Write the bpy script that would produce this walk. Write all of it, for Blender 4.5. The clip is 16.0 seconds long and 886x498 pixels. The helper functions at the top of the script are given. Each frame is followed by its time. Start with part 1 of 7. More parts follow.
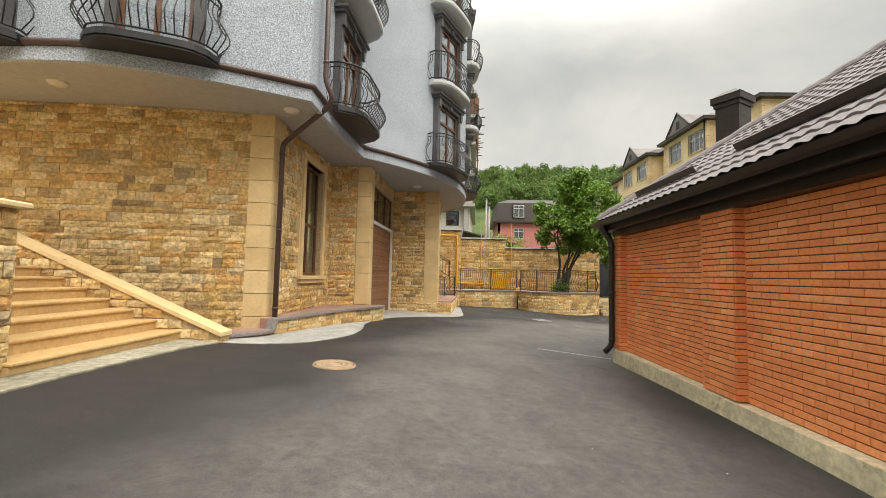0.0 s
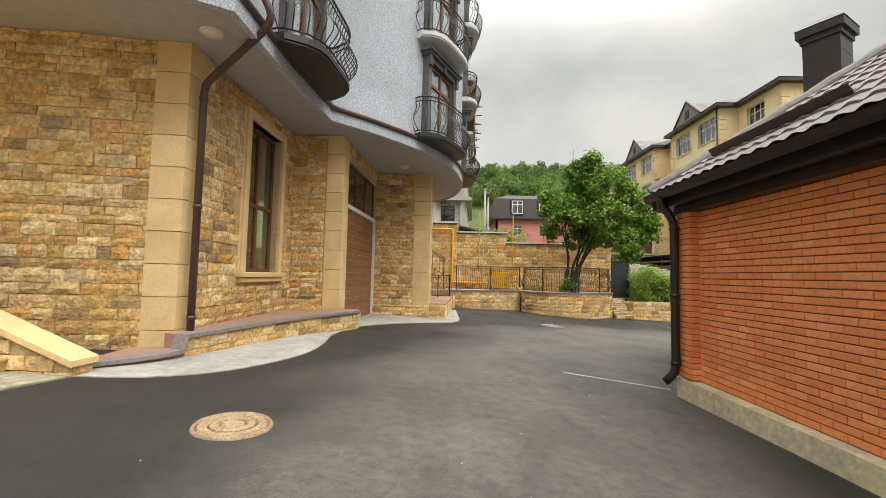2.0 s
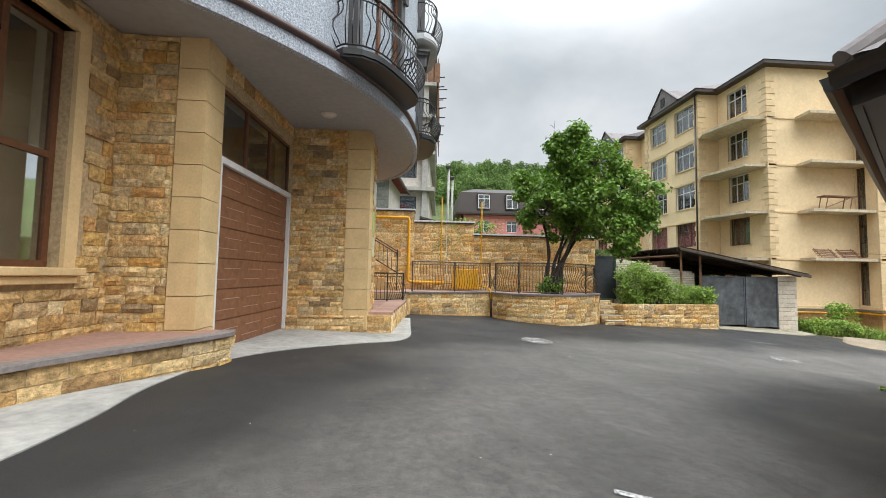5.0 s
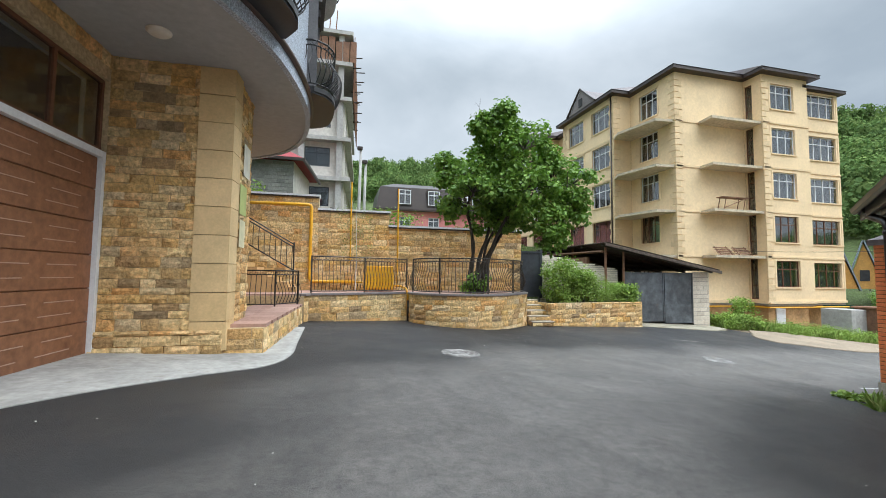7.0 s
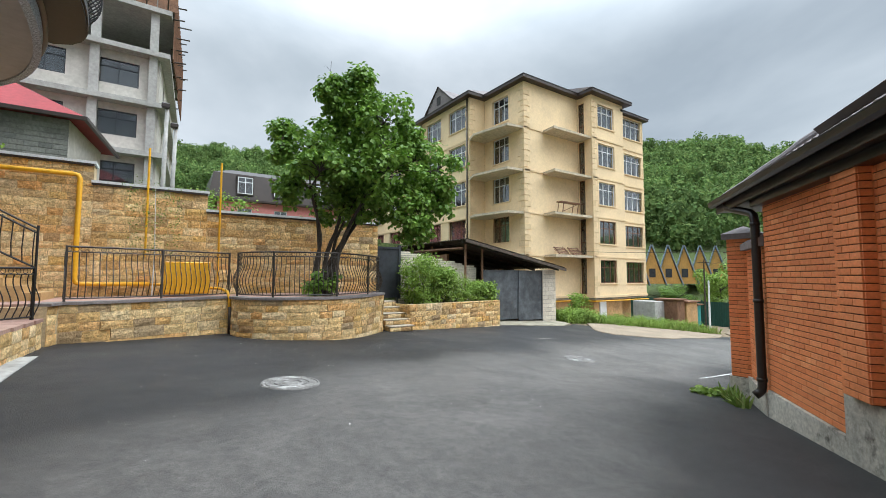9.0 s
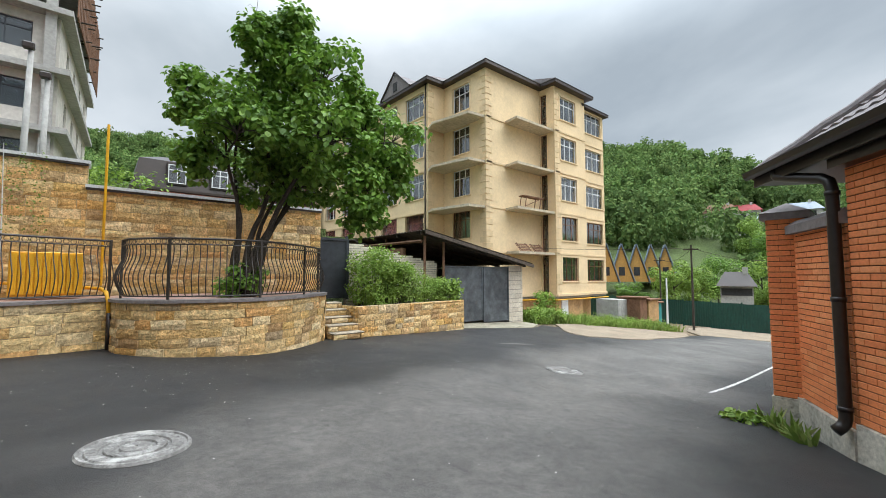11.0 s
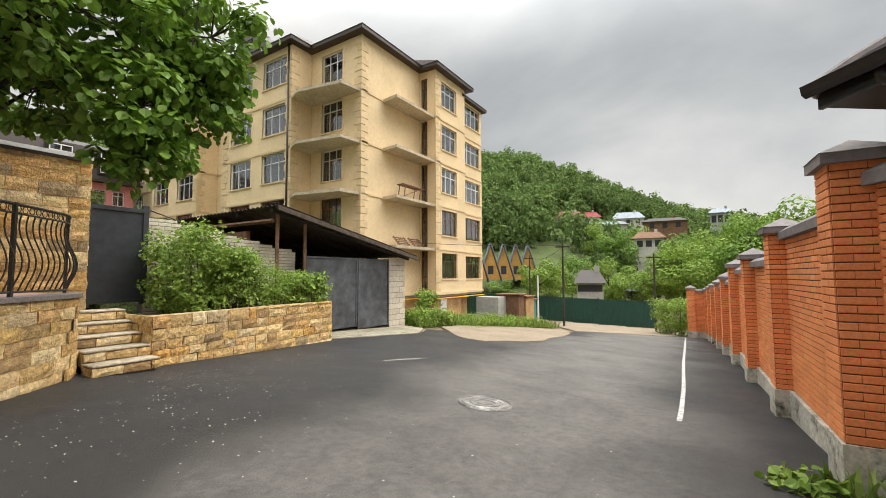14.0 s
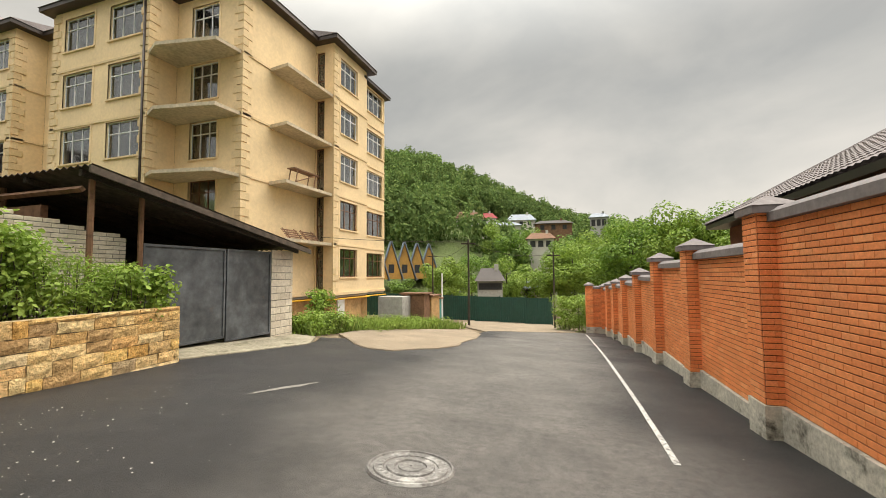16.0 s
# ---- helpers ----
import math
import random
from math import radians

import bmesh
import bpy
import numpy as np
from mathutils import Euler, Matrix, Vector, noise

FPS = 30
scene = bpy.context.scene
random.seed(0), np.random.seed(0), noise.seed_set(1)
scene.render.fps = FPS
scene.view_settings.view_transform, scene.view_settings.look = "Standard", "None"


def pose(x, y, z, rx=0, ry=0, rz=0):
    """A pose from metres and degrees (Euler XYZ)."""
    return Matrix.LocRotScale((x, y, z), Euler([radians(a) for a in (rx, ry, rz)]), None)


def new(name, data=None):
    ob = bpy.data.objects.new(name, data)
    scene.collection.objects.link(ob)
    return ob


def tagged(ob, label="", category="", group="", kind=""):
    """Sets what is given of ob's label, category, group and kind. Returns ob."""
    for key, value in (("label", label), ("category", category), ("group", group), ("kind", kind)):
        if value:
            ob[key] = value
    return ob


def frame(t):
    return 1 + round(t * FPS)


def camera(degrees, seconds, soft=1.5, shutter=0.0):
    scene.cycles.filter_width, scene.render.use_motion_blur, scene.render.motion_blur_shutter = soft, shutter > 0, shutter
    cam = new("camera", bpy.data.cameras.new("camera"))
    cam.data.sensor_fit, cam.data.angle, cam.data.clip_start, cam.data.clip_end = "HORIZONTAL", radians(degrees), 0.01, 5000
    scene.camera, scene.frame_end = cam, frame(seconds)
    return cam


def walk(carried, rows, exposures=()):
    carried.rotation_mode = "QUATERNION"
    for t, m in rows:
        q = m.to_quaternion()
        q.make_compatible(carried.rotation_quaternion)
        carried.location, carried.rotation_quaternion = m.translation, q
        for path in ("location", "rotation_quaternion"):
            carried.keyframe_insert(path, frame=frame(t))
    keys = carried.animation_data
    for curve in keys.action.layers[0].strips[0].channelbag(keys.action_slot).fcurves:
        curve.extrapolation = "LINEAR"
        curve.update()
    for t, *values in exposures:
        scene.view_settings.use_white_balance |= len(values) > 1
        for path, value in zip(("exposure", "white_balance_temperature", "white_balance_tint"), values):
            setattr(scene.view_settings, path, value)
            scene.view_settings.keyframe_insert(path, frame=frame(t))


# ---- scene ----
cam = camera(93.6, 16.0, 0.9)
METRES, EYE, TILT, LEAN, TURN = 19.2, 1.5, 0.0, 0.0, 1.7
ROWS = [
    (0.0, 0.0, 0.0, 0.0, -0.08, 3.7, -1.28),
    (0.5, 0.0015, 0.0347, 0.0006, -0.5, 3.73, -1.28),
    (1.0, 0.0017, 0.0686, 0.0003, -0.67, 3.64, -1.31),
    (1.5, 0.004, 0.1027, -0.0013, -0.64, 3.68, -1.27),
    (2.0, 0.0065, 0.1363, -0.0027, -0.63, 3.61, -1.25),
    (2.5, 0.01, 0.1693, -0.0024, -0.84, 3.61, -1.22),
    (3.0, 0.0137, 0.2045, -0.0017, -1.48, 3.58, -1.19),
    (3.5, 0.0165, 0.2403, -0.0016, -2.5, 3.55, -1.12),
    (4.0, 0.0212, 0.2753, -0.0028, -3.54, 3.55, -1.11),
    (6.5, 0.0603, 0.4306, -0.0051, -11.77, 3.54, -0.74),
    (7.0, 0.07, 0.4596, -0.0065, -15.97, 3.6, -0.62),
    (7.5, 0.0795, 0.486, -0.0072, -20.78, 3.64, -0.53),
    (8.0, 0.09, 0.5118, -0.0073, -26.03, 3.73, -0.34),
    (8.5, 0.1033, 0.5374, -0.0073, -31.49, 3.73, -0.2),
    (9.0, 0.12, 0.5616, -0.0094, -35.6, 3.74, -0.12),
    (11.5, 0.2055, 0.6801, -0.0172, -42.49, 3.68, 0.07),
    (12.0, 0.2244, 0.7043, -0.0198, -43.95, 3.7, 0.08),
    (12.5, 0.2441, 0.7263, -0.0197, -46.54, 3.66, 0.11),
    (13.0, 0.2664, 0.7463, -0.0204, -50.08, 3.67, 0.17),
    (13.5, 0.2893, 0.766, -0.0224, -54.73, 3.65, 0.26),
    (14.0, 0.3138, 0.7838, -0.0251, -59.3, 3.64, 0.28),
    (14.5, 0.3358, 0.803, -0.0258, -63.8, 3.64, 0.39),
    (15.0, 0.3601, 0.8197, -0.0263, -67.79, 3.6, 0.43),
    (15.5, 0.387, 0.8331, -0.0274, -70.73, 3.56, 0.45),
    (16.0, 0.4161, 0.8462, -0.0305, -73.14, 3.48, 0.49),
]
walk(cam, [(t, pose(0, 0, EYE, TILT, LEAN, TURN) @ pose(METRES * x, METRES * y, METRES * z, 90 + pitch, roll, yaw)) for t, x, y, z, yaw, pitch, roll in ROWS],
     [(0.0, 0.66, 7550, 10), (4.0, 0.68, 6950, 10), (7.0, 0.70, 6100, 8), (9.0, 0.68, 6150, 8), (12.5, 0.66, 6600, 10), (14.5, 0.66, 7450, 12), (16.0, 0.62, 7850, 12)])

# ---- light: an overcast day, cloud over a dim sky, one soft sun ----
SUN_EL, SUN_AZ = 56.0, 140.0
world = bpy.data.worlds.new("overcast")
scene.world = world
world.use_nodes = True
wn = world.node_tree
wn.nodes.clear()


def wnode(kind, **kw):
    n = wn.nodes.new(kind)
    for k, v in kw.items():
        n.inputs[k].default_value = v
    return n


sky = wn.nodes.new("ShaderNodeTexSky")
sky.sky_type, sky.sun_disc = "NISHITA", False
sky.sun_elevation, sky.sun_rotation = radians(SUN_EL), radians(SUN_AZ)
sky_bg = wnode("ShaderNodeBackground", Strength=0.10)
wn.links.new(sky.outputs[0], sky_bg.inputs[0])
coord = wn.nodes.new("ShaderNodeTexCoord")
flat = wn.nodes.new("ShaderNodeMapping")
flat.inputs["Scale"].default_value = (1.0, 1.0, 1.9)
wn.links.new(coord.outputs["Generated"], flat.inputs[0])
cloud_big = wnode("ShaderNodeTexNoise", Scale=1.7, Detail=6.0, Roughness=0.52, Distortion=0.25)
wn.links.new(flat.outputs[0], cloud_big.inputs["Vector"])
cloud_col = wn.nodes.new("ShaderNodeValToRGB")
e = cloud_col.color_ramp.elements
e[0].position, e[0].color = 0.34, (0.345, 0.385, 0.42, 1)
e[1].position, e[1].color = 0.68, (0.60, 0.63, 0.655, 1)
e.new(0.5).color = (0.45, 0.49, 0.52, 1)
wn.links.new(cloud_big.outputs["Fac"], cloud_col.inputs[0])
cloud_bg = wnode("ShaderNodeBackground", Strength=0.80)
sep = wn.nodes.new("ShaderNodeSeparateXYZ")
wn.links.new(coord.outputs["Generated"], sep.inputs[0])
lift = wnode("ShaderNodeMapRange")
lift.interpolation_type = "SMOOTHSTEP"
lift.inputs["From Min"].default_value, lift.inputs["From Max"].default_value = 0.42, 1.0
lift.inputs["To Min"].default_value, lift.inputs["To Max"].default_value = 1.0, 7.0
wn.links.new(sep.outputs["Z"], lift.inputs["Value"])
grow = wn.nodes.new("ShaderNodeMix")
grow.data_type, grow.blend_type = "RGBA", "MULTIPLY"
grow.inputs["Factor"].default_value = 1.0
wn.links.new(cloud_col.outputs[0], grow.inputs["A"])
wn.links.new(lift.outputs["Result"], grow.inputs["B"])
wn.links.new(grow.outputs["Result"], cloud_bg.inputs[0])
both = wnode("ShaderNodeMixShader", Fac=0.93)
wn.links.new(sky_bg.outputs[0], both.inputs[1])
wn.links.new(cloud_bg.outputs[0], both.inputs[2])
out = wn.nodes.new("ShaderNodeOutputWorld")
wn.links.new(both.outputs[0], out.inputs[0])
sun = new("sun", bpy.data.lights.new("sun", "SUN"))
sun.data.energy, sun.data.angle, sun.data.color = 1.5, radians(60), (1.0, 0.97, 0.93)
sun.rotation_euler = Euler((radians(90 - SUN_EL), 0, radians(180 - SUN_AZ)))


# ---- materials ----
def leafy(m, share=0.45):
    """Lets light through leaves."""
    t = m.node_tree
    b = next(n for n in t.nodes if n.type == "BSDF_PRINCIPLED")
    o = next(n for n in t.nodes if n.type == "OUTPUT_MATERIAL")
    tr = t.nodes.new("ShaderNodeBsdfTranslucent")
    mx = t.nodes.new("ShaderNodeMixShader")
    mx.inputs[0].default_value = share
    t.links.new(b.inputs["Base Color"].links[0].from_socket, tr.inputs["Color"])
    t.links.new(b.outputs[0], mx.inputs[1])
    t.links.new(tr.outputs[0], mx.inputs[2])
    t.links.new(mx.outputs[0], o.inputs[0])
    return m


def material(name, colors, rough=0.8, grain=(14.0, 0.25), stain=(0.7, 0.2), bump=(40.0, 0.25), metal=0.0, spec=0.5, pieces=False, gloss_patch=None, stain_color=None, bump_dist=0.01, dust=None):
    """A surface with grain and stains at two scales; with pieces, each piece takes a colour of its own."""
    m = bpy.data.materials.new(name)
    m.use_nodes = True
    t = m.node_tree
    t.nodes.clear()

    def n(kind, **kw):
        d = t.nodes.new(kind)
        for k, v in kw.items():
            d.inputs[k.replace("_", " ")].default_value = v
        return d

    def link(a, b):
        t.links.new(a, b)

    geo = n("ShaderNodeNewGeometry")
    bsdf = n("ShaderNodeBsdfPrincipled", Roughness=rough, Metallic=metal)
    bsdf.inputs["Specular IOR Level"].default_value = spec
    ramp = n("ShaderNodeValToRGB")
    els = ramp.color_ramp.elements
    cols = [c if isinstance(c, tuple) else (c, c, c) for c in colors]
    for i, c in enumerate(cols):
        el = els[i] if i < 2 else els.new(0.5)
        el.color = (*c, 1)
    k = len(cols)
    order = list(cols)
    for i in range(k):
        els[i].position = i / max(1, k - 1)
    for i in range(k):
        els[i].color = (*order[i], 1)
    fine = n("ShaderNodeTexNoise", Scale=grain[0], Detail=4.0, Roughness=0.6)
    link(geo.outputs["Position"], fine.inputs["Vector"])
    broad = n("ShaderNodeTexNoise", Scale=stain[0], Detail=5.0, Roughness=0.65, Distortion=0.4)
    link(geo.outputs["Position"], broad.inputs["Vector"])
    if pieces:
        info = n("ShaderNodeObjectInfo")
        add = n("ShaderNodeMath")
        add.operation = "ADD"
        link(info.outputs["Random"], add.inputs[0])
        link(geo.outputs["Random Per Island"], add.inputs[1])
        fr = n("ShaderNodeMath")
        fr.operation = "FRACT"
        link(add.outputs[0], fr.inputs[0])
        link(fr.outputs[0], ramp.inputs[0])
    else:
        link(fine.outputs["Fac"], ramp.inputs[0])

    def vary(col, tex, lo, hi):
        mr = n("ShaderNodeMapRange")
        mr.inputs["From Min"].default_value, mr.inputs["From Max"].default_value = 0.3, 0.7
        mr.inputs["To Min"].default_value, mr.inputs["To Max"].default_value = lo, hi
        link(tex.outputs["Fac"], mr.inputs["Value"])
        mix = n("ShaderNodeMix")
        mix.data_type, mix.blend_type = "RGBA", "MULTIPLY"
        mix.inputs["Factor"].default_value = 1.0
        link(col, mix.inputs["A"])
        link(mr.outputs["Result"], mix.inputs["B"])
        return mix.outputs["Result"]

    col = vary(ramp.outputs[0], fine, 1 - grain[1], 1 + grain[1])
    col = vary(col, broad, 1 - stain[1], 1 + stain[1])
    if stain_color:
        mk = n("ShaderNodeMapRange")
        mk.inputs["From Min"].default_value, mk.inputs["From Max"].default_value = stain_color[1], stain_color[1] + (0.14 if stain_color[2] > 0.5 else 0.3)
        wob = n("ShaderNodeTexNoise", Scale=stain_color[2], Detail=6.0, Roughness=0.7)
        link(geo.outputs["Position"], wob.inputs["Vector"])
        link(wob.outputs["Fac"], mk.inputs["Value"])
        mx = n("ShaderNodeMix")
        mx.data_type = "RGBA"
        if dust:
            at = n("ShaderNodeAttribute")
            at.attribute_name = dust
            am = n("ShaderNodeMath")
            am.operation = "MULTIPLY"
            link(mk.outputs["Result"], am.inputs[0])
            link(at.outputs["Fac"], am.inputs[1])
            link(am.outputs[0], mx.inputs["Factor"])
        else:
            link(mk.outputs["Result"], mx.inputs["Factor"])
        link(col, mx.inputs["A"])
        mx.inputs["B"].default_value = (*stain_color[0], 1)
        col = mx.outputs["Result"]
    link(col, bsdf.inputs["Base Color"])
    if gloss_patch:
        gr = n("ShaderNodeMapRange")
        gr.inputs["From Min"].default_value, gr.inputs["From Max"].default_value = 0.35, 0.65
        gr.inputs["To Min"].default_value, gr.inputs["To Max"].default_value = gloss_patch
        link(broad.outputs["Fac"], gr.inputs["Value"])
        link(gr.outputs["Result"], bsdf.inputs["Roughness"])
    if bump:
        bt = n("ShaderNodeTexNoise", Scale=bump[0], Detail=5.0, Roughness=0.65)
        link(geo.outputs["Position"], bt.inputs["Vector"])
        bp = n("ShaderNodeBump", Strength=bump[1], Distance=bump_dist)
        link(bt.outputs["Fac"], bp.inputs["Height"])
        link(bp.outputs[0], bsdf.inputs["Normal"])
    o = n("ShaderNodeOutputMaterial")
    link(bsdf.outputs[0], o.inputs[0])
    return m


def asphalt_material():
    """Dark speckled asphalt; dust lies in broken patches and in streaks along the driven way (the dust attribute)."""
    m = bpy.data.materials.new("asphalt")
    m.use_nodes = True
    t = m.node_tree
    b = t.nodes["Principled BSDF"]
    geo, att_ = t.nodes.new("ShaderNodeNewGeometry"), t.nodes.new("ShaderNodeAttribute")
    att_.attribute_name = "dust"

    def tex(scale, detail, rough, warp=0.0, stretch=None):
        n = t.nodes.new("ShaderNodeTexNoise")
        for k, v in (("Scale", scale), ("Detail", detail), ("Roughness", rough), ("Distortion", warp)):
            n.inputs[k].default_value = v
        src = geo.outputs["Position"]
        if stretch:
            mp = t.nodes.new("ShaderNodeMapping")
            mp.inputs["Scale"].default_value, mp.inputs["Rotation"].default_value = stretch[0], (0, 0, radians(stretch[1]))
            t.links.new(src, mp.inputs[0])
            src = mp.outputs[0]
        t.links.new(src, n.inputs["Vector"])
        return n.outputs["Fac"]

    def span(v, a0, a1, b0, b1):
        r = t.nodes.new("ShaderNodeMapRange")
        for k, x in (("From Min", a0), ("From Max", a1), ("To Min", b0), ("To Max", b1)):
            r.inputs[k].default_value = x
        t.links.new(v, r.inputs["Value"])
        return r.outputs["Result"]

    def calc(op, x, y):
        n = t.nodes.new("ShaderNodeMath")
        n.operation = op
        n.use_clamp = True
        for i, v in enumerate((x, y)):
            if isinstance(v, float):
                n.inputs[i].default_value = v
            else:
                t.links.new(v, n.inputs[i])
        return n.outputs[0]

    def blend(fac, x, y):
        n = t.nodes.new("ShaderNodeMix")
        n.data_type = "RGBA"
        t.links.new(fac, n.inputs["Factor"])
        for k, v in (("A", x), ("B", y)):
            if isinstance(v, tuple):
                n.inputs[k].default_value = (*v, 1)
            else:
                t.links.new(v, n.inputs[k])
        return n.outputs["Result"]

    chips = span(tex(95.0, 3.0, 0.7), 0.36, 0.66, 0.0, 1.0)
    coarse = span(tex(21.0, 5.0, 0.75), 0.3, 0.7, 0.0, 1.0)
    base_ = blend(chips, (0.010, 0.010, 0.011), (0.050, 0.0485, 0.0485))
    base_ = blend(calc("MULTIPLY", coarse, 0.45), base_, (0.021, 0.021, 0.022))
    patch = span(tex(0.75, 9.0, 0.66, 0.6), 0.40, 0.62, 0.0, 1.0)
    streak = span(tex(1.0, 7.0, 0.62, 0.3, ((2.6, 0.55, 1.0), -14.0)), 0.42, 0.64, 0.0, 1.0)
    grit = span(tex(9.0, 9.0, 0.8), 0.3, 0.64, 0.3, 1.0)
    veil = calc("ADD", calc("MULTIPLY", patch, 0.3), calc("MULTIPLY", streak, 0.12))
    veil = calc("ADD", veil, 0.55)
    dust_ = calc("MULTIPLY", calc("MULTIPLY", veil, grit), att_.outputs["Fac"])
    col = blend(dust_, base_, blend(chips, (0.145, 0.135, 0.124), (0.26, 0.244, 0.225)))
    t.links.new(col, b.inputs["Base Color"])
    t.links.new(span(tex(0.6, 5.0, 0.6), 0.35, 0.65, 0.5, 0.68), b.inputs["Roughness"])
    b.inputs["Specular IOR Level"].default_value = 0.36
    bp = t.nodes.new("ShaderNodeBump")
    bp.inputs["Strength"].default_value, bp.inputs["Distance"].default_value = 1.0, 0.014
    t.links.new(tex(80.0, 4.0, 0.7), bp.inputs["Height"])
    t.links.new(bp.outputs[0], b.inputs["Normal"])
    return m


M_ASPHALT = asphalt_material()
M_CONCRETE = material("concrete", [(0.30, 0.292, 0.27), (0.38, 0.372, 0.35)], 0.9, (9, 0.12), (1.2, 0.24), (60, 0.15), stain_color=((0.2, 0.18, 0.13), 0.6, 1.8))
M_PLINTH = material("plinth_concrete", [(0.56, 0.48, 0.31), (0.68, 0.60, 0.42)], 0.92, (18, 0.18), (1.5, 0.25), (30, 0.5), stain_color=((0.16, 0.13, 0.07), 0.6, 2.4))
M_FOOT = material("streaked_grey_concrete", [(0.40, 0.38, 0.32), (0.56, 0.53, 0.46)], 0.92, (18, 0.2), (1.5, 0.25), (30, 0.5), stain_color=((0.07, 0.065, 0.05), 0.54, 2.8))
M_EARTH = material("earth", [(0.12, 0.085, 0.05), (0.26, 0.2, 0.13)], 0.95, (9, 0.3), (0.5, 0.3), (25, 0.8), bump_dist=0.05)
M_MEADOW = material("meadow", [(0.05, 0.075, 0.02), (0.11, 0.15, 0.04)], 0.95, (5, 0.35), (0.12, 0.35), (6, 0.9), bump_dist=0.3)
M_GRAVEL = material("gravel", [(0.20, 0.155, 0.108), (0.36, 0.29, 0.21)], 0.95, (45, 0.35), (0.6, 0.2), (60, 0.9), bump_dist=0.03)
M_STONE = material("sandstone", [(0.54, 0.33, 0.135), (0.66, 0.43, 0.175), (0.78, 0.58, 0.30), (0.62, 0.35, 0.11), (0.83, 0.65, 0.38), (0.33, 0.235, 0.135), (0.72, 0.47, 0.17), (0.56, 0.38, 0.18), (0.79, 0.60, 0.31), (0.74, 0.52, 0.24), (0.42, 0.26, 0.12), (0.80, 0.63, 0.36), (0.66, 0.36, 0.13), (0.77, 0.58, 0.30)], 0.88, (16, 0.34), (4.5, 0.22), (20, 0.9), pieces=True, bump_dist=0.05, spec=0.25)
M_MORTAR = material("stone_mortar", [(0.42, 0.31, 0.17), (0.56, 0.43, 0.26)], 0.95, (20, 0.2), (1.0, 0.2), (40, 0.5))
M_QUOIN = material("dressed_limestone", [(0.66, 0.47, 0.23), (0.73, 0.54, 0.29), (0.6, 0.42, 0.2)], 0.8, (30, 0.08), (1.4, 0.14), (90, 0.2), pieces=True)
M_BRICK = material("orange_brick", [(0.78, 0.265, 0.10), (0.83, 0.295, 0.115), (0.73, 0.235, 0.088), (0.86, 0.35, 0.15)], 0.75, (30, 0.12), (0.9, 0.13), (70, 0.35), pieces=True, spec=0.3)
M_BRICKJOINT = material("brick_joint", [(0.12, 0.048, 0.026), (0.18, 0.07, 0.036)], 0.95, (30, 0.2), (1.0, 0.2), (50, 0.4))
M_STUCCO = material("grey_speckled_stucco", [(0.25, 0.29, 0.345), (0.42, 0.465, 0.53), (0.60, 0.645, 0.71)], 0.9, (38, 0.42), (0.6, 0.08), (30, 1.0), bump_dist=0.02)
M_SOFFIT = material("soffit_plaster", [(0.36, 0.36, 0.355), (0.42, 0.42, 0.415)], 0.85, (8, 0.05), (0.5, 0.06), (50, 0.1))
M_HOOD = material("dark_grey_moulding", [(0.085, 0.085, 0.09), (0.125, 0.125, 0.13)], 0.7, (20, 0.1), (1.0, 0.15), (50, 0.15))
M_TRIM = material("white_band", [(0.55, 0.57, 0.58), (0.68, 0.7, 0.7)], 0.8, (30, 0.1), (1.0, 0.12), (60, 0.2))
M_BROWN = material("brown_metal", [(0.030, 0.020, 0.016), (0.042, 0.028, 0.022)], 0.38, (20, 0.12), (1.0, 0.15), None, spec=0.5)
M_GUTTER = material("dark_gutter_metal", [(0.016, 0.012, 0.011), (0.024, 0.018, 0.016)], 0.35, (20, 0.12), (1.0, 0.15), None)
M_PIPE = material("brown_pipe_paint", [(0.07, 0.04, 0.034), (0.095, 0.055, 0.046)], 0.4, (20, 0.12), (1.0, 0.15), None)
M_BALC = material("sandy_concrete", [(0.44, 0.37, 0.27), (0.56, 0.48, 0.36)], 0.92, (6, 0.15), (0.8, 0.2), (20, 0.3))
M_DUSTY = material("dusty_concrete", [(0.25, 0.225, 0.165), (0.36, 0.33, 0.25)], 0.95, (14, 0.25), (1.2, 0.25), (40, 0.5), stain_color=((0.12, 0.11, 0.06), 0.55, 2.0))
M_ROOF = material("brown_roof_sheet", [(0.185, 0.165, 0.166), (0.245, 0.22, 0.22)], 0.75, (12, 0.12), (0.8, 0.18), None, spec=0.3)
M_IRON = material("black_iron", [(0.008, 0.008, 0.0085), (0.016, 0.016, 0.017)], 0.45, (30, 0.2), (2.0, 0.2), None)
M_IRONWORN = material("bronzed_iron", [(0.03, 0.026, 0.023), (0.055, 0.045, 0.038)], 0.5, (30, 0.25), (2.0, 0.2), None)
M_WOODFRAME = material("brown_window_frame", [(0.125, 0.05, 0.023), (0.175, 0.072, 0.033)], 0.45, (20, 0.15), (2.0, 0.15), None)
M_WHITE = material("white_frame", [(0.70, 0.71, 0.72), (0.78, 0.79, 0.8)], 0.5, (20, 0.05), (2.0, 0.08), None)
M_GROOVE = material("pale_groove", [(0.42, 0.27, 0.20), (0.5, 0.34, 0.26)], 0.6, (20, 0.1), (2.0, 0.1), None)
M_GATEWOOD = material("wood_grain_panel", [(0.19, 0.082, 0.04), (0.285, 0.128, 0.066)], 0.5, (9, 0.18), (0.9, 0.12), (60, 0.1))
M_YELLOW = material("yellow_render", [(0.765, 0.585, 0.355), (0.835, 0.65, 0.41)], 0.9, (6, 0.05), (0.35, 0.10), (40, 0.2))
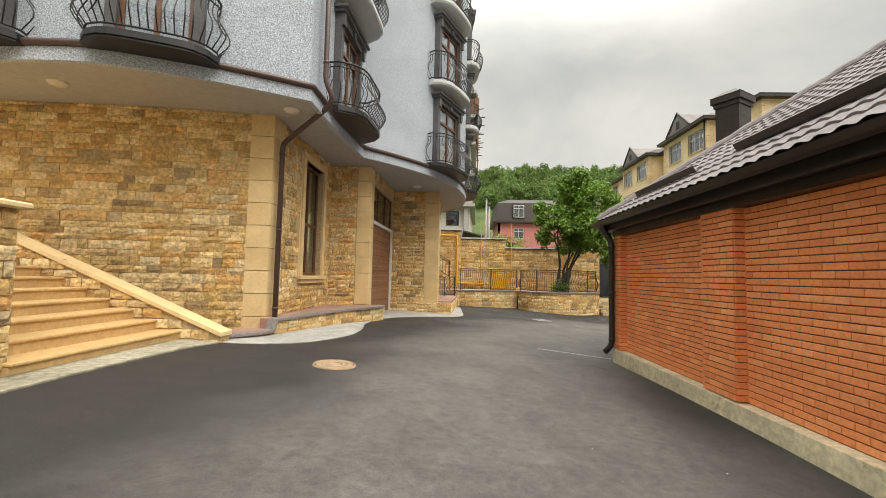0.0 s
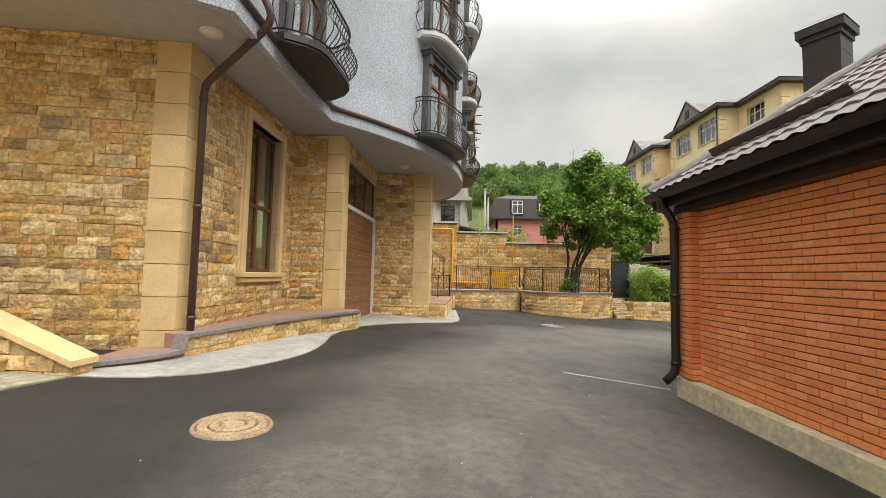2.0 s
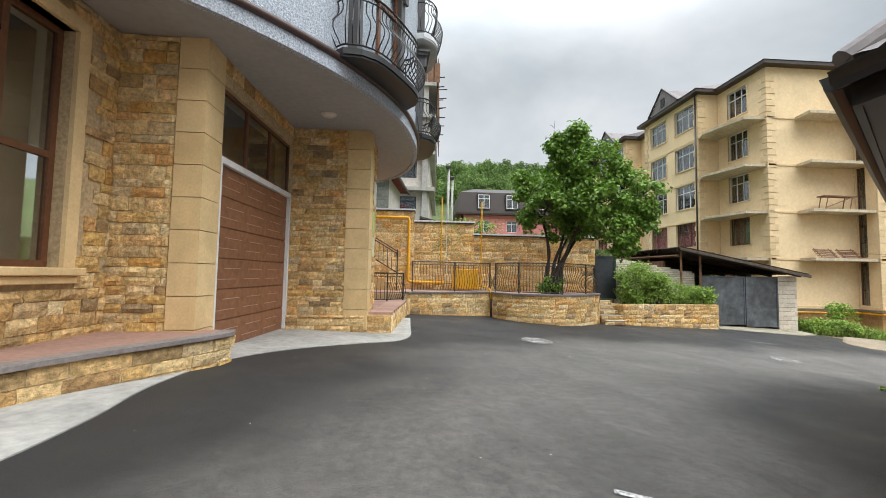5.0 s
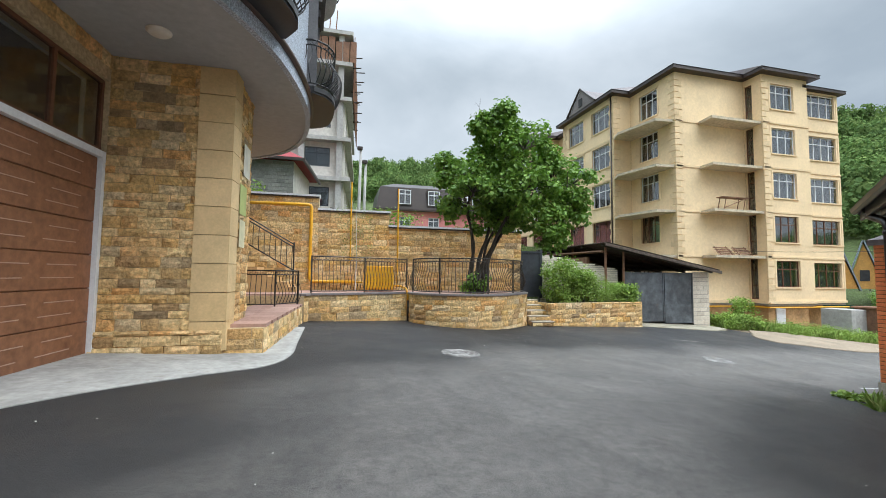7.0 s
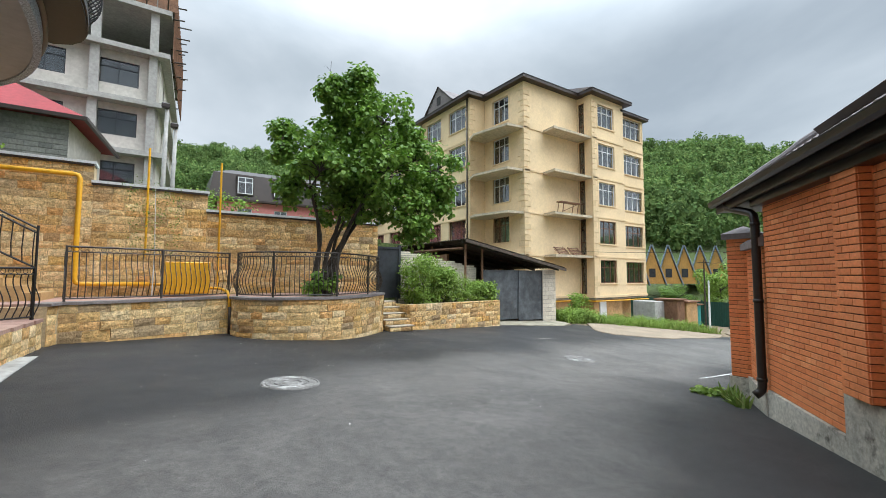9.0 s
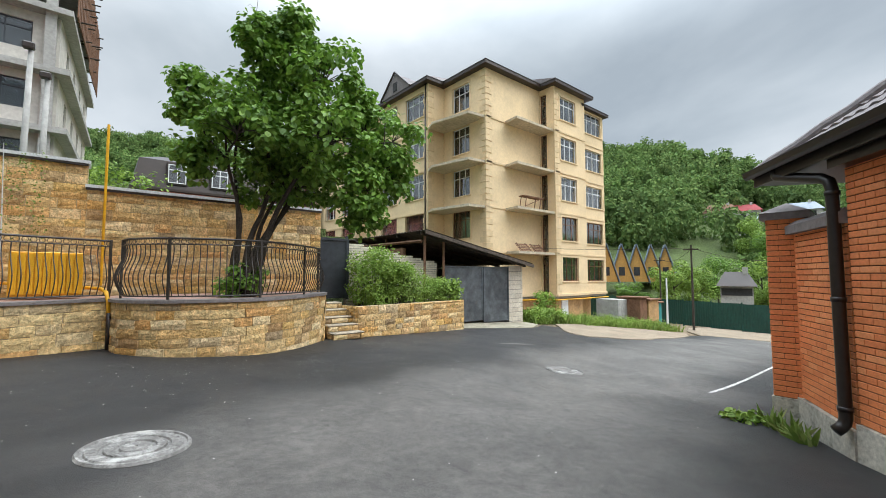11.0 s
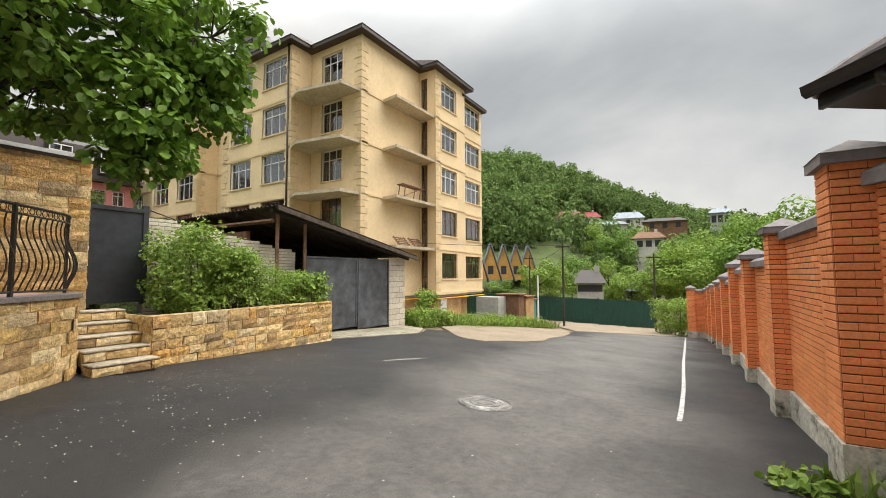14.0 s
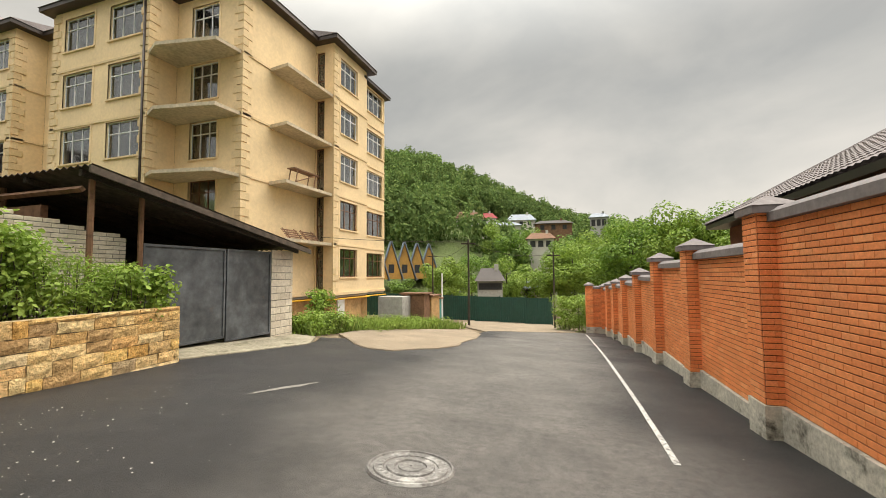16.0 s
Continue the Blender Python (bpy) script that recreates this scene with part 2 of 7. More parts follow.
M_YELLOWQ = material("yellow_quoin", [(0.68, 0.515, 0.305), (0.765, 0.59, 0.365)], 0.9, (12, 0.1), (0.8, 0.1), (40, 0.3), pieces=True)
# near-black colour standing in for the shade inside unlit rooms
M_ROOMSHADE = material("painted_room_shade", [(0.03, 0.03, 0.032), (0.05, 0.05, 0.052)], 0.9, (3, 0.2), (0.5, 0.2), None)
M_LEAF = material("tree_leaf", [(0.075, 0.155, 0.02), (0.145, 0.27, 0.036), (0.235, 0.385, 0.06), (0.105, 0.21, 0.027)], 0.5, (5, 0.15), (0.6, 0.12), None, pieces=True, spec=0.4)
M_BUSH = material("shrub_leaf", [(0.135, 0.227, 0.035), (0.225, 0.346, 0.059), (0.315, 0.432, 0.089)], 0.55, (5, 0.15), (0.8, 0.2), None, pieces=True, spec=0.3)
M_WOODS = material("woodland_leaf", [(0.098, 0.168, 0.056), (0.138, 0.222, 0.068), (0.200, 0.272, 0.086), (0.116, 0.192, 0.064)], 0.85, (0.16, 0.4), (0.03, 0.25), None, pieces=True, spec=0.1)
M_GRASS = material("grass_blade", [(0.12, 0.2, 0.035), (0.19, 0.28, 0.06), (0.28, 0.32, 0.1)], 0.6, (5, 0.2), (0.8, 0.2), None, pieces=True, spec=0.2)
for leaf in (M_LEAF, M_BUSH, M_WOODS, M_GRASS):
    leafy(leaf, 0.32)
M_BARK = material("bark", [(0.035, 0.028, 0.022), (0.075, 0.06, 0.045)], 0.95, (30, 0.3), (3.0, 0.3), (25, 0.9), bump_dist=0.03)
M_LINE = material("road_paint", [(0.44, 0.44, 0.42), (0.62, 0.62, 0.60)], 0.85, (40, 0.35), (3.0, 0.2), (60, 0.3), stain_color=((0.05, 0.05, 0.05), 0.5, 17.0))
M_CASTIRON = material("worn_cast_iron", [(0.13, 0.125, 0.118), (0.22, 0.21, 0.20)], 0.6, (30, 0.25), (4.0, 0.3), (50, 0.4), stain_color=((0.46, 0.45, 0.43), 0.50, 3.2))
M_PAVER = material("pink_paving", [(0.34, 0.2, 0.16), (0.44, 0.28, 0.22)], 0.85, (15, 0.15), (1.0, 0.15), (50, 0.3), pieces=True)
M_COPING = material("grey_coping", [(0.17, 0.15, 0.145), (0.26, 0.23, 0.22)], 0.8, (20, 0.15), (1.5, 0.2), (50, 0.3))
M_STEP = material("sand_stone_tread", [(0.50, 0.32, 0.14), (0.58, 0.39, 0.18)], 0.65, (20, 0.1), (0.9, 0.15), (80, 0.12))
M_GAS = material("yellow_gas_paint", [(0.72, 0.36, 0.01), (0.8, 0.43, 0.02)], 0.4, (10, 0.06), (1.0, 0.08), None)
M_BLACKSHEET = material("dark_blue_sheet", [(0.022, 0.026, 0.034), (0.034, 0.04, 0.05)], 0.5, (6, 0.2), (0.8, 0.2), None)
M_GREYSHEET = material("grey_painted_sheet", [(0.05, 0.06, 0.07), (0.115, 0.125, 0.135)], 0.55, (3, 0.3), (1.1, 0.5), (8, 0.15), stain_color=((0.14, 0.09, 0.06), 0.62, 2.0))
M_WHITEBRICK = material("white_silicate_brick", [(0.54, 0.49, 0.40), (0.66, 0.60, 0.50), (0.45, 0.40, 0.32)], 0.9, (15, 0.15), (1.0, 0.15), (50, 0.4), pieces=True)
M_GREYBLOCK = material("grey_block", [(0.15, 0.15, 0.14), (0.24, 0.24, 0.22), (0.19, 0.185, 0.17)], 0.95, (12, 0.2), (1.0, 0.2), (30, 0.6), pieces=True)
M_RAWCONC = material("raw_concrete", [(0.33, 0.32, 0.3), (0.43, 0.42, 0.4)], 0.92, (6, 0.12), (0.5, 0.2), (20, 0.3))
M_RUST = material("rusty_sheet", [(0.12, 0.06, 0.035), (0.2, 0.1, 0.055), (0.09, 0.06, 0.045)], 0.8, (8, 0.3), (1.5, 0.3), (20, 0.4))
M_SHEDROOF = material("old_corrugated_sheet", [(0.055, 0.04, 0.03), (0.11, 0.085, 0.065)], 0.8, (6, 0.3), (1.2, 0.3), (20, 0.3))
M_REDROOF = material("red_roof_sheet", [(0.22, 0.022, 0.026), (0.3, 0.035, 0.04)], 0.75, (6, 0.12), (0.8, 0.15), None)
M_PINK = material("pink_render", [(0.62, 0.22, 0.22), (0.7, 0.28, 0.27)], 0.9, (5, 0.08), (0.4, 0.12), (20, 0.2))
M_GREENSHEET = material("green_profiled_sheet", [(0.008, 0.055, 0.042), (0.013, 0.075, 0.058)], 0.5, (5, 0.15), (0.6, 0.15), None)
M_TEAL = material("teal_paint", [(0.02, 0.2, 0.2), (0.05, 0.28, 0.27)], 0.6, (8, 0.2), (1.5, 0.25), None)
M_OLDPLASTER = material("old_ochre_plaster", [(0.42, 0.24, 0.1), (0.52, 0.33, 0.16)], 0.9, (8, 0.2), (1.2, 0.25), (20, 0.3), stain_color=((0.2, 0.16, 0.12), 0.58, 2.0))
M_PALE = material("pale_plaster", [(0.5, 0.47, 0.42), (0.6, 0.57, 0.52)], 0.9, (4, 0.1), (0.4, 0.15), (20, 0.2))
M_PINE = material("varnished_pine", [(0.5, 0.26, 0.06), (0.6, 0.33, 0.09)], 0.6, (9, 0.15), (1.0, 0.15), None)
M_SLATE = material("blue_grey_tiles", [(0.17, 0.21, 0.26), (0.23, 0.275, 0.33)], 0.5, (8, 0.15), (0.8, 0.15), None)
M_PETAL = material("white_petal", [(0.55, 0.53, 0.49), (0.7, 0.68, 0.64)], 0.8, (20, 0.1), (2, 0.1), None)
M_LAMP = material("frosted_lamp_glass", [(0.72, 0.66, 0.58), (0.78, 0.72, 0.64)], 0.35, (20, 0.03), (2, 0.04), None)
M_POSTER = material("poster_paper", [(0.5, 0.55, 0.15), (0.2, 0.4, 0.6), (0.75, 0.75, 0.72), (0.7, 0.6, 0.2)], 0.7, (4, 0.1), (3, 0.1), None, pieces=True)


def glass_material(name, tint, rough=0.04):
    m = bpy.data.materials.new(name)
    m.use_nodes = True
    b = m.node_tree.nodes["Principled BSDF"]
    b.inputs["Base Color"].default_value = (*tint, 1)
    b.inputs["Roughness"].default_value = rough
    b.inputs["Specular IOR Level"].default_value = 0.9
    b.inputs["IOR"].default_value = 1.9
    b.inputs["Transmission Weight"].default_value = 1.0
    return m


M_GLASS = glass_material("window_glass", (0.75, 0.8, 0.82))


# ---- mesh helpers ----
def part(name, bm, mat, parent=None, label="", smooth=False):
    """Links a bmesh as one mesh object under a thing or a part."""
    me = bpy.data.meshes.new(name)
    bm.normal_update()
    bm.to_mesh(me)
    bm.free()
    if smooth:
        me.polygons.foreach_set("use_smooth", [True] * len(me.polygons))
    for mm in mat if isinstance(mat, (list, tuple)) else [mat]:
        me.materials.append(mm)
    ob = new(name, me)
    if parent is not None:
        ob.parent = parent
        ob.matrix_parent_inverse = parent_world(parent).inverted()
    if label:
        ob["label"] = label
    return ob


def parent_world(ob):
    m = ob.matrix_parent_inverse @ ob.matrix_basis
    return parent_world(ob.parent) @ m if ob.parent else ob.matrix_basis.copy()


def thing(name, at, label, category, group="", kind=""):
    """An empty at a thing's base, which parents its parts."""
    ob = new(name)
    ob.matrix_basis = Matrix.Translation(at)
    ob.empty_display_size = 0.2
    return tagged(ob, label, category, group, kind)


def mesh_np(name, verts, faces, mat, parent=None, label="", smooth=False):
    me = bpy.data.meshes.new(name)
    me.from_pydata([tuple(v) for v in verts], [], [tuple(f) for f in faces])
    me.materials.append(mat)
    if smooth:
        me.polygons.foreach_set("use_smooth", [True] * len(me.polygons))
    ob = new(name, me)
    if parent is not None:
        ob.parent = parent
        ob.matrix_parent_inverse = parent_world(parent).inverted()
    if label:
        ob["label"] = label
    return ob


def box(bm, x0, x1, y0, y1, z0, z1, m=None, bevel=0.0):
    r = bmesh.ops.create_cube(bm, size=1.0)
    vs = r["verts"]
    for v in vs:
        v.co = Vector(((x0 + x1) / 2 + v.co.x * (x1 - x0), (y0 + y1) / 2 + v.co.y * (y1 - y0), (z0 + z1) / 2 + v.co.z * (z1 - z0)))
    if bevel:
        es = list({ed for v in vs for ed in v.link_edges})
        r2 = bmesh.ops.bevel(bm, geom=es, offset=bevel, segments=1, affect="EDGES")
        vs = list({v for f in r2["faces"] for v in f.verts} | {v for v in vs if v.is_valid})
    if m is not None:
        bmesh.ops.transform(bm, matrix=m, verts=[v for v in vs if v.is_valid])
    return bm


def slab(name, x0, x1, y0, y1, z0, z1, mat, parent=None, label="", m=None, bevel=0.0):
    return part(name, box(bmesh.new(), x0, x1, y0, y1, z0, z1, m, bevel), mat, parent, label)


def prism(bm, pts, z0, z1):
    """An upright prism over a plan outline; z1 may be a function of (x, y)."""
    n = len(pts)
    lo = [bm.verts.new((x, y, z0(x, y) if callable(z0) else z0)) for x, y in pts]
    hi = [bm.verts.new((x, y, z1(x, y) if callable(z1) else z1)) for x, y in pts]
    bm.faces.new(hi)
    bm.faces.new(lo[::-1])
    for i in range(n):
        j = (i + 1) % n
        bm.faces.new((lo[i], lo[j], hi[j], hi[i]))
    bmesh.ops.recalc_face_normals(bm, faces=bm.faces)
    return bm


def tube(bm, pts, r, n=8, closed=False, r_end=None):
    """A round bar along a line of points."""
    pts = [Vector(p) for p in pts]
    k = len(pts)
    rings = []
    up = None
    for i, p in enumerate(pts):
        if closed:
            d = pts[(i + 1) % k] - pts[i - 1]
        else:
            d = pts[min(i + 1, k - 1)] - pts[max(i - 1, 0)]
        if d.length < 1e-9:
            d = Vector((0, 0, 1))
        d.normalize()
        if up is None:
            up = Vector((0, 0, 1)) if abs(d.z) < 0.9 else Vector((1, 0, 0))
        side = d.cross(up)
        if side.length < 1e-6:
            side = d.cross(Vector((0.3, 1, 0.2)))
        side.normalize()
        up = side.cross(d).normalized()
        rr = r if r_end is None else r + (r_end - r) * i / (k - 1)
        rings.append([bm.verts.new(p + (side * math.cos(2 * math.pi * a / n) + up * math.sin(2 * math.pi * a / n)) * rr) for a in range(n)])
    for i in range(k if closed else k - 1):
        a, b = rings[i], rings[(i + 1) % k]
        for j in range(n):
            bm.faces.new((a[j], a[(j + 1) % n], b[(j + 1) % n], b[j]))
    if not closed:
        bm.faces.new(rings[0])
        bm.faces.new(rings[-1][::-1])
    bmesh.ops.recalc_face_normals(bm, faces=bm.faces)
    return bm


def resample(pts, step, closed=False):
    """Points every step metres along a plan line, with the way along it."""
    p = [Vector(q) for q in pts] + ([Vector(pts[0])] if closed else [])
    res = []
    for a, b in zip(p, p[1:]):
        k = max(1, round((b - a).length / step))
        res += [a.lerp(b, i / k) for i in range(k)]
    if not closed:
        res.append(p[-1])
    return res


def spline(pts, per=6):
    """A smooth line through plan points (Catmull-Rom)."""
    p = [Vector(q) for q in pts]
    p = [2 * p[0] - p[1]] + p + [2 * p[-1] - p[-2]]
    res = []
    for i in range(1, len(p) - 2):
        a, b, c, d = p[i - 1:i + 3]
        for k in range(per):
            t = k / per
            res.append(0.5 * ((2 * b) + (c - a) * t + (2 * a - 5 * b + 4 * c - d) * t * t + (3 * b - a - 3 * c + d) * t ** 3))
    res.append(p[-2])
    return res


class Line:
    """A plan line: place and way at a distance along it. Its outer side is to the right of the way."""
    def __init__(self, pts):
        self.p = [Vector((q[0], q[1])) for q in pts]
        self.s = [0.0]
        for a, b in zip(self.p, self.p[1:]):
            self.s.append(self.s[-1] + (b - a).length)
        self.length = self.s[-1]

    def at(self, s):
        s = min(max(s, 0.0), self.length)
        i = 0
        while i < len(self.p) - 2 and self.s[i + 1] < s:
            i += 1
        a, b = self.p[i], self.p[i + 1]
        d = (b - a) / max(1e-9, (b - a).length)
        return a + d * (s - self.s[i]), d

    def set_out(self, s, z, out=0.0):
        q, d = self.at(s)
        n = Vector((d.y, -d.x))
        o = q + n * out
        return Matrix(((d.x, -n.x, 0, o.x), (d.y, -n.y, 0, o.y), (0, 0, 1, z), (0, 0, 0, 1)))

    def solid(self, z0, z1, depth, out=0.0):
        """A wall that follows the line, depth metres thick behind its outer side."""
        bm = bmesh.new()
        cols = []
        for i, q in enumerate(self.p):
            ds = []
            if i > 0:
                ds.append((self.p[i] - self.p[i - 1]).normalized())
            if i < len(self.p) - 1:
                ds.append((self.p[i + 1] - self.p[i]).normalized())
            n = sum((Vector((d.y, -d.x)) for d in ds), Vector((0, 0)))
            n.normalize()
            n = n / max(0.4, n.dot(Vector((ds[0].y, -ds[0].x))))
            a, b = q + n * out, q - n * depth
            za = z0(q.x, q.y) if callable(z0) else z0
            zb = z1(q.x, q.y) if callable(z1) else z1
            cols.append([bm.verts.new((*a, za)), bm.verts.new((*a, zb)), bm.verts.new((*b, zb)), bm.verts.new((*b, za))])
        for c, d in zip(cols, cols[1:]):
            for j in range(4):
                bm.faces.new((c[j], c[(j + 1) % 4], d[(j + 1) % 4], d[j]))
        bm.faces.new(cols[0])
        bm.faces.new(cols[-1][::-1])
        bmesh.ops.recalc_face_normals(bm, faces=bm.faces)
        return bm


def pierced(line, z0, z1, openings, thick=0.35, cuts=()):
    """A wall along a straight line with openings (a, b, low, high) right through it."""
    ss = sorted({0.0, line.length, *[q for o in openings for q in o[:2]], *cuts})
    zz = sorted({z0, z1, *[q for o in openings for q in o[2:] if z0 < q < z1]})
    keep = [[not any(a < (s + e) / 2 < b and c < (lo + hi) / 2 < d for a, b, c, d in openings) for lo, hi in zip(zz, zz[1:])] for s, e in zip(ss, ss[1:])]
    bm = bmesh.new()
    vs = {}

    def v(i, j, k):
        if (i, j, k) not in vs:
            vs[i, j, k] = bm.verts.new(line.set_out(ss[i], zz[j], -thick * k).translation)
        return vs[i, j, k]

    def kept(i, j):
        return 0 <= i < len(ss) - 1 and 0 <= j < len(zz) - 1 and keep[i][j]

    for i in range(len(ss) - 1):
        for j in range(len(zz) - 1):
            if not keep[i][j]:
                continue
            bm.faces.new((v(i, j, 0), v(i + 1, j, 0), v(i + 1, j + 1, 0), v(i, j + 1, 0)))
            bm.faces.new((v(i, j + 1, 1), v(i + 1, j + 1, 1), v(i + 1, j, 1), v(i, j, 1)))
            for di, dj, a, b in ((-1, 0, (i, j), (i, j + 1)), (1, 0, (i + 1, j + 1), (i + 1, j)), (0, -1, (i + 1, j), (i, j)), (0, 1, (i, j + 1), (i + 1, j + 1))):
                if not kept(i + di, j + dj):
                    bm.faces.new((v(*a, 0), v(*b, 0), v(*b, 1), v(*a, 1)))
    bmesh.ops.recalc_face_normals(bm, faces=bm.faces)
    return bm


# ---- masonry: unit pieces, x along the wall, -y outwards, z up, each 1 x 1 x 1 ----
def stone_unit(seed):
    rng = random.Random(seed)
    xs, zs = (0.0, 0.3 + rng.uniform(-0.08, 0.08), 0.68 + rng.uniform(-0.08, 0.08), 1.0), (0.0, 0.5 + rng.uniform(-0.12, 0.12), 1.0)
    v, f = [], []
    for j, z in enumerate(zs):
        for i, x in enumerate(xs):
            edge = i in (0, 3) or j in (0, 2)
            v.append((x + (rng.uniform(-0.022, 0.022) if edge else 0), -0.25 - rng.uniform(0, 0.25) if edge else -0.55 - rng.uniform(0, 0.45), z + (rng.uniform(-0.055, 0.055) if edge else 0)))
    for j in range(2):
        for i in range(3):
            a = j * 4 + i
            f.append((a, a + 1, a + 5, a + 4))
    rim = [0, 1, 2, 3, 7, 11, 10, 9, 8, 4]
    base = len(v)
    for k in rim:
        v.append((v[k][0], 0.35, v[k][2]))
    for a in range(len(rim)):
        b = (a + 1) % len(rim)
        f.append((rim[b], rim[a], base + a, base + b))
    return np.array(v), f


def brick_unit(chamfer=0.03):
    c, e = chamfer * 0.35, chamfer * 3
    v = [(0, 0.3, 0), (1, 0.3, 0), (1, 0.3, 1), (0, 0.3, 1), (0, -1 + 0.25, 0), (1, -1 + 0.25, 0), (1, -1 + 0.25, 1), (0, -1 + 0.25, 1), (c, -1, e), (1 - c, -1, e), (1 - c, -1, 1 - e), (c, -1, 1 - e)]
    f = [(8, 9, 10, 11), (4, 5, 9, 8), (5, 6, 10, 9), (6, 7, 11, 10), (7, 4, 8, 11), (0, 1, 5, 4), (1, 2, 6, 5), (2, 3, 7, 6), (3, 0, 4, 7)]
    return np.array(v, float), f


STONES = [stone_unit(i) for i in range(8)]
BRICKS = [brick_unit()]


def unit_mesh(name, unit, mat):
    me = bpy.data.meshes.new(name)
    me.from_pydata([tuple(q) for q in unit[0]], [], unit[1])
    me.materials.append(mat)
    return me


def lay(name, items, units, mat, parent, singles=0, key=None):
    """Lays pieces. items: (pose with scale, unit index). The first singles by key become objects, the rest one joined part."""
    if key:
        items = sorted(items, key=key)
    meshes = [unit_mesh(name, u, mat) for u in units]
    inv = parent_world(parent).inverted()
    for m, k in items[:singles]:
        ob = new(name, meshes[k])
        ob.parent = parent
        ob.matrix_basis = inv @ m
    rest = items[singles:]
    if rest:
        vs, fs, base = [], [], 0
        for m, k in rest:
            u = np.array(units[k][0])
            a = np.array(m)
            vs.append(u @ a[:3, :3].T + a[:3, 3])
            fs += [tuple(base + q for q in f) for f in units[k][1]]
            base += len(u)
        ob = mesh_np(name + "_field", np.concatenate(vs), fs, mat, parent)
        ob["kind"] = "stuff"
    return meshes


def courses(line, z0, z1, heights, lengths, seed, gap=0.012, depth=0.04, bond=False, skip=None, units=8, floor=None, s0=0.0, s1=None):
    """Pieces of a coursed wall along a line; skip(s0, s1, z0, z1) leaves openings out."""
    rng = random.Random(seed)
    items = []
    z = z0
    row = 0
    s1 = line.length if s1 is None else s1
    while z < z1 - 0.02:
        h = rng.uniform(*heights)
        if z + h > z1 - heights[0] * 0.5:
            h = z1 - z
        s = s0
        if bond and row % 2:
            ln = lengths[0] / 2
        else:
            ln = rng.uniform(*lengths) * (1 if bond else rng.uniform(0.5, 1.0))
        while s < s1 - 1e-3:
            e = min(s + ln, s1)
            if s1 - e < lengths[0] * 0.3:
                e = s1
            if not (skip and skip(s, e, z, z + h)):
                q, _ = line.at((s + e) / 2)
                if floor is None or z + h > floor(q.x, q.y):
                    hh = h
                    side = 0.0055 if bond else gap
                    m = line.set_out((s + e) / 2, z + gap / 2) @ Matrix.Translation((-(e - s - side) / 2, 0, 0)) @ Matrix.Diagonal((e - s - side, depth * (1 if bond else rng.uniform(0.7, 1.35)), hh - gap, 1))
                    items.append((m, rng.randrange(units)))
            s = e
            ln = rng.uniform(*lengths)
        z += h
        row += 1
    return items


def corner_courses(pts, z0, z1, heights, lengths, seed, gap=0.012, depth=0.04, **kw):
    """The same round sharp corners, one straight side at a time."""
    its = []
    for k, (p, q) in enumerate(zip(pts, pts[1:])):
        its += courses(Line([p, q]), z0, z1, heights, lengths, seed + 31 * k, gap, depth, **kw)
    return its


# ---- the lie of the land ----
def lie(x, y):
    """Height of the ground: level by the house, falling along the road."""
    u = (x + 2.808 - 0.707 * (y - 15)) / 8.502
    soft = u if u > 30 else math.log1p(math.exp(u))
    z = 0.6845 - 0.03909 * (y - 15) - 0.09265 * 8.502 * soft
    z += -0.192 * math.exp(-((x - 12.5) / 5) ** 2 - ((y - 16) / 4) ** 2) + 0.239 * math.exp(-((x - 19) / 7) ** 2 - ((y - 25) / 4) ** 2) + 0.129 * math.exp(-(x / 8) ** 2 - ((y - 3) / 6) ** 2)
    z += 0.16 * math.exp(-((x - 5) / 3) ** 2 - ((y - 4.5) / 5) ** 2)
    return z


def land(x, y):
    """The same, held within bounds far off."""
    return lie(min(max(x, -14), 48), min(max(y, -10), 34))


def inside(poly, x, y):
    r = False
    j = len(poly) - 1
    for i in range(len(poly)):
        (xi, yi), (xj, yj) = poly[i], poly[j]
        if (yi > y) != (yj > y) and x < (xj - xi) * (y - yi) / (yj - yi) + xi:
            r = not r
        j = i
    return r


def nearest(poly, x, y):
    best = None
    p = Vector((x, y))
    for i in range(len(poly)):
        a, b = Vector(poly[i]), Vector(poly[(i + 1) % len(poly)])
        d = b - a
        t = min(1, max(0, (p - a).dot(d) / max(1e-9, d.length_squared)))
        q = a + d * t
        if best is None or (q - p).length < best[0]:
            best = ((q - p).length, q)
    return best[1]


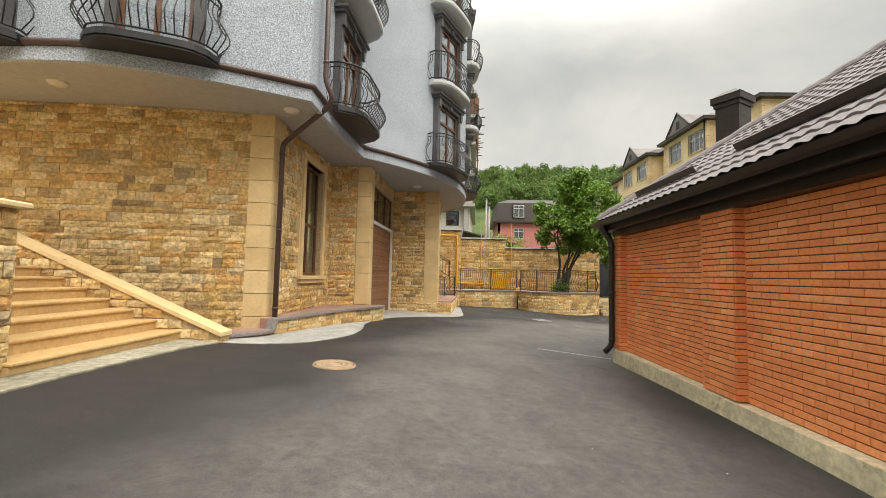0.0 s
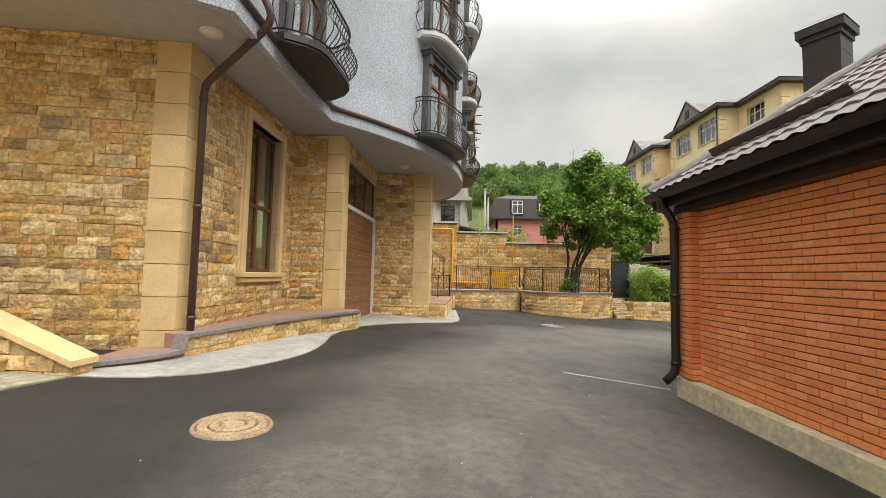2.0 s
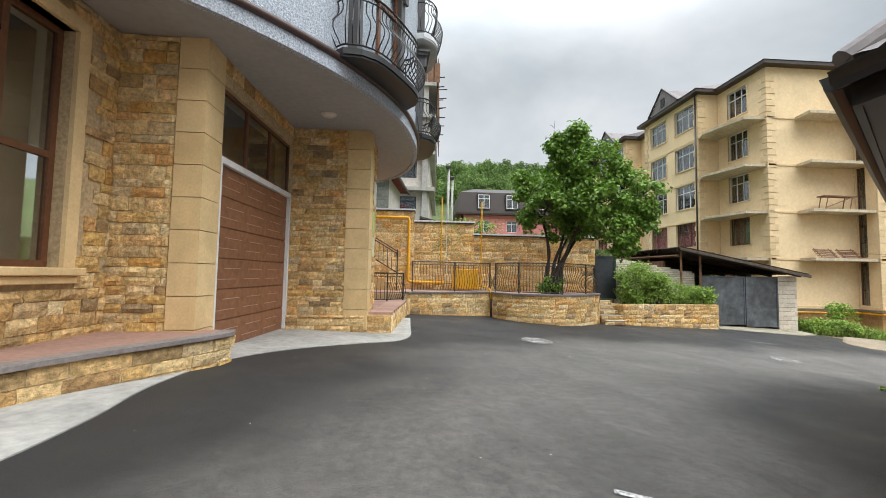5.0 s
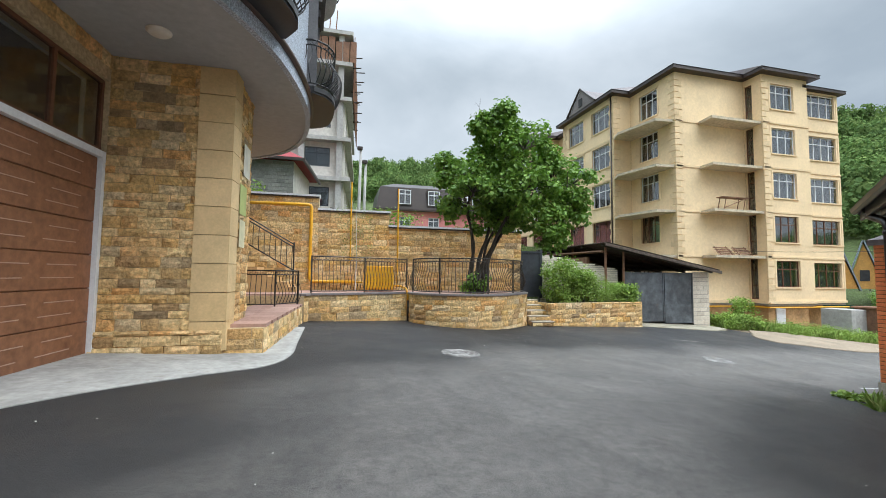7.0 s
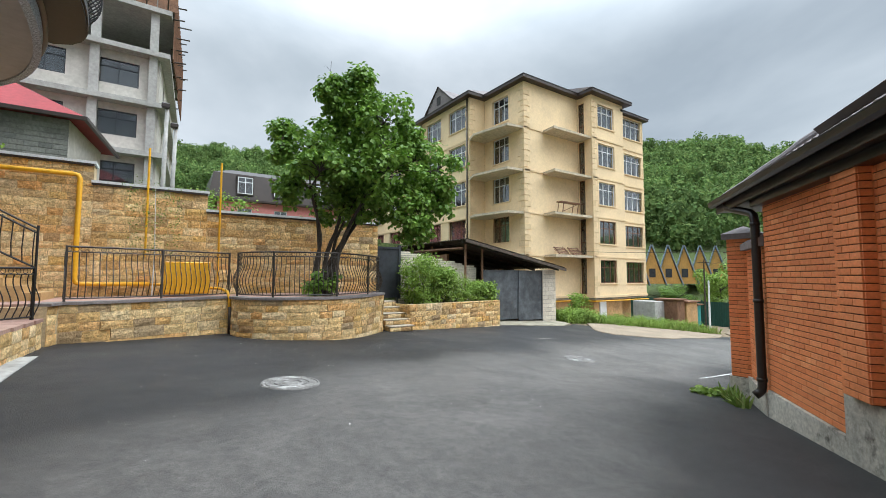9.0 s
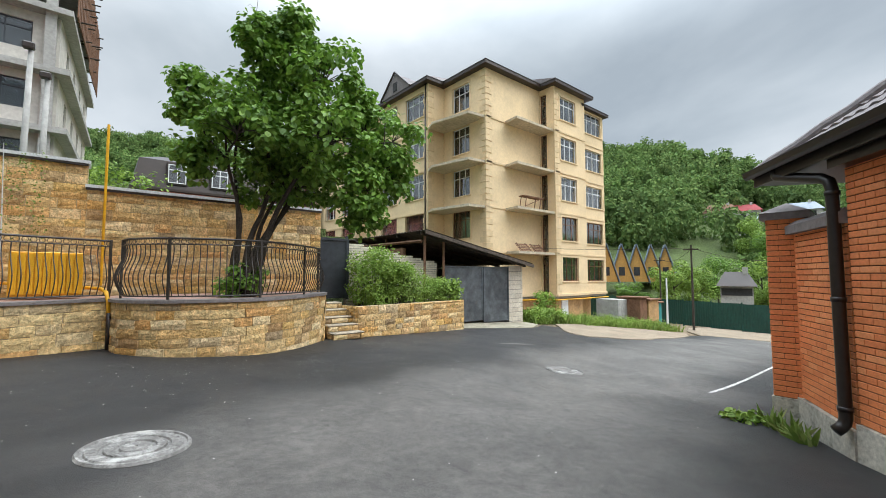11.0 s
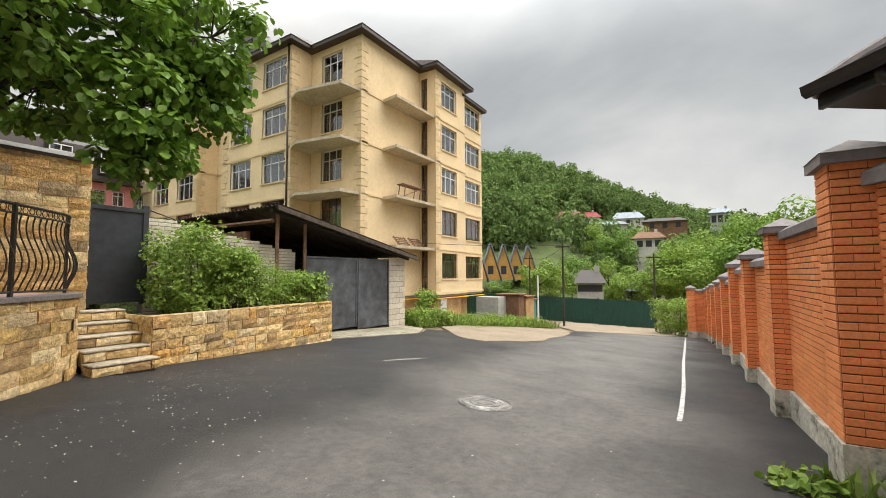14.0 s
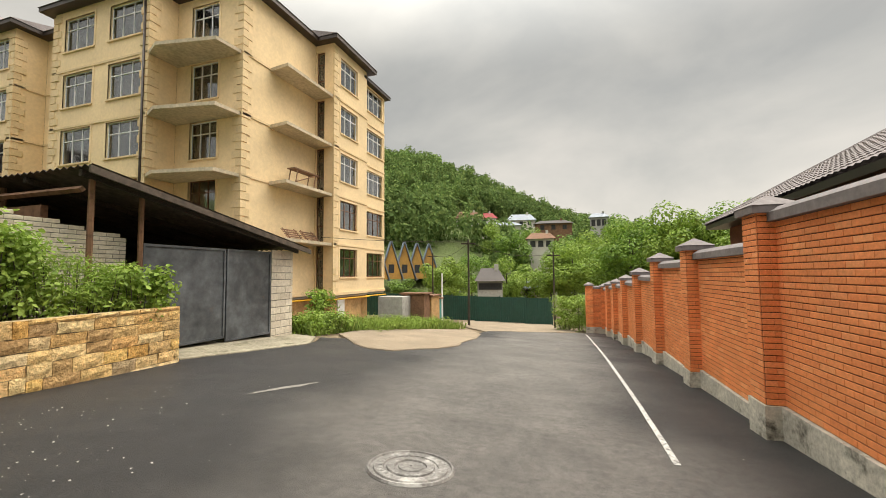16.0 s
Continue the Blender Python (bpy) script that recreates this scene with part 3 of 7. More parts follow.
def drape(name, poly, lift, mat, cell=0.4, skirt=0.12, label="", category="", parent=None, kind="structure"):
    """A sheet over the ground within a plan outline, with a small edge all round."""
    poly = [tuple(p) for p in poly]
    xs, ys = [p[0] for p in poly], [p[1] for p in poly]
    nx, ny = int((max(xs) - min(xs)) / cell) + 3, int((max(ys) - min(ys)) / cell) + 3
    x0, y0 = min(xs) - cell, min(ys) - cell
    ins = [[inside(poly, x0 + i * cell, y0 + j * cell) for j in range(ny)] for i in range(nx)]
    bm = bmesh.new()
    vs = {}

    def vert(i, j):
        if (i, j) not in vs:
            x, y = x0 + i * cell, y0 + j * cell
            if not ins[i][j]:
                x, y = nearest(poly, x, y)
            vs[i, j] = bm.verts.new((x, y, land(x, y) + lift))
        return vs[i, j]

    for i in range(nx - 1):
        for j in range(ny - 1):
            if ins[i][j] or ins[i + 1][j] or ins[i][j + 1] or ins[i + 1][j + 1]:
                bm.faces.new((vert(i, j), vert(i + 1, j), vert(i + 1, j + 1), vert(i, j + 1)))
    bmesh.ops.dissolve_degenerate(bm, dist=0.001, edges=bm.edges)
    bmesh.ops.remove_doubles(bm, verts=bm.verts, dist=0.004)
    if skirt:
        edges = [ed for ed in bm.edges if ed.is_boundary]
        r = bmesh.ops.extrude_edge_only(bm, edges=edges)
        for v in r["geom"]:
            if isinstance(v, bmesh.types.BMVert):
                v.co.z -= skirt
    bmesh.ops.recalc_face_normals(bm, faces=bm.faces)
    ob = part(name, bm, mat, parent)
    for f in ob.data.polygons:
        f.use_smooth = abs(f.normal.z) > 0.5
    if parent is None:
        tagged(ob, label, category, "", kind)
    return ob


# ---- ground, road, concrete ----
def make_ground():
    def axis(near0, near1, step, far):
        a = list(np.arange(near0, near1 + 0.01, step))
        d, lo, hi = step, near0, near1
        while hi < far:
            d *= 1.35
            hi += d
            lo -= d
            a = [lo] + a + [hi]
        return a
    xs, ys = axis(-10, 54, 1.0, 1500), axis(-8, 40, 1.0, 1500)
    v = [(x, y, land(x, y) - 0.05) for x in xs for y in ys]
    n = len(ys)
    f = [(i * n + j, (i + 1) * n + j, (i + 1) * n + j + 1, i * n + j + 1) for i in range(len(xs) - 1) for j in range(n - 1)]
    return tagged(mesh_np("ground", v, f, M_EARTH, smooth=True), "bare brown earth and rough ground round the yard", "ground", "", "structure")


make_ground()
ROAD = [(-7.5, -7), (6, -7), (6, 7), (11, 12), (36.5, 12.6), (35.4, 16.3), (34.2, 17.2), (32, 19.3), (30.3, 21.6), (27, 21.3), (23.7, 21.0), (20.5, 22.2), (18.9, 22.8), (18.3, 24.0), (17.0, 23.3), (14.9, 23.9), (13.0, 24.6), (9, 25), (-4, 24), (-4.6, 12), (-5.4, 4)]
road = drape("road", ROAD, 0.0, M_ASPHALT, 0.4, 0.1, "dark worn asphalt of the yard and lane, pale dust where it is driven", "road")
TRACK = [Vector(p) for p in ((-0.6, -7), (0.2, 2), (1.0, 8), (2.6, 13), (5.6, 16.2), (11, 17.4), (20, 18.3), (34, 18.3))]
att = road.data.attributes.new("dust", "FLOAT", "POINT")
for i, vt in enumerate(road.data.vertices):
    p = vt.co.xy
    best = 99.0
    for q, r in zip(TRACK, TRACK[1:]):
        u = min(1, max(0, (p - q).dot(r - q) / (r - q).length_squared))
        best = min(best, (q.lerp(r, u) - p).length)
    wob = 0.9 * noise.noise(Vector((p.x * 0.45, p.y * 0.45, 1.0))) + 0.5 * noise.noise(Vector((p.x * 1.3, p.y * 1.3, 5.0)))
    att.data[i].value = min(1.0, max(0.02, 1.2 - (best / (2.2 + 0.9 * wob)) ** 2 * 0.8))
APRON = spline([(-4.3, 7.0), (-3.3, 7.25), (-2.65, 7.9), (-2.25, 9.1), (-2.25, 10.3), (-2.4, 11.4), (-2.25, 12.9), (-1.55, 14.1), (-0.6, 15.0), (0.1, 15.6), (0.36, 16.5), (0.34, 18.0), (0.3, 20.5)], 5) + [Vector((-2, 20.5)), Vector((-3.2, 17)), Vector((-4.4, 12)), Vector((-4.6, 8.6))]
drape("apron", APRON, 0.012, M_CONCRETE, 0.2, 0.05, "pale concrete apron along the foot of the stone house", "pavement")
drape("driveway", [(13.6, 23.9), (14.9, 23.6), (16.8, 23.3), (18.2, 24.1), (18.6, 25.6), (13.4, 25.6)], 0.02, M_DUSTY, 0.3, 0.08, "dusty concrete ramp before the shed gate", "pavement")
drape("gravel_patch", [(18.5, 23.2), (17.7, 22.5), (17.25, 21.9), (17.4, 21.2), (18.1, 20.95), (18.8, 20.5), (20.2, 20.2), (21.3, 20.45), (23.5, 20.5), (26.3, 21.0), (29.6, 22.3), (27.5, 24.4), (23, 25.0), (19.6, 24.2)], 0.02, M_GRAVEL, 0.4, 0.06, "patch of trodden yellowish gravel beside the lane", "ground")
drape("track", [(29.2, 21.4), (30.3, 21.5), (32.3, 19.0), (34.4, 16.9), (37, 17.2), (48, 19.5), (48, 27), (40, 26), (33, 23.5)], 0.01, M_GRAVEL, 0.8, 0.05, "pale stony track leading to the green gate", "road")


# ---- stone house with a curved overhang ----
SOFFIT = 4.85
UP_FRONT = [Vector(p) for p in [(-10.5, 7.4), (-9.2, 6.6)]] + spline([(-7.9, 6.33), (-7.3, 6.28), (-6.0, 6.33), (-4.92, 6.7), (-3.96, 7.15), (-2.84, 7.78)], 4)
UP_SIDE = [Vector((-2.84, 7.78)), Vector((-2.82, 9.7)), Vector((-2.66, 11.6))]
UP_BOW = spline([(-2.66, 11.6), (-1.78, 12.5), (-0.82, 13.76), (-0.02, 15.4), (0.33, 17.0), (0.4, 18.6), (0.1, 20.3), (-0.6, 21.6), (-1.8, 22.6)], 4)
UP_ALL = UP_FRONT[:-1] + UP_SIDE[:-1] + UP_BOW
house = thing("stone_house", (-5, 14, 0), "grey stucco house over a sandstone ground floor", "house")
outline = UP_ALL + [Vector((-4, 23)), Vector((-10.5, 23))]


def inset(pts, d):
    r = []
    k = len(pts)
    for i in range(k):
        a, b, c = pts[i - 1], pts[i], pts[(i + 1) % k]
        n1, n2 = (b - a).normalized(), (c - b).normalized()
        n = Vector((-n1.y - n2.y, n1.x + n2.x))
        n.normalize()
        r.append(b + n * d / max(0.5, n.dot(Vector((-n1.y, n1.x)))))
    return r


part("upper_wall", prism(bmesh.new(), inset(outline, 0.06), SOFFIT + 0.30, 17.5), M_STUCCO, house, "speckled blue-grey rough stucco")
part("soffit", prism(bmesh.new(), inset(outline, 0.02), SOFFIT, SOFFIT + 0.29), M_SOFFIT, house, "smooth grey plaster underside")
LINE_UP = Line(UP_ALL)
part("band", LINE_UP.solid(SOFFIT - 0.03, SOFFIT + 0.2, 0.1, 0.0), M_STUCCO, house, "grey stucco edge band")
bm = bmesh.new()
tube(bm, [(*(LINE_UP.set_out(s, 0, 0.015).translation.xy), SOFFIT + 0.26) for s in np.arange(0, LINE_UP.length, 0.25)], 0.062, 8)
part("drip_pipe", bm, M_PIPE, house, "brown painted pipe running round the band", True)

LOW = {"front": [(-11, 7.9), (-9.4, 7.95), (-7.1, 8.12), (-5.5, 8.35), (-3.95, 8.62)], "side": [(-3.95, 8.62), (-3.9, 12.7)], "jamb": [(-3.9, 12.7), (-2.72, 12.75)], "gate": [(-2.70, 12.75), (-2.52, 16.5)], "wing": [(-2.52, 16.5), (-0.72, 16.5)], "porch": [(-0.72, 16.5), (-0.70, 18.0), (-3.4, 18.6), (-3.6, 22.6)]}
WIN = (1.87, 3.32, 1.43, 4.42)      # along the side wall, and height
GATE = (0.52, 3.74, -0.3, 4.42)    # along the gate wall, and height


def skip_of(opening, pad=0.0):
    a, b, c, d = opening
    return lambda s, e, z, h: e > a - pad and s < b + pad and h > c - pad and z < d + pad


rng = random.Random(5)
for k, (name, pts) in enumerate(LOW.items()):
    ln = Line(pts)
    cuts = {"side": WIN, "gate": GATE}.get(name)
    if cuts:
        wall = part("ground_floor_wall", pierced(ln, -0.4, SOFFIT, [cuts]), M_MORTAR, house, "coursed sandstone wall with rough faces")
    else:
        wall = part("ground_floor_wall", ln.solid(-0.4, SOFFIT, 0.35), M_MORTAR, house, "coursed sandstone wall with rough faces")
    q0, q1 = {"front": (0.0, 0.42), "side": (0.42, 0.0), "jamb": (0.0, 0.36), "gate": (0.5, 0.0), "wing": (0.0, 0.5), "porch": (0.4, 0.0)}[name]
    its = (corner_courses(pts, -0.1, SOFFIT, (0.11, 0.21), (0.18, 0.5), 11 + k, 0.009, 0.05) if name == "porch" else []) + courses(ln if name != "porch" else Line(pts[:2]), -0.1, SOFFIT if name != "porch" else 0.0, (0.11, 0.21), (0.18, 0.5), 11 + k, 0.009, 0.05, skip=skip_of(cuts, 0.17) if cuts else None, s0=q0, s1=(ln.length if name != "porch" else 1.4) - q1, floor=lambda x, y: land(x, y))
    lay("stone", its, STONES, M_STONE, wall, 140 if name != "gate" else 20, key=lambda it: abs(it[0].translation.z - 2.0))


def quoin(parent, x, y, ax, ay, bx, by, z0, z1, h=0.46):
    """Dressed blocks round a corner: two arms along (ax, ay) and (bx, by) from the corner."""
    n = round((z1 - z0) / h)
    hh = (z1 - z0) / n
    c, a, b = Vector((x, y)), Vector((ax, ay)), Vector((bx, by))
    an, bn = a.normalized(), b.normalized()
    out = -(an + bn) * 0.05
    for i in range(n):
        bm = bmesh.new()
        th = 0.12
        pts = [c + out, c + out + an * (a.length + 0.05), c + an * (a.length) + bn * th, c + an * th + bn * th, c + bn * b.length + an * th, c + out + bn * (b.length + 0.05)]
        if (pts[1] - pts[0]).cross(pts[2] - pts[1]) < 0:
            pts = pts[::-1]
        prism(bm, pts, z0 + i * hh + 0.006, z0 + (i + 1) * hh - 0.006)
        part("quoin", bm, M_QUOIN, parent)


quoin(house, -3.95, 8.62, -0.42, -0.05, 0, 0.42, 0.1, SOFFIT)
quoin(house, -2.70, 12.75, -0.36, 0, 0, 0.5, 0.1, SOFFIT)
quoin(house, -0.72, 16.5, -0.5, 0, 0.02, 0.4, 0.1, SOFFIT)

# window in the side wall
side = Line(LOW["side"])


def window(parent, line, a, b, z0, z1, cols, rows, frame_mat, depth=0.12, bar=0.06, label="", surround=None, sur_w=0.16, name="window"):
    """A window in an opening: frame bars, one pane per field, a dark panel painted as the unlit room behind, and its
    surround.
    """
    m = line.set_out((a + b) / 2, z0)
    w, h = b - a, z1 - z0
    xs = [-w / 2 + w * f for f in cols]
    zs = [h * f for f in rows]
    ends = [m @ Vector((q, depth, 0)) for q in (-w / 2, w / 2)]
    edge = lambda i, n, low: bar if (i == 0 if low else i == n) else bar / 2
    holes = [(w / 2 + xs[i] + edge(i, 0, True), w / 2 + xs[i + 1] - edge(i + 1, len(xs) - 1, False), z0 + zs[j] + edge(j, 0, True), z0 + zs[j + 1] - edge(j + 1, len(zs) - 1, False)) for i in range(len(xs) - 1) for j in range(len(zs) - 1)]
    bm = pierced(Line([ends[0].xy, ends[1].xy]), z0, z1, holes, 0.07)
    win = part(name, bm, frame_mat, parent, label)
    for x0, x1 in zip(xs, xs[1:]):
        for z0_, z1_ in zip(zs, zs[1:]):
            slab("pane", x0 + 0.01, x1 - 0.01, depth + 0.03, depth + 0.04, z0_ + 0.01, z1_ - 0.01, M_GLASS, win, m=m).visible_shadow = False
    # shade of the unlit room is put into this flat panel's colour
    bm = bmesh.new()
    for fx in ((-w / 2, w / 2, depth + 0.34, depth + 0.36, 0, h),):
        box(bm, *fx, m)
    part("dark_room", bm, M_ROOMSHADE, win)
    if surround:
        for k, (i1, out_) in enumerate(((sur_w, 0.06), (sur_w + 0.06, 0.02))):
            p_, q_ = [m @ Vector((x, -out_, 0)) for x in (-w / 2 - i1, w / 2 + i1)]
            grow_ = sur_w if k else 0.0
            bm = pierced(Line([p_.xy, q_.xy]), z0 - 0.001, z1 + i1, [(i1 - grow_, w + i1 + grow_, z0 - 0.002, z1 + grow_)], depth + out_)
            part("surround" if k == 0 else "moulding", bm, surround, win, "moulded limestone surround" if k == 0 else "")
        slab("sill", -w / 2 - sur_w - 0.08, w / 2 + sur_w + 0.08, -0.14, depth + 0.02, -0.1, -0.003, surround, win, "limestone sill", m, 0.01)
        slab("apron", -w / 2 - sur_w - 0.02, w / 2 + sur_w + 0.02, -0.09, depth, -0.2, -0.103, surround, win, "", m, 0.01)
    return win


window(house, side, *WIN[:2], *WIN[2:], (0, 0.5, 1), (0, 0.46, 1), M_WOODFRAME, 0.14, 0.08, "brown four-light window", M_QUOIN, 0.17)

# garage door and the lights over it
gl = Line(LOW["gate"])
mg = gl.set_out((GATE[0] + GATE[1]) / 2, 0)
hw = (GATE[1] - GATE[0]) / 2
door = slab("garage_door", -hw + 0.08, hw - 0.08, 0.1, 0.14, 0.1, 3.16, M_GATEWOOD, house, "closed brown wood-grain sectional garage door", m=mg)
for i in range(6):
    z = 0.1 + i * 0.51
    pan = slab("panel", -hw + 0.08, hw - 0.08, 0.07, 0.1, z + 0.006, z + 0.504, M_GATEWOOD, door, m=mg, bevel=0.008)
    bm = bmesh.new()
    for j in range(3):
        box(bm, -hw + 0.2 + j * 0.95, -hw + 0.85 + j * 0.95, 0.064, 0.072, z + 0.16, z + 0.172, mg)
        box(bm, -hw + 0.4 + j * 0.9, -hw + 1.0 + j * 0.9, 0.064, 0.072, z + 0.34, z + 0.352, mg)
    part("groove", bm, M_GROOVE, pan)
bm = bmesh.new()
for x0, x1, z0, z1 in ((-hw, -hw + 0.08, 0.1, 3.26), (hw - 0.08, hw, 0.1, 3.26), (-hw + 0.08, hw - 0.08, 3.16, 3.26)):
    box(bm, x0, x1, 0.0, 0.12, z0, z1, mg)
part("door_frame", bm, M_WHITE, house, "white painted garage door frame")
window(house, gl, GATE[0], GATE[1], 3.27, GATE[3], (0, 0.33, 0.66, 1), (0, 1), M_WOODFRAME, 0.08, 0.06, "row of dark lights over the garage door")
# lamps in the soffit
for x, y in ((-7.27, 7.14), (-3.43, 8.3), (-1.5, 15.5)):
    bm = bmesh.new()
    bmesh.ops.create_cone(bm, cap_ends=True, segments=20, radius1=0.13, radius2=0.16, depth=0.05, matrix=Matrix.Translation((x, y, SOFFIT - 0.026)))
    bmesh.ops.create_cone(bm, cap_ends=True, segments=20, radius1=0.165, radius2=0.165, depth=0.02, matrix=Matrix.Translation((x, y, SOFFIT - 0.011)))
    tagged(part("ceiling_lamp", bm, M_LAMP, None, "", True), "round frosted lamp, unlit, flush under the overhang", "lamp", "lamps under the overhang")

# ledge along the side wall
LEDGE = spline([(-4.15, 7.35), (-3.75, 7.9), (-3.55, 8.6), (-3.32, 9.6), (-3.0, 10.8), (-2.5, 11.9), (-2.2, 12.6), (-2.25, 12.95)], 10)
ledge = thing("ledge", (-3.6, 9.5, 0.1), "low curved sandstone ledge with pink paving on top", "ledge", "", "structure")
lz = lambda x, y: 0.36 if y < 8.3 else 0.56
low_end, high_end = [p for p in LEDGE if p.y < 8.3], [p for p in LEDGE if p.y >= 8.3]
for run, back, top_ in ((low_end, [(-3.75, 8.5), (-4.4, 8.4)], 0.36), (high_end, [(-2.7, 13.0), (-3.9, 12.7), (-3.95, 8.45)], 0.56)):
    part("core", prism(bmesh.new(), run + [Vector(p) for p in back], -0.3, top_ - 0.05), M_MORTAR, ledge)
    part("paving", prism(bmesh.new(), [p + Vector((-0.12, 0.03)) for p in run] + [Vector(p) for p in back], -0.1, top_ - 0.008), M_PAVER, ledge, "pinkish paving slabs")
ll = Line(LEDGE)
its = courses(ll, 0.02, 0.5, (0.13, 0.17), (0.3, 0.6), 77, 0.012, 0.03, floor=lambda x, y: land(x, y), skip=lambda s, e, z, h: h > 0.33 and s < 1.1)
lay("stone", its, STONES, M_STONE, ledge, 60)
part("coping", ll.solid(lambda x, y: lz(x, y) - 0.05, lz, 0.16, 0.07), M_COPING, ledge, "grey coping strip")

# porch at the end of the house
porch = thing("porch", (-0.3, 19, 0), "raised porch of sandstone with pink paving", "porch", "", "structure")
PORCH = [(-0.72, 16.55), (-0.12, 16.62), (0.12, 21.6)]
part("core", prism(bmesh.new(), PORCH + [(-2.6, 21.9), (-2.6, 16.8)], -0.4, 0.44), M_MORTAR, porch)
its = corner_courses(PORCH, -0.1, 0.44, (0.14, 0.2), (0.3, 0.6), 78, 0.012, 0.035, floor=lambda x, y: land(x, y))
lay("stone", its, STONES, M_STONE, porch, 60)
for i in range(2):
    for j in range(9):
        y = 16.7 + j * 0.56
        x1 = -0.08 + 0.24 * j / 9
        slab("paver", x1 - 0.62 * (i + 1) + 0.006, x1 - 0.62 * i - 0.006, y, y + 0.548, 0.44, 0.50, M_PAVER, porch)
its = courses(Line([(-2.66, 16.46), (-0.72, 16.46)]), -0.1, 0.44, (0.14, 0.2), (0.3, 0.6), 79, 0.012, 0.06, floor=lambda x, y: land(x, y))
lay("stone", its, STONES, M_STONE, porch, 20)

# steps up to the house door
steps = thing("stair", (-5.5, 5.5, 0.2), "sandstone steps rising between stone parapets", "stair", "", "structure")
for i in range(9):
    x = -4.66 - i * 0.42
    z = 0.48 + i * 0.172
    slab("tread", x - 0.48, x + 0.03, 4.3, 7.02, z - 0.045, z, M_STEP, steps, bevel=0.012)
    slab("riser", x - 0.44, x, 4.3, 7.02, z - 0.45 if i == 0 else z - 0.172, z - 0.047, M_STEP, steps)
slab("landing", -11, -8.3, 3.6, 8.2, 1.4, 1.86, M_STEP, steps)
PAR = Line([(-8.4, 7.05), (-3.95, 7.05)])
ptop = lambda x, y: 0.46 + max(0.0, (-4.0 - x)) * 0.417
par = part("parapet", PAR.solid(-0.2, lambda x, y: ptop(x, y) - 0.07, 0.24), M_MORTAR, steps, "stone parapet with a sloping cream coping")
bm = bmesh.new()
prism(bm, [(-8.4, 6.98), (-3.92, 6.98), (-3.92, 7.33), (-8.4, 7.33)], lambda x, y: ptop(x, y) - 0.068, ptop)
part("coping", bm, M_QUOIN, par, "cream sloping coping")
rake = Line([(-8.4, 7.04), (-3.96, 7.04)])
its = courses(rake, -0.1, 2.4, (0.13, 0.2), (0.22, 0.45), 80, 0.018, 0.045)
its = [it for it in its if it[0].translation.z + it[0].to_scale().z < ptop(it[0].translation.x + 0.1, 0) - 0.03]
lay("stone", its, STONES, M_STONE, par, 60)
its = courses(Line([(-3.96, 7.04), (-3.96, 7.3)]), 0.0, 0.36, (0.12, 0.16), (0.3, 0.4), 81, 0.012, 0.03)
lay("stone", its, STONES, M_STONE, par, 10)
nearp = part("parapet", box(bmesh.new(), -8.5, -4.78, 3.5, 4.38, -0.2, 2.12), M_MORTAR, steps)
its = courses(Line([(-4.78, 3.5), (-4.78, 4.38)]), 0, 2.12, (0.15, 0.24), (0.3, 0.4), 82, 0.018, 0.06) + courses(Line([(-4.78, 4.38), (-8.5, 4.38)]), 0, 2.12, (0.15, 0.24), (0.25, 0.5), 83, 0.018, 0.05) + courses(Line([(-8.5, 3.5), (-4.78, 3.5)]), 0, 2.12, (0.15, 0.24), (0.25, 0.5), 84, 0.018, 0.05)
lay("stone", its, STONES, M_STONE, nearp, 80)
slab("coping", -8.6, -4.68, 3.42, 4.46, 2.122, 2.2, M_QUOIN, nearp, bevel=0.02)
drape("edging", [(-4.62, 3.2), (-4.2, 3.3), (-4.18, 5.0), (-4.1, 6.4), (-3.95, 7.1), (-4.7, 7.1)], 0.02, M_DUSTY, 0.15, 0.06, "stained concrete strip at the foot of the steps", "pavement")


# ---- brick house: one wall along the yard, one at an angle, fence beyond ----
EAVE = 2.46
A, B = Vector((3.35, 8.5)), Vector((9.4, 13.3))
brick_house = thing("brick_house", (6, 6, 0), "low orange brick house under a brown tiled metal roof", "house")



def brick_wall(parent, line, z0, z1, seed, singles, name="wall", thick=0.3, plinth_top=None, label=""):
    """A brick wall: the joints are a recessed face, each brick stands 8 mm proud."""
    w = part(name, line.solid(z0, z1, thick), M_BRICKJOINT, parent, label)
    its = courses(line, z0 + 0.004, z1, (0.0745, 0.0745), (0.255, 0.255), seed, 0.011, 0.012, bond=True, units=1)
    lay("brick", its, BRICKS, M_BRICK, w, singles, key=lambda it: abs(it[0].translation.x - 5.5) + abs(it[0].translation.y - 8))
    return w


def out_line(p, q):
    """A line from p to q whose outer side is to the right of the way."""
    return Line([p, q])


WESTL = out_line((3.35, 8.5), (3.42, -6.0))
# outer side of WESTL is to the right of the way southwards: west
brick_wall(brick_house, WESTL, 0.13, EAVE + 0.1, 21, 260, label="orange facing brick wall")
DIAGL = out_line(B, A)
part("plinth", out_line((3.35, 8.5), (3.42, -6.0)).solid(-0.6, 0.13, 0.25, 0.17), M_PLINTH, brick_house, "stained rough concrete plinth")
# the angled wall: two heights of plinth
dlen = DIAGL.length
dmid = DIAGL.at(1.85)[0]
D1, D2 = out_line(B, dmid), out_line(dmid, A)
brick_wall(brick_house, D1, -0.33, EAVE + 0.1, 22, 260)
brick_wall(brick_house, D2, 0.13, EAVE + 0.1, 23, 200)
part("plinth", D1.solid(-1.4, -0.33, 0.25, 0.05), M_FOOT, brick_house, "stained rough concrete plinth")
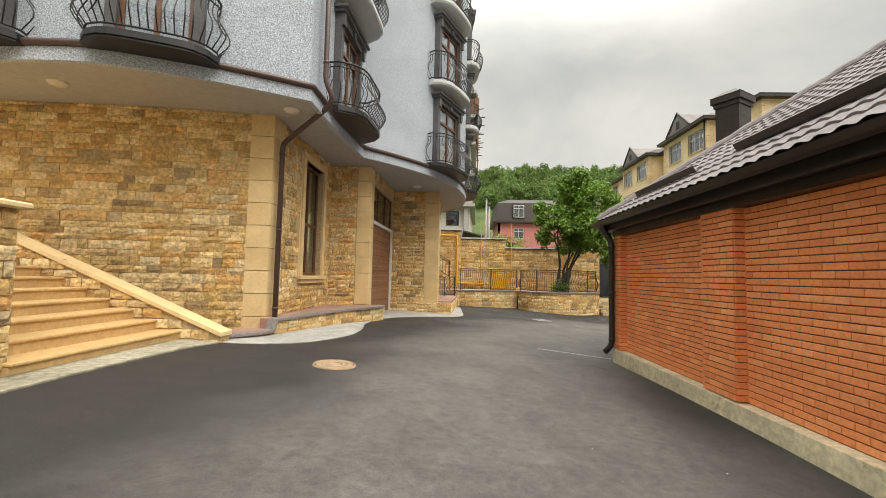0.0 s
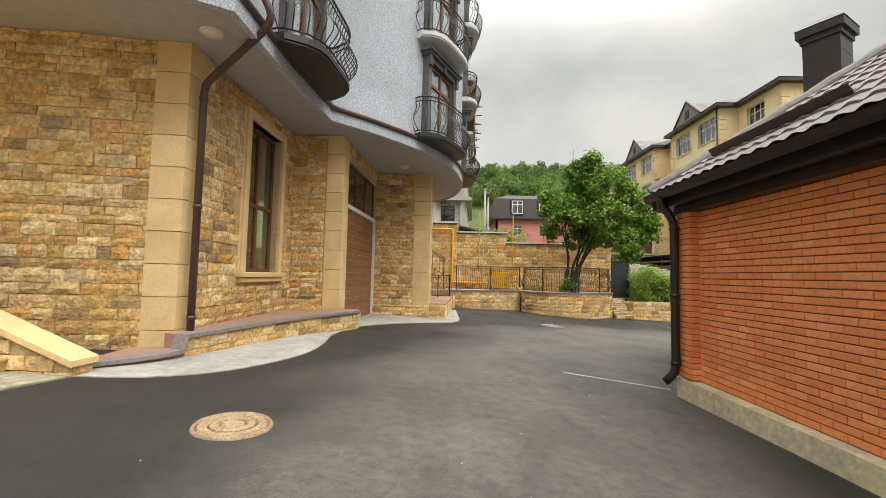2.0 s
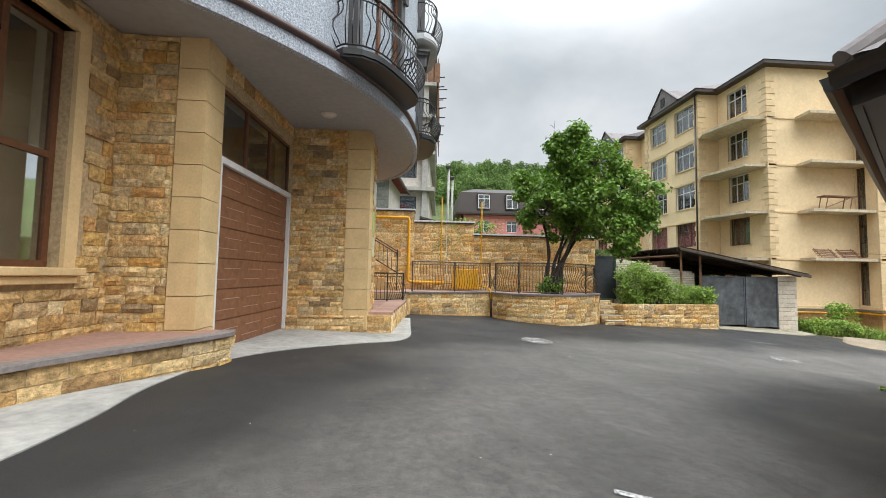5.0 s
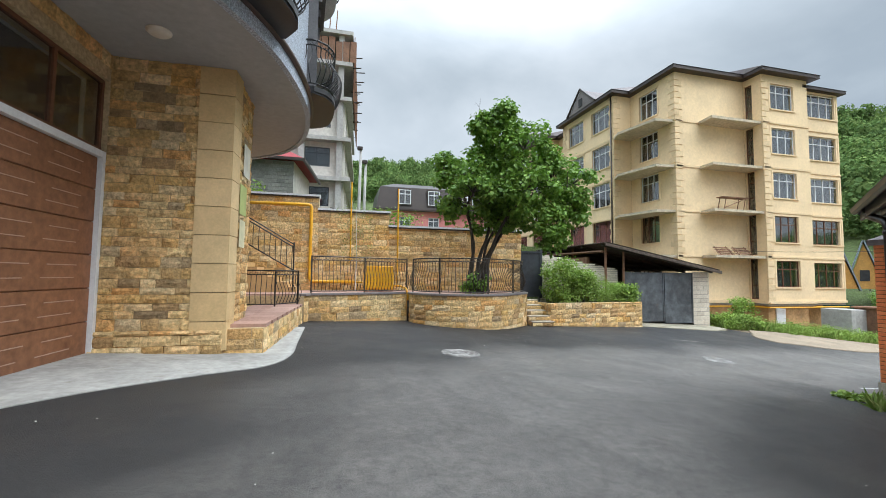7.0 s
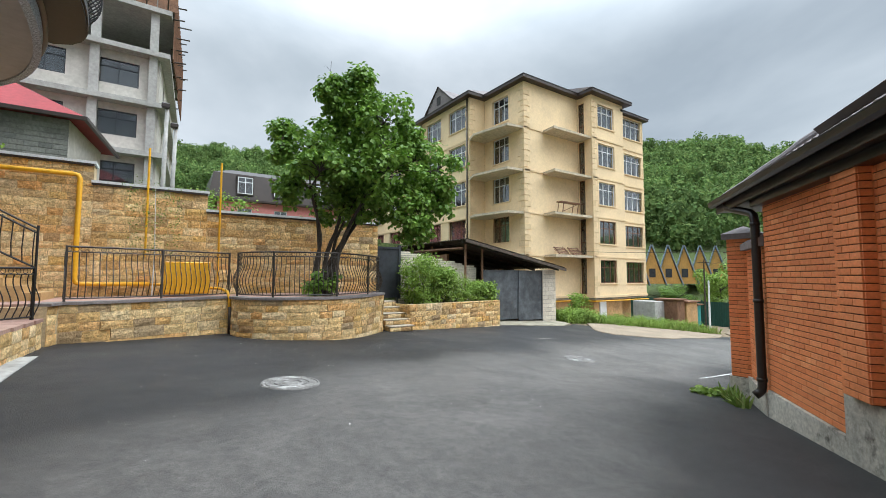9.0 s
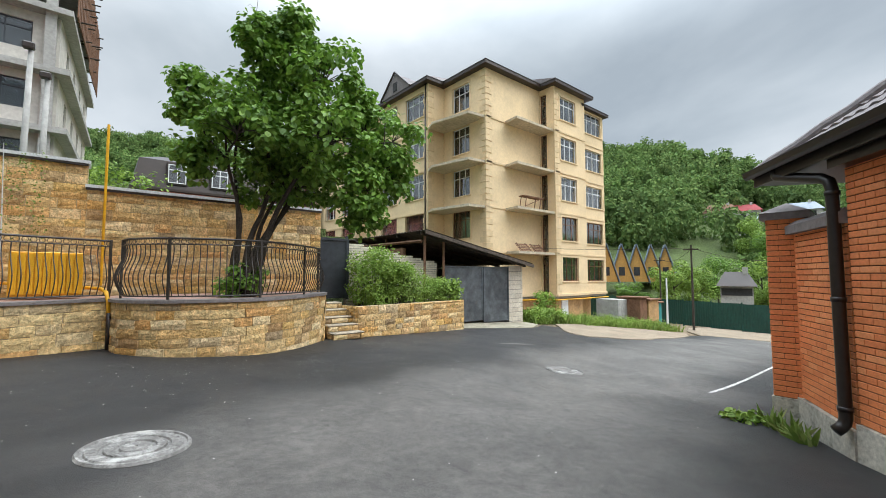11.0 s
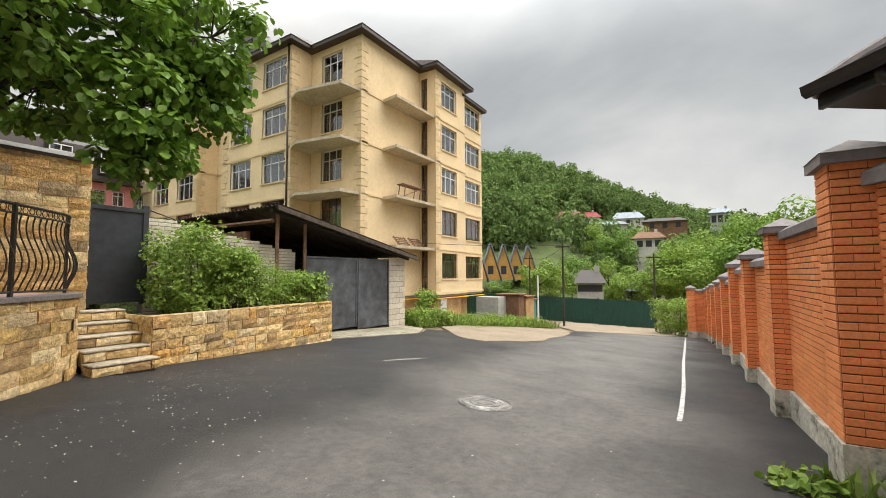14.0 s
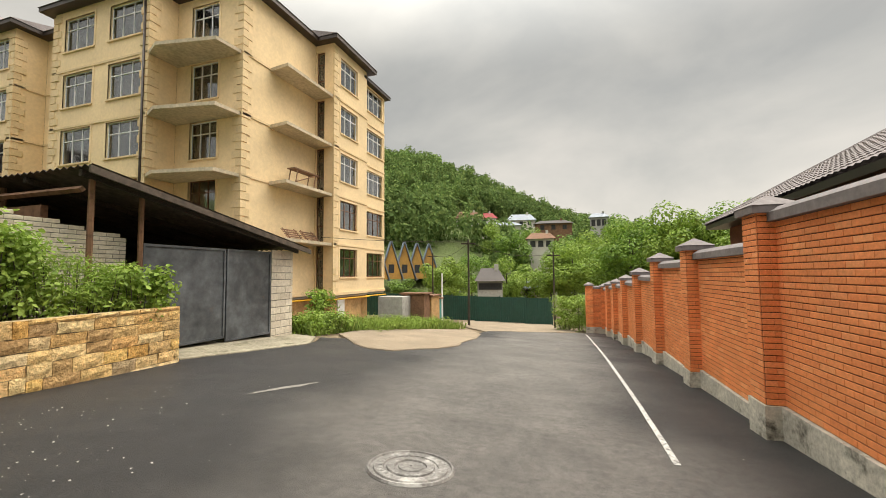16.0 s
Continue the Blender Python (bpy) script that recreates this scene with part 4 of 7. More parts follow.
part("plinth", D2.solid(-1.2, 0.13, 0.25, 0.05), M_FOOT, brick_house, "stained rough concrete plinth")


def pilaster(parent, line, a, b, z0, z1, proud, seed):
    """A brick pilaster on a wall."""
    m0, m1 = line.set_out(a, 0, 0), line.set_out(a, 0, proud)
    n0, n1 = line.set_out(b, 0, 0), line.set_out(b, 0, proud)
    p = [m0.translation.xy, m1.translation.xy, n1.translation.xy, n0.translation.xy]
    core = [m0.translation.xy, line.set_out(a + 0.01, 0, proud - 0.008).translation.xy, line.set_out(b - 0.01, 0, proud - 0.008).translation.xy, n0.translation.xy]
    pil = part("pilaster", prism(bmesh.new(), core[::-1], z0, z1), M_BRICKJOINT, parent, "orange brick pilaster")
    its = []
    for k, (q, r) in enumerate(((p[0], p[1]), (p[1], p[2]), (p[2], p[3]))):
        its += courses(Line([q, r]), z0 + 0.004, z1, (0.0745, 0.0745), (0.255, 0.255), seed + k, 0.011, 0.012, bond=True, units=1)
    lay("brick", its, BRICKS, M_BRICK, pil, 90)
    return pil


pilaster(brick_house, WESTL, 0.0, 0.29, 0.14, EAVE + 0.1, 0.13, 31)
pilaster(brick_house, WESTL, 2.95, 3.58, 0.14, EAVE + 0.1, 0.13, 32)
pilaster(brick_house, WESTL, 7.0, 7.63, 0.14, EAVE + 0.1, 0.13, 33)
pilaster(brick_house, DIAGL, 2.0, 2.42, 0.14, EAVE + 0.1, 0.12, 34)
pilaster(brick_house, DIAGL, 4.6, 5.1, 0.14, EAVE + 0.1, 0.12, 35)
pilaster(brick_house, DIAGL, dlen - 0.42, dlen, 0.14, EAVE + 0.1, 0.12, 36)
# back walls that close it
part("wall", Line([(3.42, -6.0), (12.0, -6.0), (13.2, 9.5), (9.4, 13.3)]).solid(-1.5, EAVE + 0.1, 0.3), M_BRICKJOINT, brick_house)


# ---- roof of the brick house ----
def tiled_slope(name, parent, origin, along, up, poly, mat, pitch_u=0.21, row=0.35, wave=0.026, lip=0.026):
    """A slope of pressed metal tiles: waves along the eave, a lip at each row. poly: outline in (u, v)."""
    o, a, b = Vector(origin), Vector(along).normalized(), Vector(up).normalized()
    n = a.cross(b).normalized()
    if n.z < 0:
        n = -n
    us, vsx = [p[0] for p in poly], [p[1] for p in poly]
    u0, u1, v0, v1 = min(us), max(us), min(vsx), max(vsx)
    nu = int((u1 - u0) / (pitch_u / 6))
    rows = int((v1 - v0) / row) + 1
    vs, fs, idx = [], [], {}
    prof = []
    for i in range(nu + 1):
        ph = (i % 6) / 6
        prof.append(wave * (math.cos(2 * math.pi * ph) * 0.5 + 0.5) ** 0.8)
    lines = []
    for r in range(rows):
        lines += [(v0 + r * row, lip), (v0 + (r + 0.5) * row, lip * 0.5), (min(v0 + (r + 1) * row, v1 + row) - 0.004, 0.0)]

    def vert(i, j):
        if (i, j) not in idx:
            u, (v, h) = u0 + i * pitch_u / 6, lines[j]
            p = o + a * u + b * v + n * (prof[i] + h)
            idx[i, j] = len(vs)
            vs.append(p)
        return idx[i, j]

    for i in range(nu):
        for j in range(len(lines) - 1):
            u, v = u0 + (i + 0.5) * pitch_u / 6, (lines[j][0] + lines[j + 1][0]) / 2
            if inside(poly, u, v):
                fs.append((vert(i, j), vert(i + 1, j), vert(i + 1, j + 1), vert(i, j + 1)))
    return mesh_np(name, vs, fs, mat, parent, smooth=False)


def slope_poly(p0, p1, pts):
    """Origin, ways and the outline of a roof plane through an eave p0-p1 and further points."""
    o = Vector(p0)
    a = (Vector(p1) - o).normalized()
    q = Vector(pts[0]) - o
    b = (q - a * q.dot(a)).normalized()
    return o, a, b, [((Vector(p) - o).dot(a), (Vector(p) - o).dot(b)) for p in [p0, p1] + list(pts)]


ZR = 2.70
A1, B1, S1, E1 = Vector((3.0, 8.82, ZR)), Vector((10.40, 14.38, ZR - 0.12)), Vector((3.06, -7, ZR)), Vector((14.4, 9.6, ZR))
RIDGE = 6.35
P1, P2 = Vector((8.46, 6.85, RIDGE)), Vector((9.72, 7.80, RIDGE))
for p0, p1, pts in ((S1, A1, [P1, (8.46, -7, RIDGE)]), (A1, B1, [P2, P1]), (B1, E1, [P2])):
    o, a, b, poly = slope_poly(p0, p1, pts)
    tiled_slope("roof_slope", brick_house, o, a, b, poly, M_ROOF)
part("roof_slope", prism(bmesh.new(), [(9.72, 7.80), (8.46, 6.85), (8.46, -7), (14.4, -7), (14.4, 9.6)], lambda x, y: ZR - 0.1, lambda x, y: ZR + (RIDGE - ZR) * (1 if x < 10 else 0)), M_ROOF, brick_house)
for p, q in ((A1, P1), (B1, P2), (P1, P2)):
    bm = bmesh.new()
    tube(bm, [p.lerp(q, i / 24) + Vector((0, 0, 0.045 + 0.02 * (i % 2))) for i in range(25)], 0.075, 10)
    part("ridge_cap", bm, M_ROOF, brick_house)
# eaves: dark boards under the tiles, gutters
part("eave_board", prism(bmesh.new(), [(3.02, 8.8), (3.08, -7), (3.6, -7), (3.6, 8.4), (9.45, 13.0), (10.6, 11.5), (14.0, 9.5), (10.38, 14.34)][::-1], ZR - 0.22, ZR - 0.14), M_GUTTER, brick_house, "dark boarded underside of the eaves")
part("eave_board", Line([(3.02, 8.8), (3.08, -7)]).solid(ZR - 0.24, ZR + 0.0, 0.04), M_GUTTER, brick_house)
part("eave_board", Line([(10.38, 14.34), (3.02, 8.8)]).solid(ZR - 0.24, ZR + 0.0, 0.04), M_GUTTER, brick_house)
for line in (Line([A1.xy, S1.xy]), Line([B1.xy, A1.xy])):
    bm = bmesh.new()
    prof = [(0.0, 0.0), (0.0, -0.075), (0.03, -0.105), (0.075, -0.12), (0.115, -0.09), (0.125, -0.03), (0.135, -0.02)]
    ends = []
    for s in (0, line.length):
        ends.append([bm.verts.new(line.set_out(s, ZR - 0.01 + dz, dx - 0.02).translation) for dx, dz in prof])
    for i in range(len(prof) - 1):
        bm.faces.new((ends[0][i], ends[0][i + 1], ends[1][i + 1], ends[1][i]))
    for en in ends:
        bm.faces.new(en)
    part("gutter", bm, M_GUTTER, brick_house, "dark brown metal gutter")


def downpipe(parent, pts, r, mat, label):
    pts = [Vector(p) for p in pts]
    sm = [pts[0]]
    for a, b, c in zip(pts, pts[1:], pts[2:]):
        d = min(0.12, (b - a).length * 0.45, (c - b).length * 0.45)
        p, q = b + (a - b).normalized() * d, b + (c - b).normalized() * d
        sm += [p, p.lerp(b, 0.5).lerp(b.lerp(q, 0.5), 0.5), q]
    sm.append(pts[-1])
    pipe = part("downpipe", tube(bmesh.new(), sm, r, 12), mat, parent, label, True)
    for a, b in zip(pts, pts[1:]):
        if (b - a).length > 1.2 and abs((b - a).normalized().z) > 0.9:
            for f in (0.06, 0.5, 0.94):
                c = a.lerp(b, f)
                bm = bmesh.new()
                bmesh.ops.create_cone(bm, cap_ends=True, segments=12, radius1=r * 1.16, radius2=r * 1.16, depth=0.05, matrix=Matrix.Translation(c))
                part("clip", bm, mat, pipe, "", True)
    return pipe


downpipe(brick_house, [(2.96, 8.44, 2.62), (2.96, 8.44, 2.50), (3.13, 8.42, 2.28), (3.13, 8.42, 0.2), (3.0, 8.46, 0.06)], 0.056, M_GUTTER, "dark brown round downpipe")
downpipe(brick_house, [(10.0, 14.02, 2.62), (10.0, 14.02, 2.5), (9.42, 13.42, 2.28), (9.42, 13.42, -0.36), (9.36, 13.5, -0.44)], 0.06, M_GUTTER, "dark brown round downpipe")
# snow guards on the slopes
oW, aW, bW, _ = slope_poly(S1, A1, [P1])
for u0, u1, v in ((13.3, 15.3, 0.75), (9.6, 12.7, 1.0), (6.0, 9.2, 1.0), (2.0, 5.6, 1.0)):
    bm = bmesh.new()
    n = aW.cross(bW)
    n = n if n.z > 0 else -n
    mm = Matrix((aW, bW, n)).transposed().to_4x4()
    mm.translation = oW
    box(bm, u0, u1, v, v + 0.01, 0.04, 0.15, mm)
    box(bm, u0, u1, v, v + 0.1, 0.045, 0.055, mm)
    part("snow_guard", bm, M_BROWN, brick_house, "brown folded snow guard strip")
oD, aD, bD, _ = slope_poly(A1, B1, [P2])
for u0, u1, v in ((1.0, 3.6, 0.95), (4.2, 7.2, 0.95)):
    bm = bmesh.new()
    n = aD.cross(bD)
    n = n if n.z > 0 else -n
    mm = Matrix((aD, bD, n)).transposed().to_4x4()
    mm.translation = oD
    box(bm, u0, u1, v, v + 0.01, 0.04, 0.15, mm)
    box(bm, u0, u1, v, v + 0.1, 0.045, 0.055, mm)
    part("snow_guard", bm, M_BROWN, brick_house)
# chimney clad in brown sheet
chim = part("chimney", prism(bmesh.new(), [(5.98, 9.62), (6.23, 9.20), (6.68, 9.47), (6.43, 9.89)], 3.2, 5.55), M_BROWN, brick_house, "square chimney clad in brown sheet strips")
for i in range(5):
    c = Vector((6.33, 9.545))
    pts = [c + (Vector(p) - c) * 1.012 for p in [(5.98, 9.62), (6.23, 9.20), (6.68, 9.47), (6.43, 9.89)]]
    part("cladding_strip", prism(bmesh.new(), pts, 4.0 + i * 0.31, 4.29 + i * 0.31), M_BROWN, chim)
bm = bmesh.new()
c = Vector((6.33, 9.545))
base = [(5.98, 9.62), (6.23, 9.20), (6.68, 9.47), (6.43, 9.89)]
for k, (f, z0, z1) in enumerate(((1.12, 5.5, 5.6), (1.3, 5.6, 5.74))):
    prism(bm, [c + (Vector(p) - c) * f for p in base], z0, z1)
lo = [bm.verts.new((*(c + (Vector(p) - c) * 1.34), 5.745)) for p in base]
hi = [bm.verts.new((*(c + (Vector(p) - c) * 0.5), 5.9)) for p in base]
bm.faces.new(hi)
bm.faces.new(lo[::-1])
for i in range(4):
    bm.faces.new((lo[i], lo[(i + 1) % 4], hi[(i + 1) % 4], hi[i]))
bmesh.ops.recalc_face_normals(bm, faces=bm.faces)
part("cap", bm, M_BROWN, chim, "flared chimney cap")

# ---- brick fence along the lane ----
fence = thing("brick_fence", (20, 14.5, -1.2), "orange brick fence with capped piers on a concrete foot", "fence", "", "structure")
FX = [10.78, 13.85, 16.95, 20.0, 23.1, 26.2, 29.3, 32.4, 35.6]
FT = [2.02, 1.66, 1.36, 1.22, 0.86, 0.62, 0.42, 0.24, 0.05]
fy = lambda x: 14.06 + 0.047 * (x - 10.6)
FD = Vector((1, 0.047)).normalized()


def pier(x, y, d, top, foot, seed, singles=40):
    """A brick pier with a folded metal cap, its foot of concrete."""
    n = Vector((-d.y, d.x))
    c = Vector((x, y))
    sq = lambda h: [c - d * h - n * h, c + d * h - n * h, c + d * h + n * h, c - d * h + n * h]
    g = land(x, y)
    part("foot", prism(bmesh.new(), sq(0.235), g - 0.4, foot), M_FOOT, fence, "streaked concrete foot")
    p = part("pier", prism(bmesh.new(), sq(0.205), foot, top), M_BRICKJOINT, fence, "orange brick pier")
    s = sq(0.205)
    its = []
    for k in range(4):
        a, b = s[k], s[(k + 1) % 4]
        its += courses(Line([a, b]), foot + 0.004, top, (0.0745, 0.0745), (0.255, 0.255), seed + k, 0.011, 0.012, bond=True, units=1)
    lay("brick", its, BRICKS, M_BRICK, p, singles)
    bm = bmesh.new()
    prism(bm, sq(0.275), top - 0.02, top + 0.075)
    lo = [bm.verts.new((*q, top + 0.076)) for q in sq(0.285)]
    tip = bm.verts.new((x, y, top + 0.23))
    bm.faces.new(lo[::-1])
    for i in range(4):
        bm.faces.new((lo[i], lo[(i + 1) % 4], tip))
    part("cap", bm, M_ROOF, p, "brown folded metal pier cap")


def panel(a, b, top, foot, seed, singles):
    """A brick panel between piers, with a folded metal coping."""
    ln = Line([b, a])
    g = min(land(*a), land(*b))
    part("foot", ln.solid(g - 0.4, foot, 0.2, 0.06), M_FOOT, fence, "streaked concrete foot")
    w = part("panel", ln.solid(foot, top, 0.12), M_BRICKJOINT, fence, "orange brick panel")
    its = courses(ln, foot + 0.004, top, (0.0745, 0.0745), (0.255, 0.255), seed, 0.011, 0.012, bond=True, units=1)
    lay("brick", its, BRICKS, M_BRICK, w, singles, key=lambda it: it[0].translation.x)
    bm = bmesh.new()
    pr = [(0.10, -0.08), (0.10, 0.03), (0.0, 0.1), (-0.12, 0.1), (-0.22, 0.03), (-0.22, -0.08)]
    ends = [[bm.verts.new(ln.set_out(s, top + dz, dx).translation) for dx, dz in pr] for s in (0.0, ln.length)]
    for i in range(len(pr)):
        j = (i + 1) % len(pr)
        bm.faces.new((ends[0][i], ends[0][j], ends[1][j], ends[1][i]))
    bm.faces.new(ends[0])
    bm.faces.new(ends[1][::-1])
    bmesh.ops.recalc_face_normals(bm, faces=bm.faces)
    part("coping", bm, M_ROOF, w, "brown folded metal coping")


for i, (x, t) in enumerate(zip(FX, FT)):
    g = land(x, fy(x) + 0.3)
    f = g + (0.42 if i < 2 else 0.3)
    pier(x, fy(x), FD, t, f, 200 + i * 7, 120 if i < 2 else 20)
    if i:
        x0 = FX[i - 1]
        a, b = Vector((x0, fy(x0))) + FD * 0.2, Vector((x, fy(x))) - FD * 0.2
        gg = max(land(*a), land(*b))
        panel(a, b, FT[i] + (-0.12 if i > 1 else -0.05), gg + 0.18, 300 + i, 180 if i < 3 else 30)
# between the house corner and the first pier
dd = (Vector((10.78, fy(10.78))) - B).normalized()
panel(B + dd * 0.02, Vector((10.78, fy(10.78))) - dd * 0.2, 1.86, -0.42, 320, 120)
# the return at the far end
xe = FX[-1]
pier(xe - 0.05, 16.15, FD, 0.12, land(xe, 16.2) + 0.4, 400, 10)
a, b = Vector((xe - 0.03, fy(xe) + 0.2)), Vector((xe - 0.05, 15.95))
panel(a, b, 0.0, land(xe, 16) + 0.38, 401, 20)

# ---- planter, retaining wall, bed ----
PZ = 0.78
terr = thing("planter", (4, 23, 0), "sandstone planter and terrace with a rounded end", "planter", "", "structure")
PLAN_A = [(0.16, 21.75), (0.28, 22.15), (1.2, 22.35), (3.5, 23.3)]
PLAN_B = spline([(3.5, 23.3), (3.62, 22.5), (4.1, 21.85), (4.8, 21.5), (5.7, 21.38), (6.5, 21.75), (7.2, 22.35), (7.85, 23.05), (8.0, 23.6)], 5)
RET = 25.15
body = PLAN_A[:-1] + [tuple(p) for p in PLAN_B] + [(8.0, RET), (-2.6, RET), (-2.6, 21.75)]
part("core", prism(bmesh.new(), body, -0.8, PZ - 0.06), M_MORTAR, terr)
for k, pl in enumerate((PLAN_A, PLAN_B)):
    ln = Line(pl)
    its = courses(ln, -0.45, PZ - 0.06, (0.16, 0.24), (0.3, 0.62), 90 + k, 0.009, 0.04, floor=lambda x, y: land(x, y) - 0.02)
    lay("stone", its, STONES, M_STONE, terr, 130)
    part("coping", ln.solid(PZ - 0.058, PZ, 0.3, 0.07), M_COPING, terr, "thin brown-grey coping slab")
part("soil", prism(bmesh.new(), inset([Vector(p) for p in body], 0.25), PZ - 0.2, PZ - 0.012), M_PAVER, terr, "brown paved terrace floor")
retw = thing("retaining_wall", (3, RET, 0), "tall stepped sandstone retaining wall with pale coping", "wall", "", "structure")
for k, (x0, x1, top) in enumerate(((-6.0, 0.36, 4.28), (0.36, 3.03, 3.78), (3.03, 8.62, 3.24))):
    ln = Line([(x0, RET), (x1, RET)])
    w = part("wall_section", ln.solid(-0.5, top, 0.45), M_MORTAR, retw)
    its = courses(ln, PZ, top, (0.15, 0.26), (0.28, 0.6), 95 + k, 0.010, 0.04)
    lay("stone", its, STONES, M_STONE, w, 150, key=lambda it: abs(it[0].translation.x - 3))
    slab("coping", x0 - 0.04, x1 + (0.04 if k < 2 else 0.0), RET - 0.1, RET + 0.5, top, top + 0.07, M_TRIM, w, "pale coping with a dark drip edge")
    slab("drip", x0 - 0.03, x1, RET - 0.085, RET + 0.4, top - 0.05, top, M_BROWN, w)
# stone end of the wall beside the dark gate
its = courses(Line([(8.62, RET), (8.62, RET + 0.45)]), 0.4, 3.24, (0.15, 0.26), (0.28, 0.5), 99, 0.014, 0.04)
lay("stone", its, STONES, M_STONE, retw, 10)
gate = thing("metal_gate", (9.1, 25.3, 0.5), "closed plain dark sheet-metal gate", "gate")
slab("leaf", 8.66, 9.6, 25.25, 25.29, 0.5, 2.4, M_BLACKSHEET, gate)
bm = bmesh.new()
for bx in ((8.62, 8.7, 25.22, 25.3, 0.45, 2.44), (9.56, 9.66, 25.22, 25.3, 0.45, 2.52), (8.7, 9.56, 25.22, 25.3, 2.36, 2.44), (8.7, 9.56, 25.22, 25.3, 0.5, 0.56)):
    box(bm, *bx)
part("leaf_frame", bm, M_BLACKSHEET, gate)
# steps up to it
M_WORNSTEP = material("worn_step_top", [(0.34, 0.29, 0.22), (0.46, 0.40, 0.31), (0.52, 0.42, 0.28)], 0.9, (16, 0.25), (2.5, 0.25), (50, 0.5))
sts = thing("garden_steps", (8.4, 23.5, -0.4), "short flight of rough sandstone steps to the gate", "stair", "", "structure")
for i in range(5):
    z = -0.28 + i * 0.18
    y0 = 22.82 + i * 0.34
    slab("step", 8.02, 8.88, y0 + 0.05, 25.2, z - 0.6, z - 0.05, M_MORTAR, sts)
    its = courses(Line([(8.02, y0), (8.9, y0)]), z - 0.17, z - 0.04, (0.13, 0.13), (0.35, 0.5), 500 + i, 0.012, 0.05)
    its += courses(Line([(8.9, y0), (8.9, y0 + 0.34)]), z - 0.17, z - 0.04, (0.13, 0.13), (0.33, 0.34), 520 + i, 0.01, 0.05)
    lay("stone", its, STONES, M_STONE, sts, 8)
    slab("tread", 8.02, 8.915, y0 - 0.015, y0 + 0.4, z - 0.035, z, M_WORNSTEP, sts, bevel=0.012)
BED = [(8.92, 23.15), (11, 23.42), (13.44, 23.75), (13.5, 24.6)]
bed = thing("flower_bed", (11, 24, -0.6), "raised bed behind a low sandstone wall", "planter", "", "structure")
part("core", prism(bmesh.new(), BED + [(13.4, 25.3), (8.92, 25.2)], -1.4, 0.26), M_EARTH, bed)
ln = Line(BED)
its = corner_courses([(8.92, 25.1)] + BED, -0.95, 0.36, (0.14, 0.21), (0.25, 0.55), 98, 0.009, 0.045, floor=lambda x, y: land(x, y) - 0.04)
part("wall", ln.solid(-1.3, 0.35, 0.25), M_MORTAR, bed)
lay("stone", its, STONES, M_STONE, bed, 140)


# ---- wrought-iron railings ----
def belly(h, out, n=10):
    """The bow of a baluster: (out, up)."""
    pts = []
    for i in range(n + 1):
        t = i / n
        pts.append((out * max(0, math.sin(math.pi * min(1, t / 0.72))) ** 1.3 * (1 if t < 0.72 else 0) - 0.2 * out * math.sin(math.pi * max(0, (t - 0.72) / 0.28)), h * t))
    return pts


def railing(parent, line, z, h, mat, step=0.125, out=0.1, posts=(), name="baluster", thick=0.010, ring=True, rail_r=0.016):
    """Rails, a row of rings, posts and bowed balusters along a plan line."""
    n = max(2, round(line.length / 0.12))
    way = [line.at(line.length * i / n)[0] for i in range(n + 1)]
    for zz, r in ((z + 0.06, rail_r), (z + h - 0.11, rail_r * 0.8), (z + h, rail_r * 1.3)):
        part("rail", tube(bmesh.new(), [(*p, zz) for p in way], r, 6), mat, parent)
    k = max(2, round(line.length / step))
    prof = belly(h - 0.17, out)
    bm = bmesh.new()
    tube(bm, [(0, -o, 0.06 + u) for o, u in prof], thick, 5)
    me = bpy.data.meshes.new(name)
    bm.to_mesh(me)
    bm.free()
    me.materials.append(mat)
    inv = parent_world(parent).inverted()
    bm = bmesh.new()
    r0 = 0.045
    tube(bm, [(math.cos(a) * r0, 0, math.sin(a) * r0) for a in np.linspace(0, 2 * math.pi, 9)[:-1]], 0.006, 4, True)
    ringme = bpy.data.meshes.new("ring")
    bm.to_mesh(ringme)
    bm.free()
    ringme.materials.append(mat)
    for i in range(k + 1):
        m = line.set_out(line.length * i / k, z)
        ob = new(name, me)
        ob.parent, ob.matrix_basis = parent, inv @ m
        if ring and i < k:
            m2 = line.set_out(line.length * (i + 0.5) / k, z + h - 0.055)
            ob = new("ring", ringme)
            ob.parent, ob.matrix_basis = parent, inv @ m2
    for s in posts:
        m = line.set_out(s, z)
        part("post", box(bmesh.new(), -0.02, 0.02, -0.02, 0.02, 0.0, h + 0.02, m), mat, parent)


tr = thing("terrace_railing", (4, 22.3, PZ), "bowed bronzed wrought-iron railing on the planter edge", "railing")
LA = Line([(0.3, 22.28), (1.2, 22.47), (3.48, 23.4)])
railing(tr, LA, PZ, 1.14, M_IRONWORN, 0.112, 0.11, (0.02, 1.75, LA.length - 0.02))
LB = Line([p for p in inset([Vector(q) for q in PLAN_B] + [Vector((6, 26))], 0.12)[1:-2]])
railing(tr, LB, PZ, 1.14, M_IRONWORN, 0.112, 0.11, (0.02, 1.5, 3.1, 4.6, LB.length - 0.02))
pr = thing("porch_railing", (0, 19, 0.5), "black wrought-iron railing round the porch", "railing")
railing(pr, Line([(-2.4, 20.7), (-0.5, 20.7), (0.02, 21.5)]), 0.5, 0.95, M_IRON, 0.13, 0.1, (0.05, 1.9, 2.83))

lr = thing("stair_parapet_railing", (-6, 3.95, 2.2), "bowed black iron railing on the stair parapet", "railing")
railing(lr, Line([(-4.9, 3.95), (-8.4, 3.95)]), 2.2, 0.9, M_IRON, 0.12, 0.26, (0.05,))


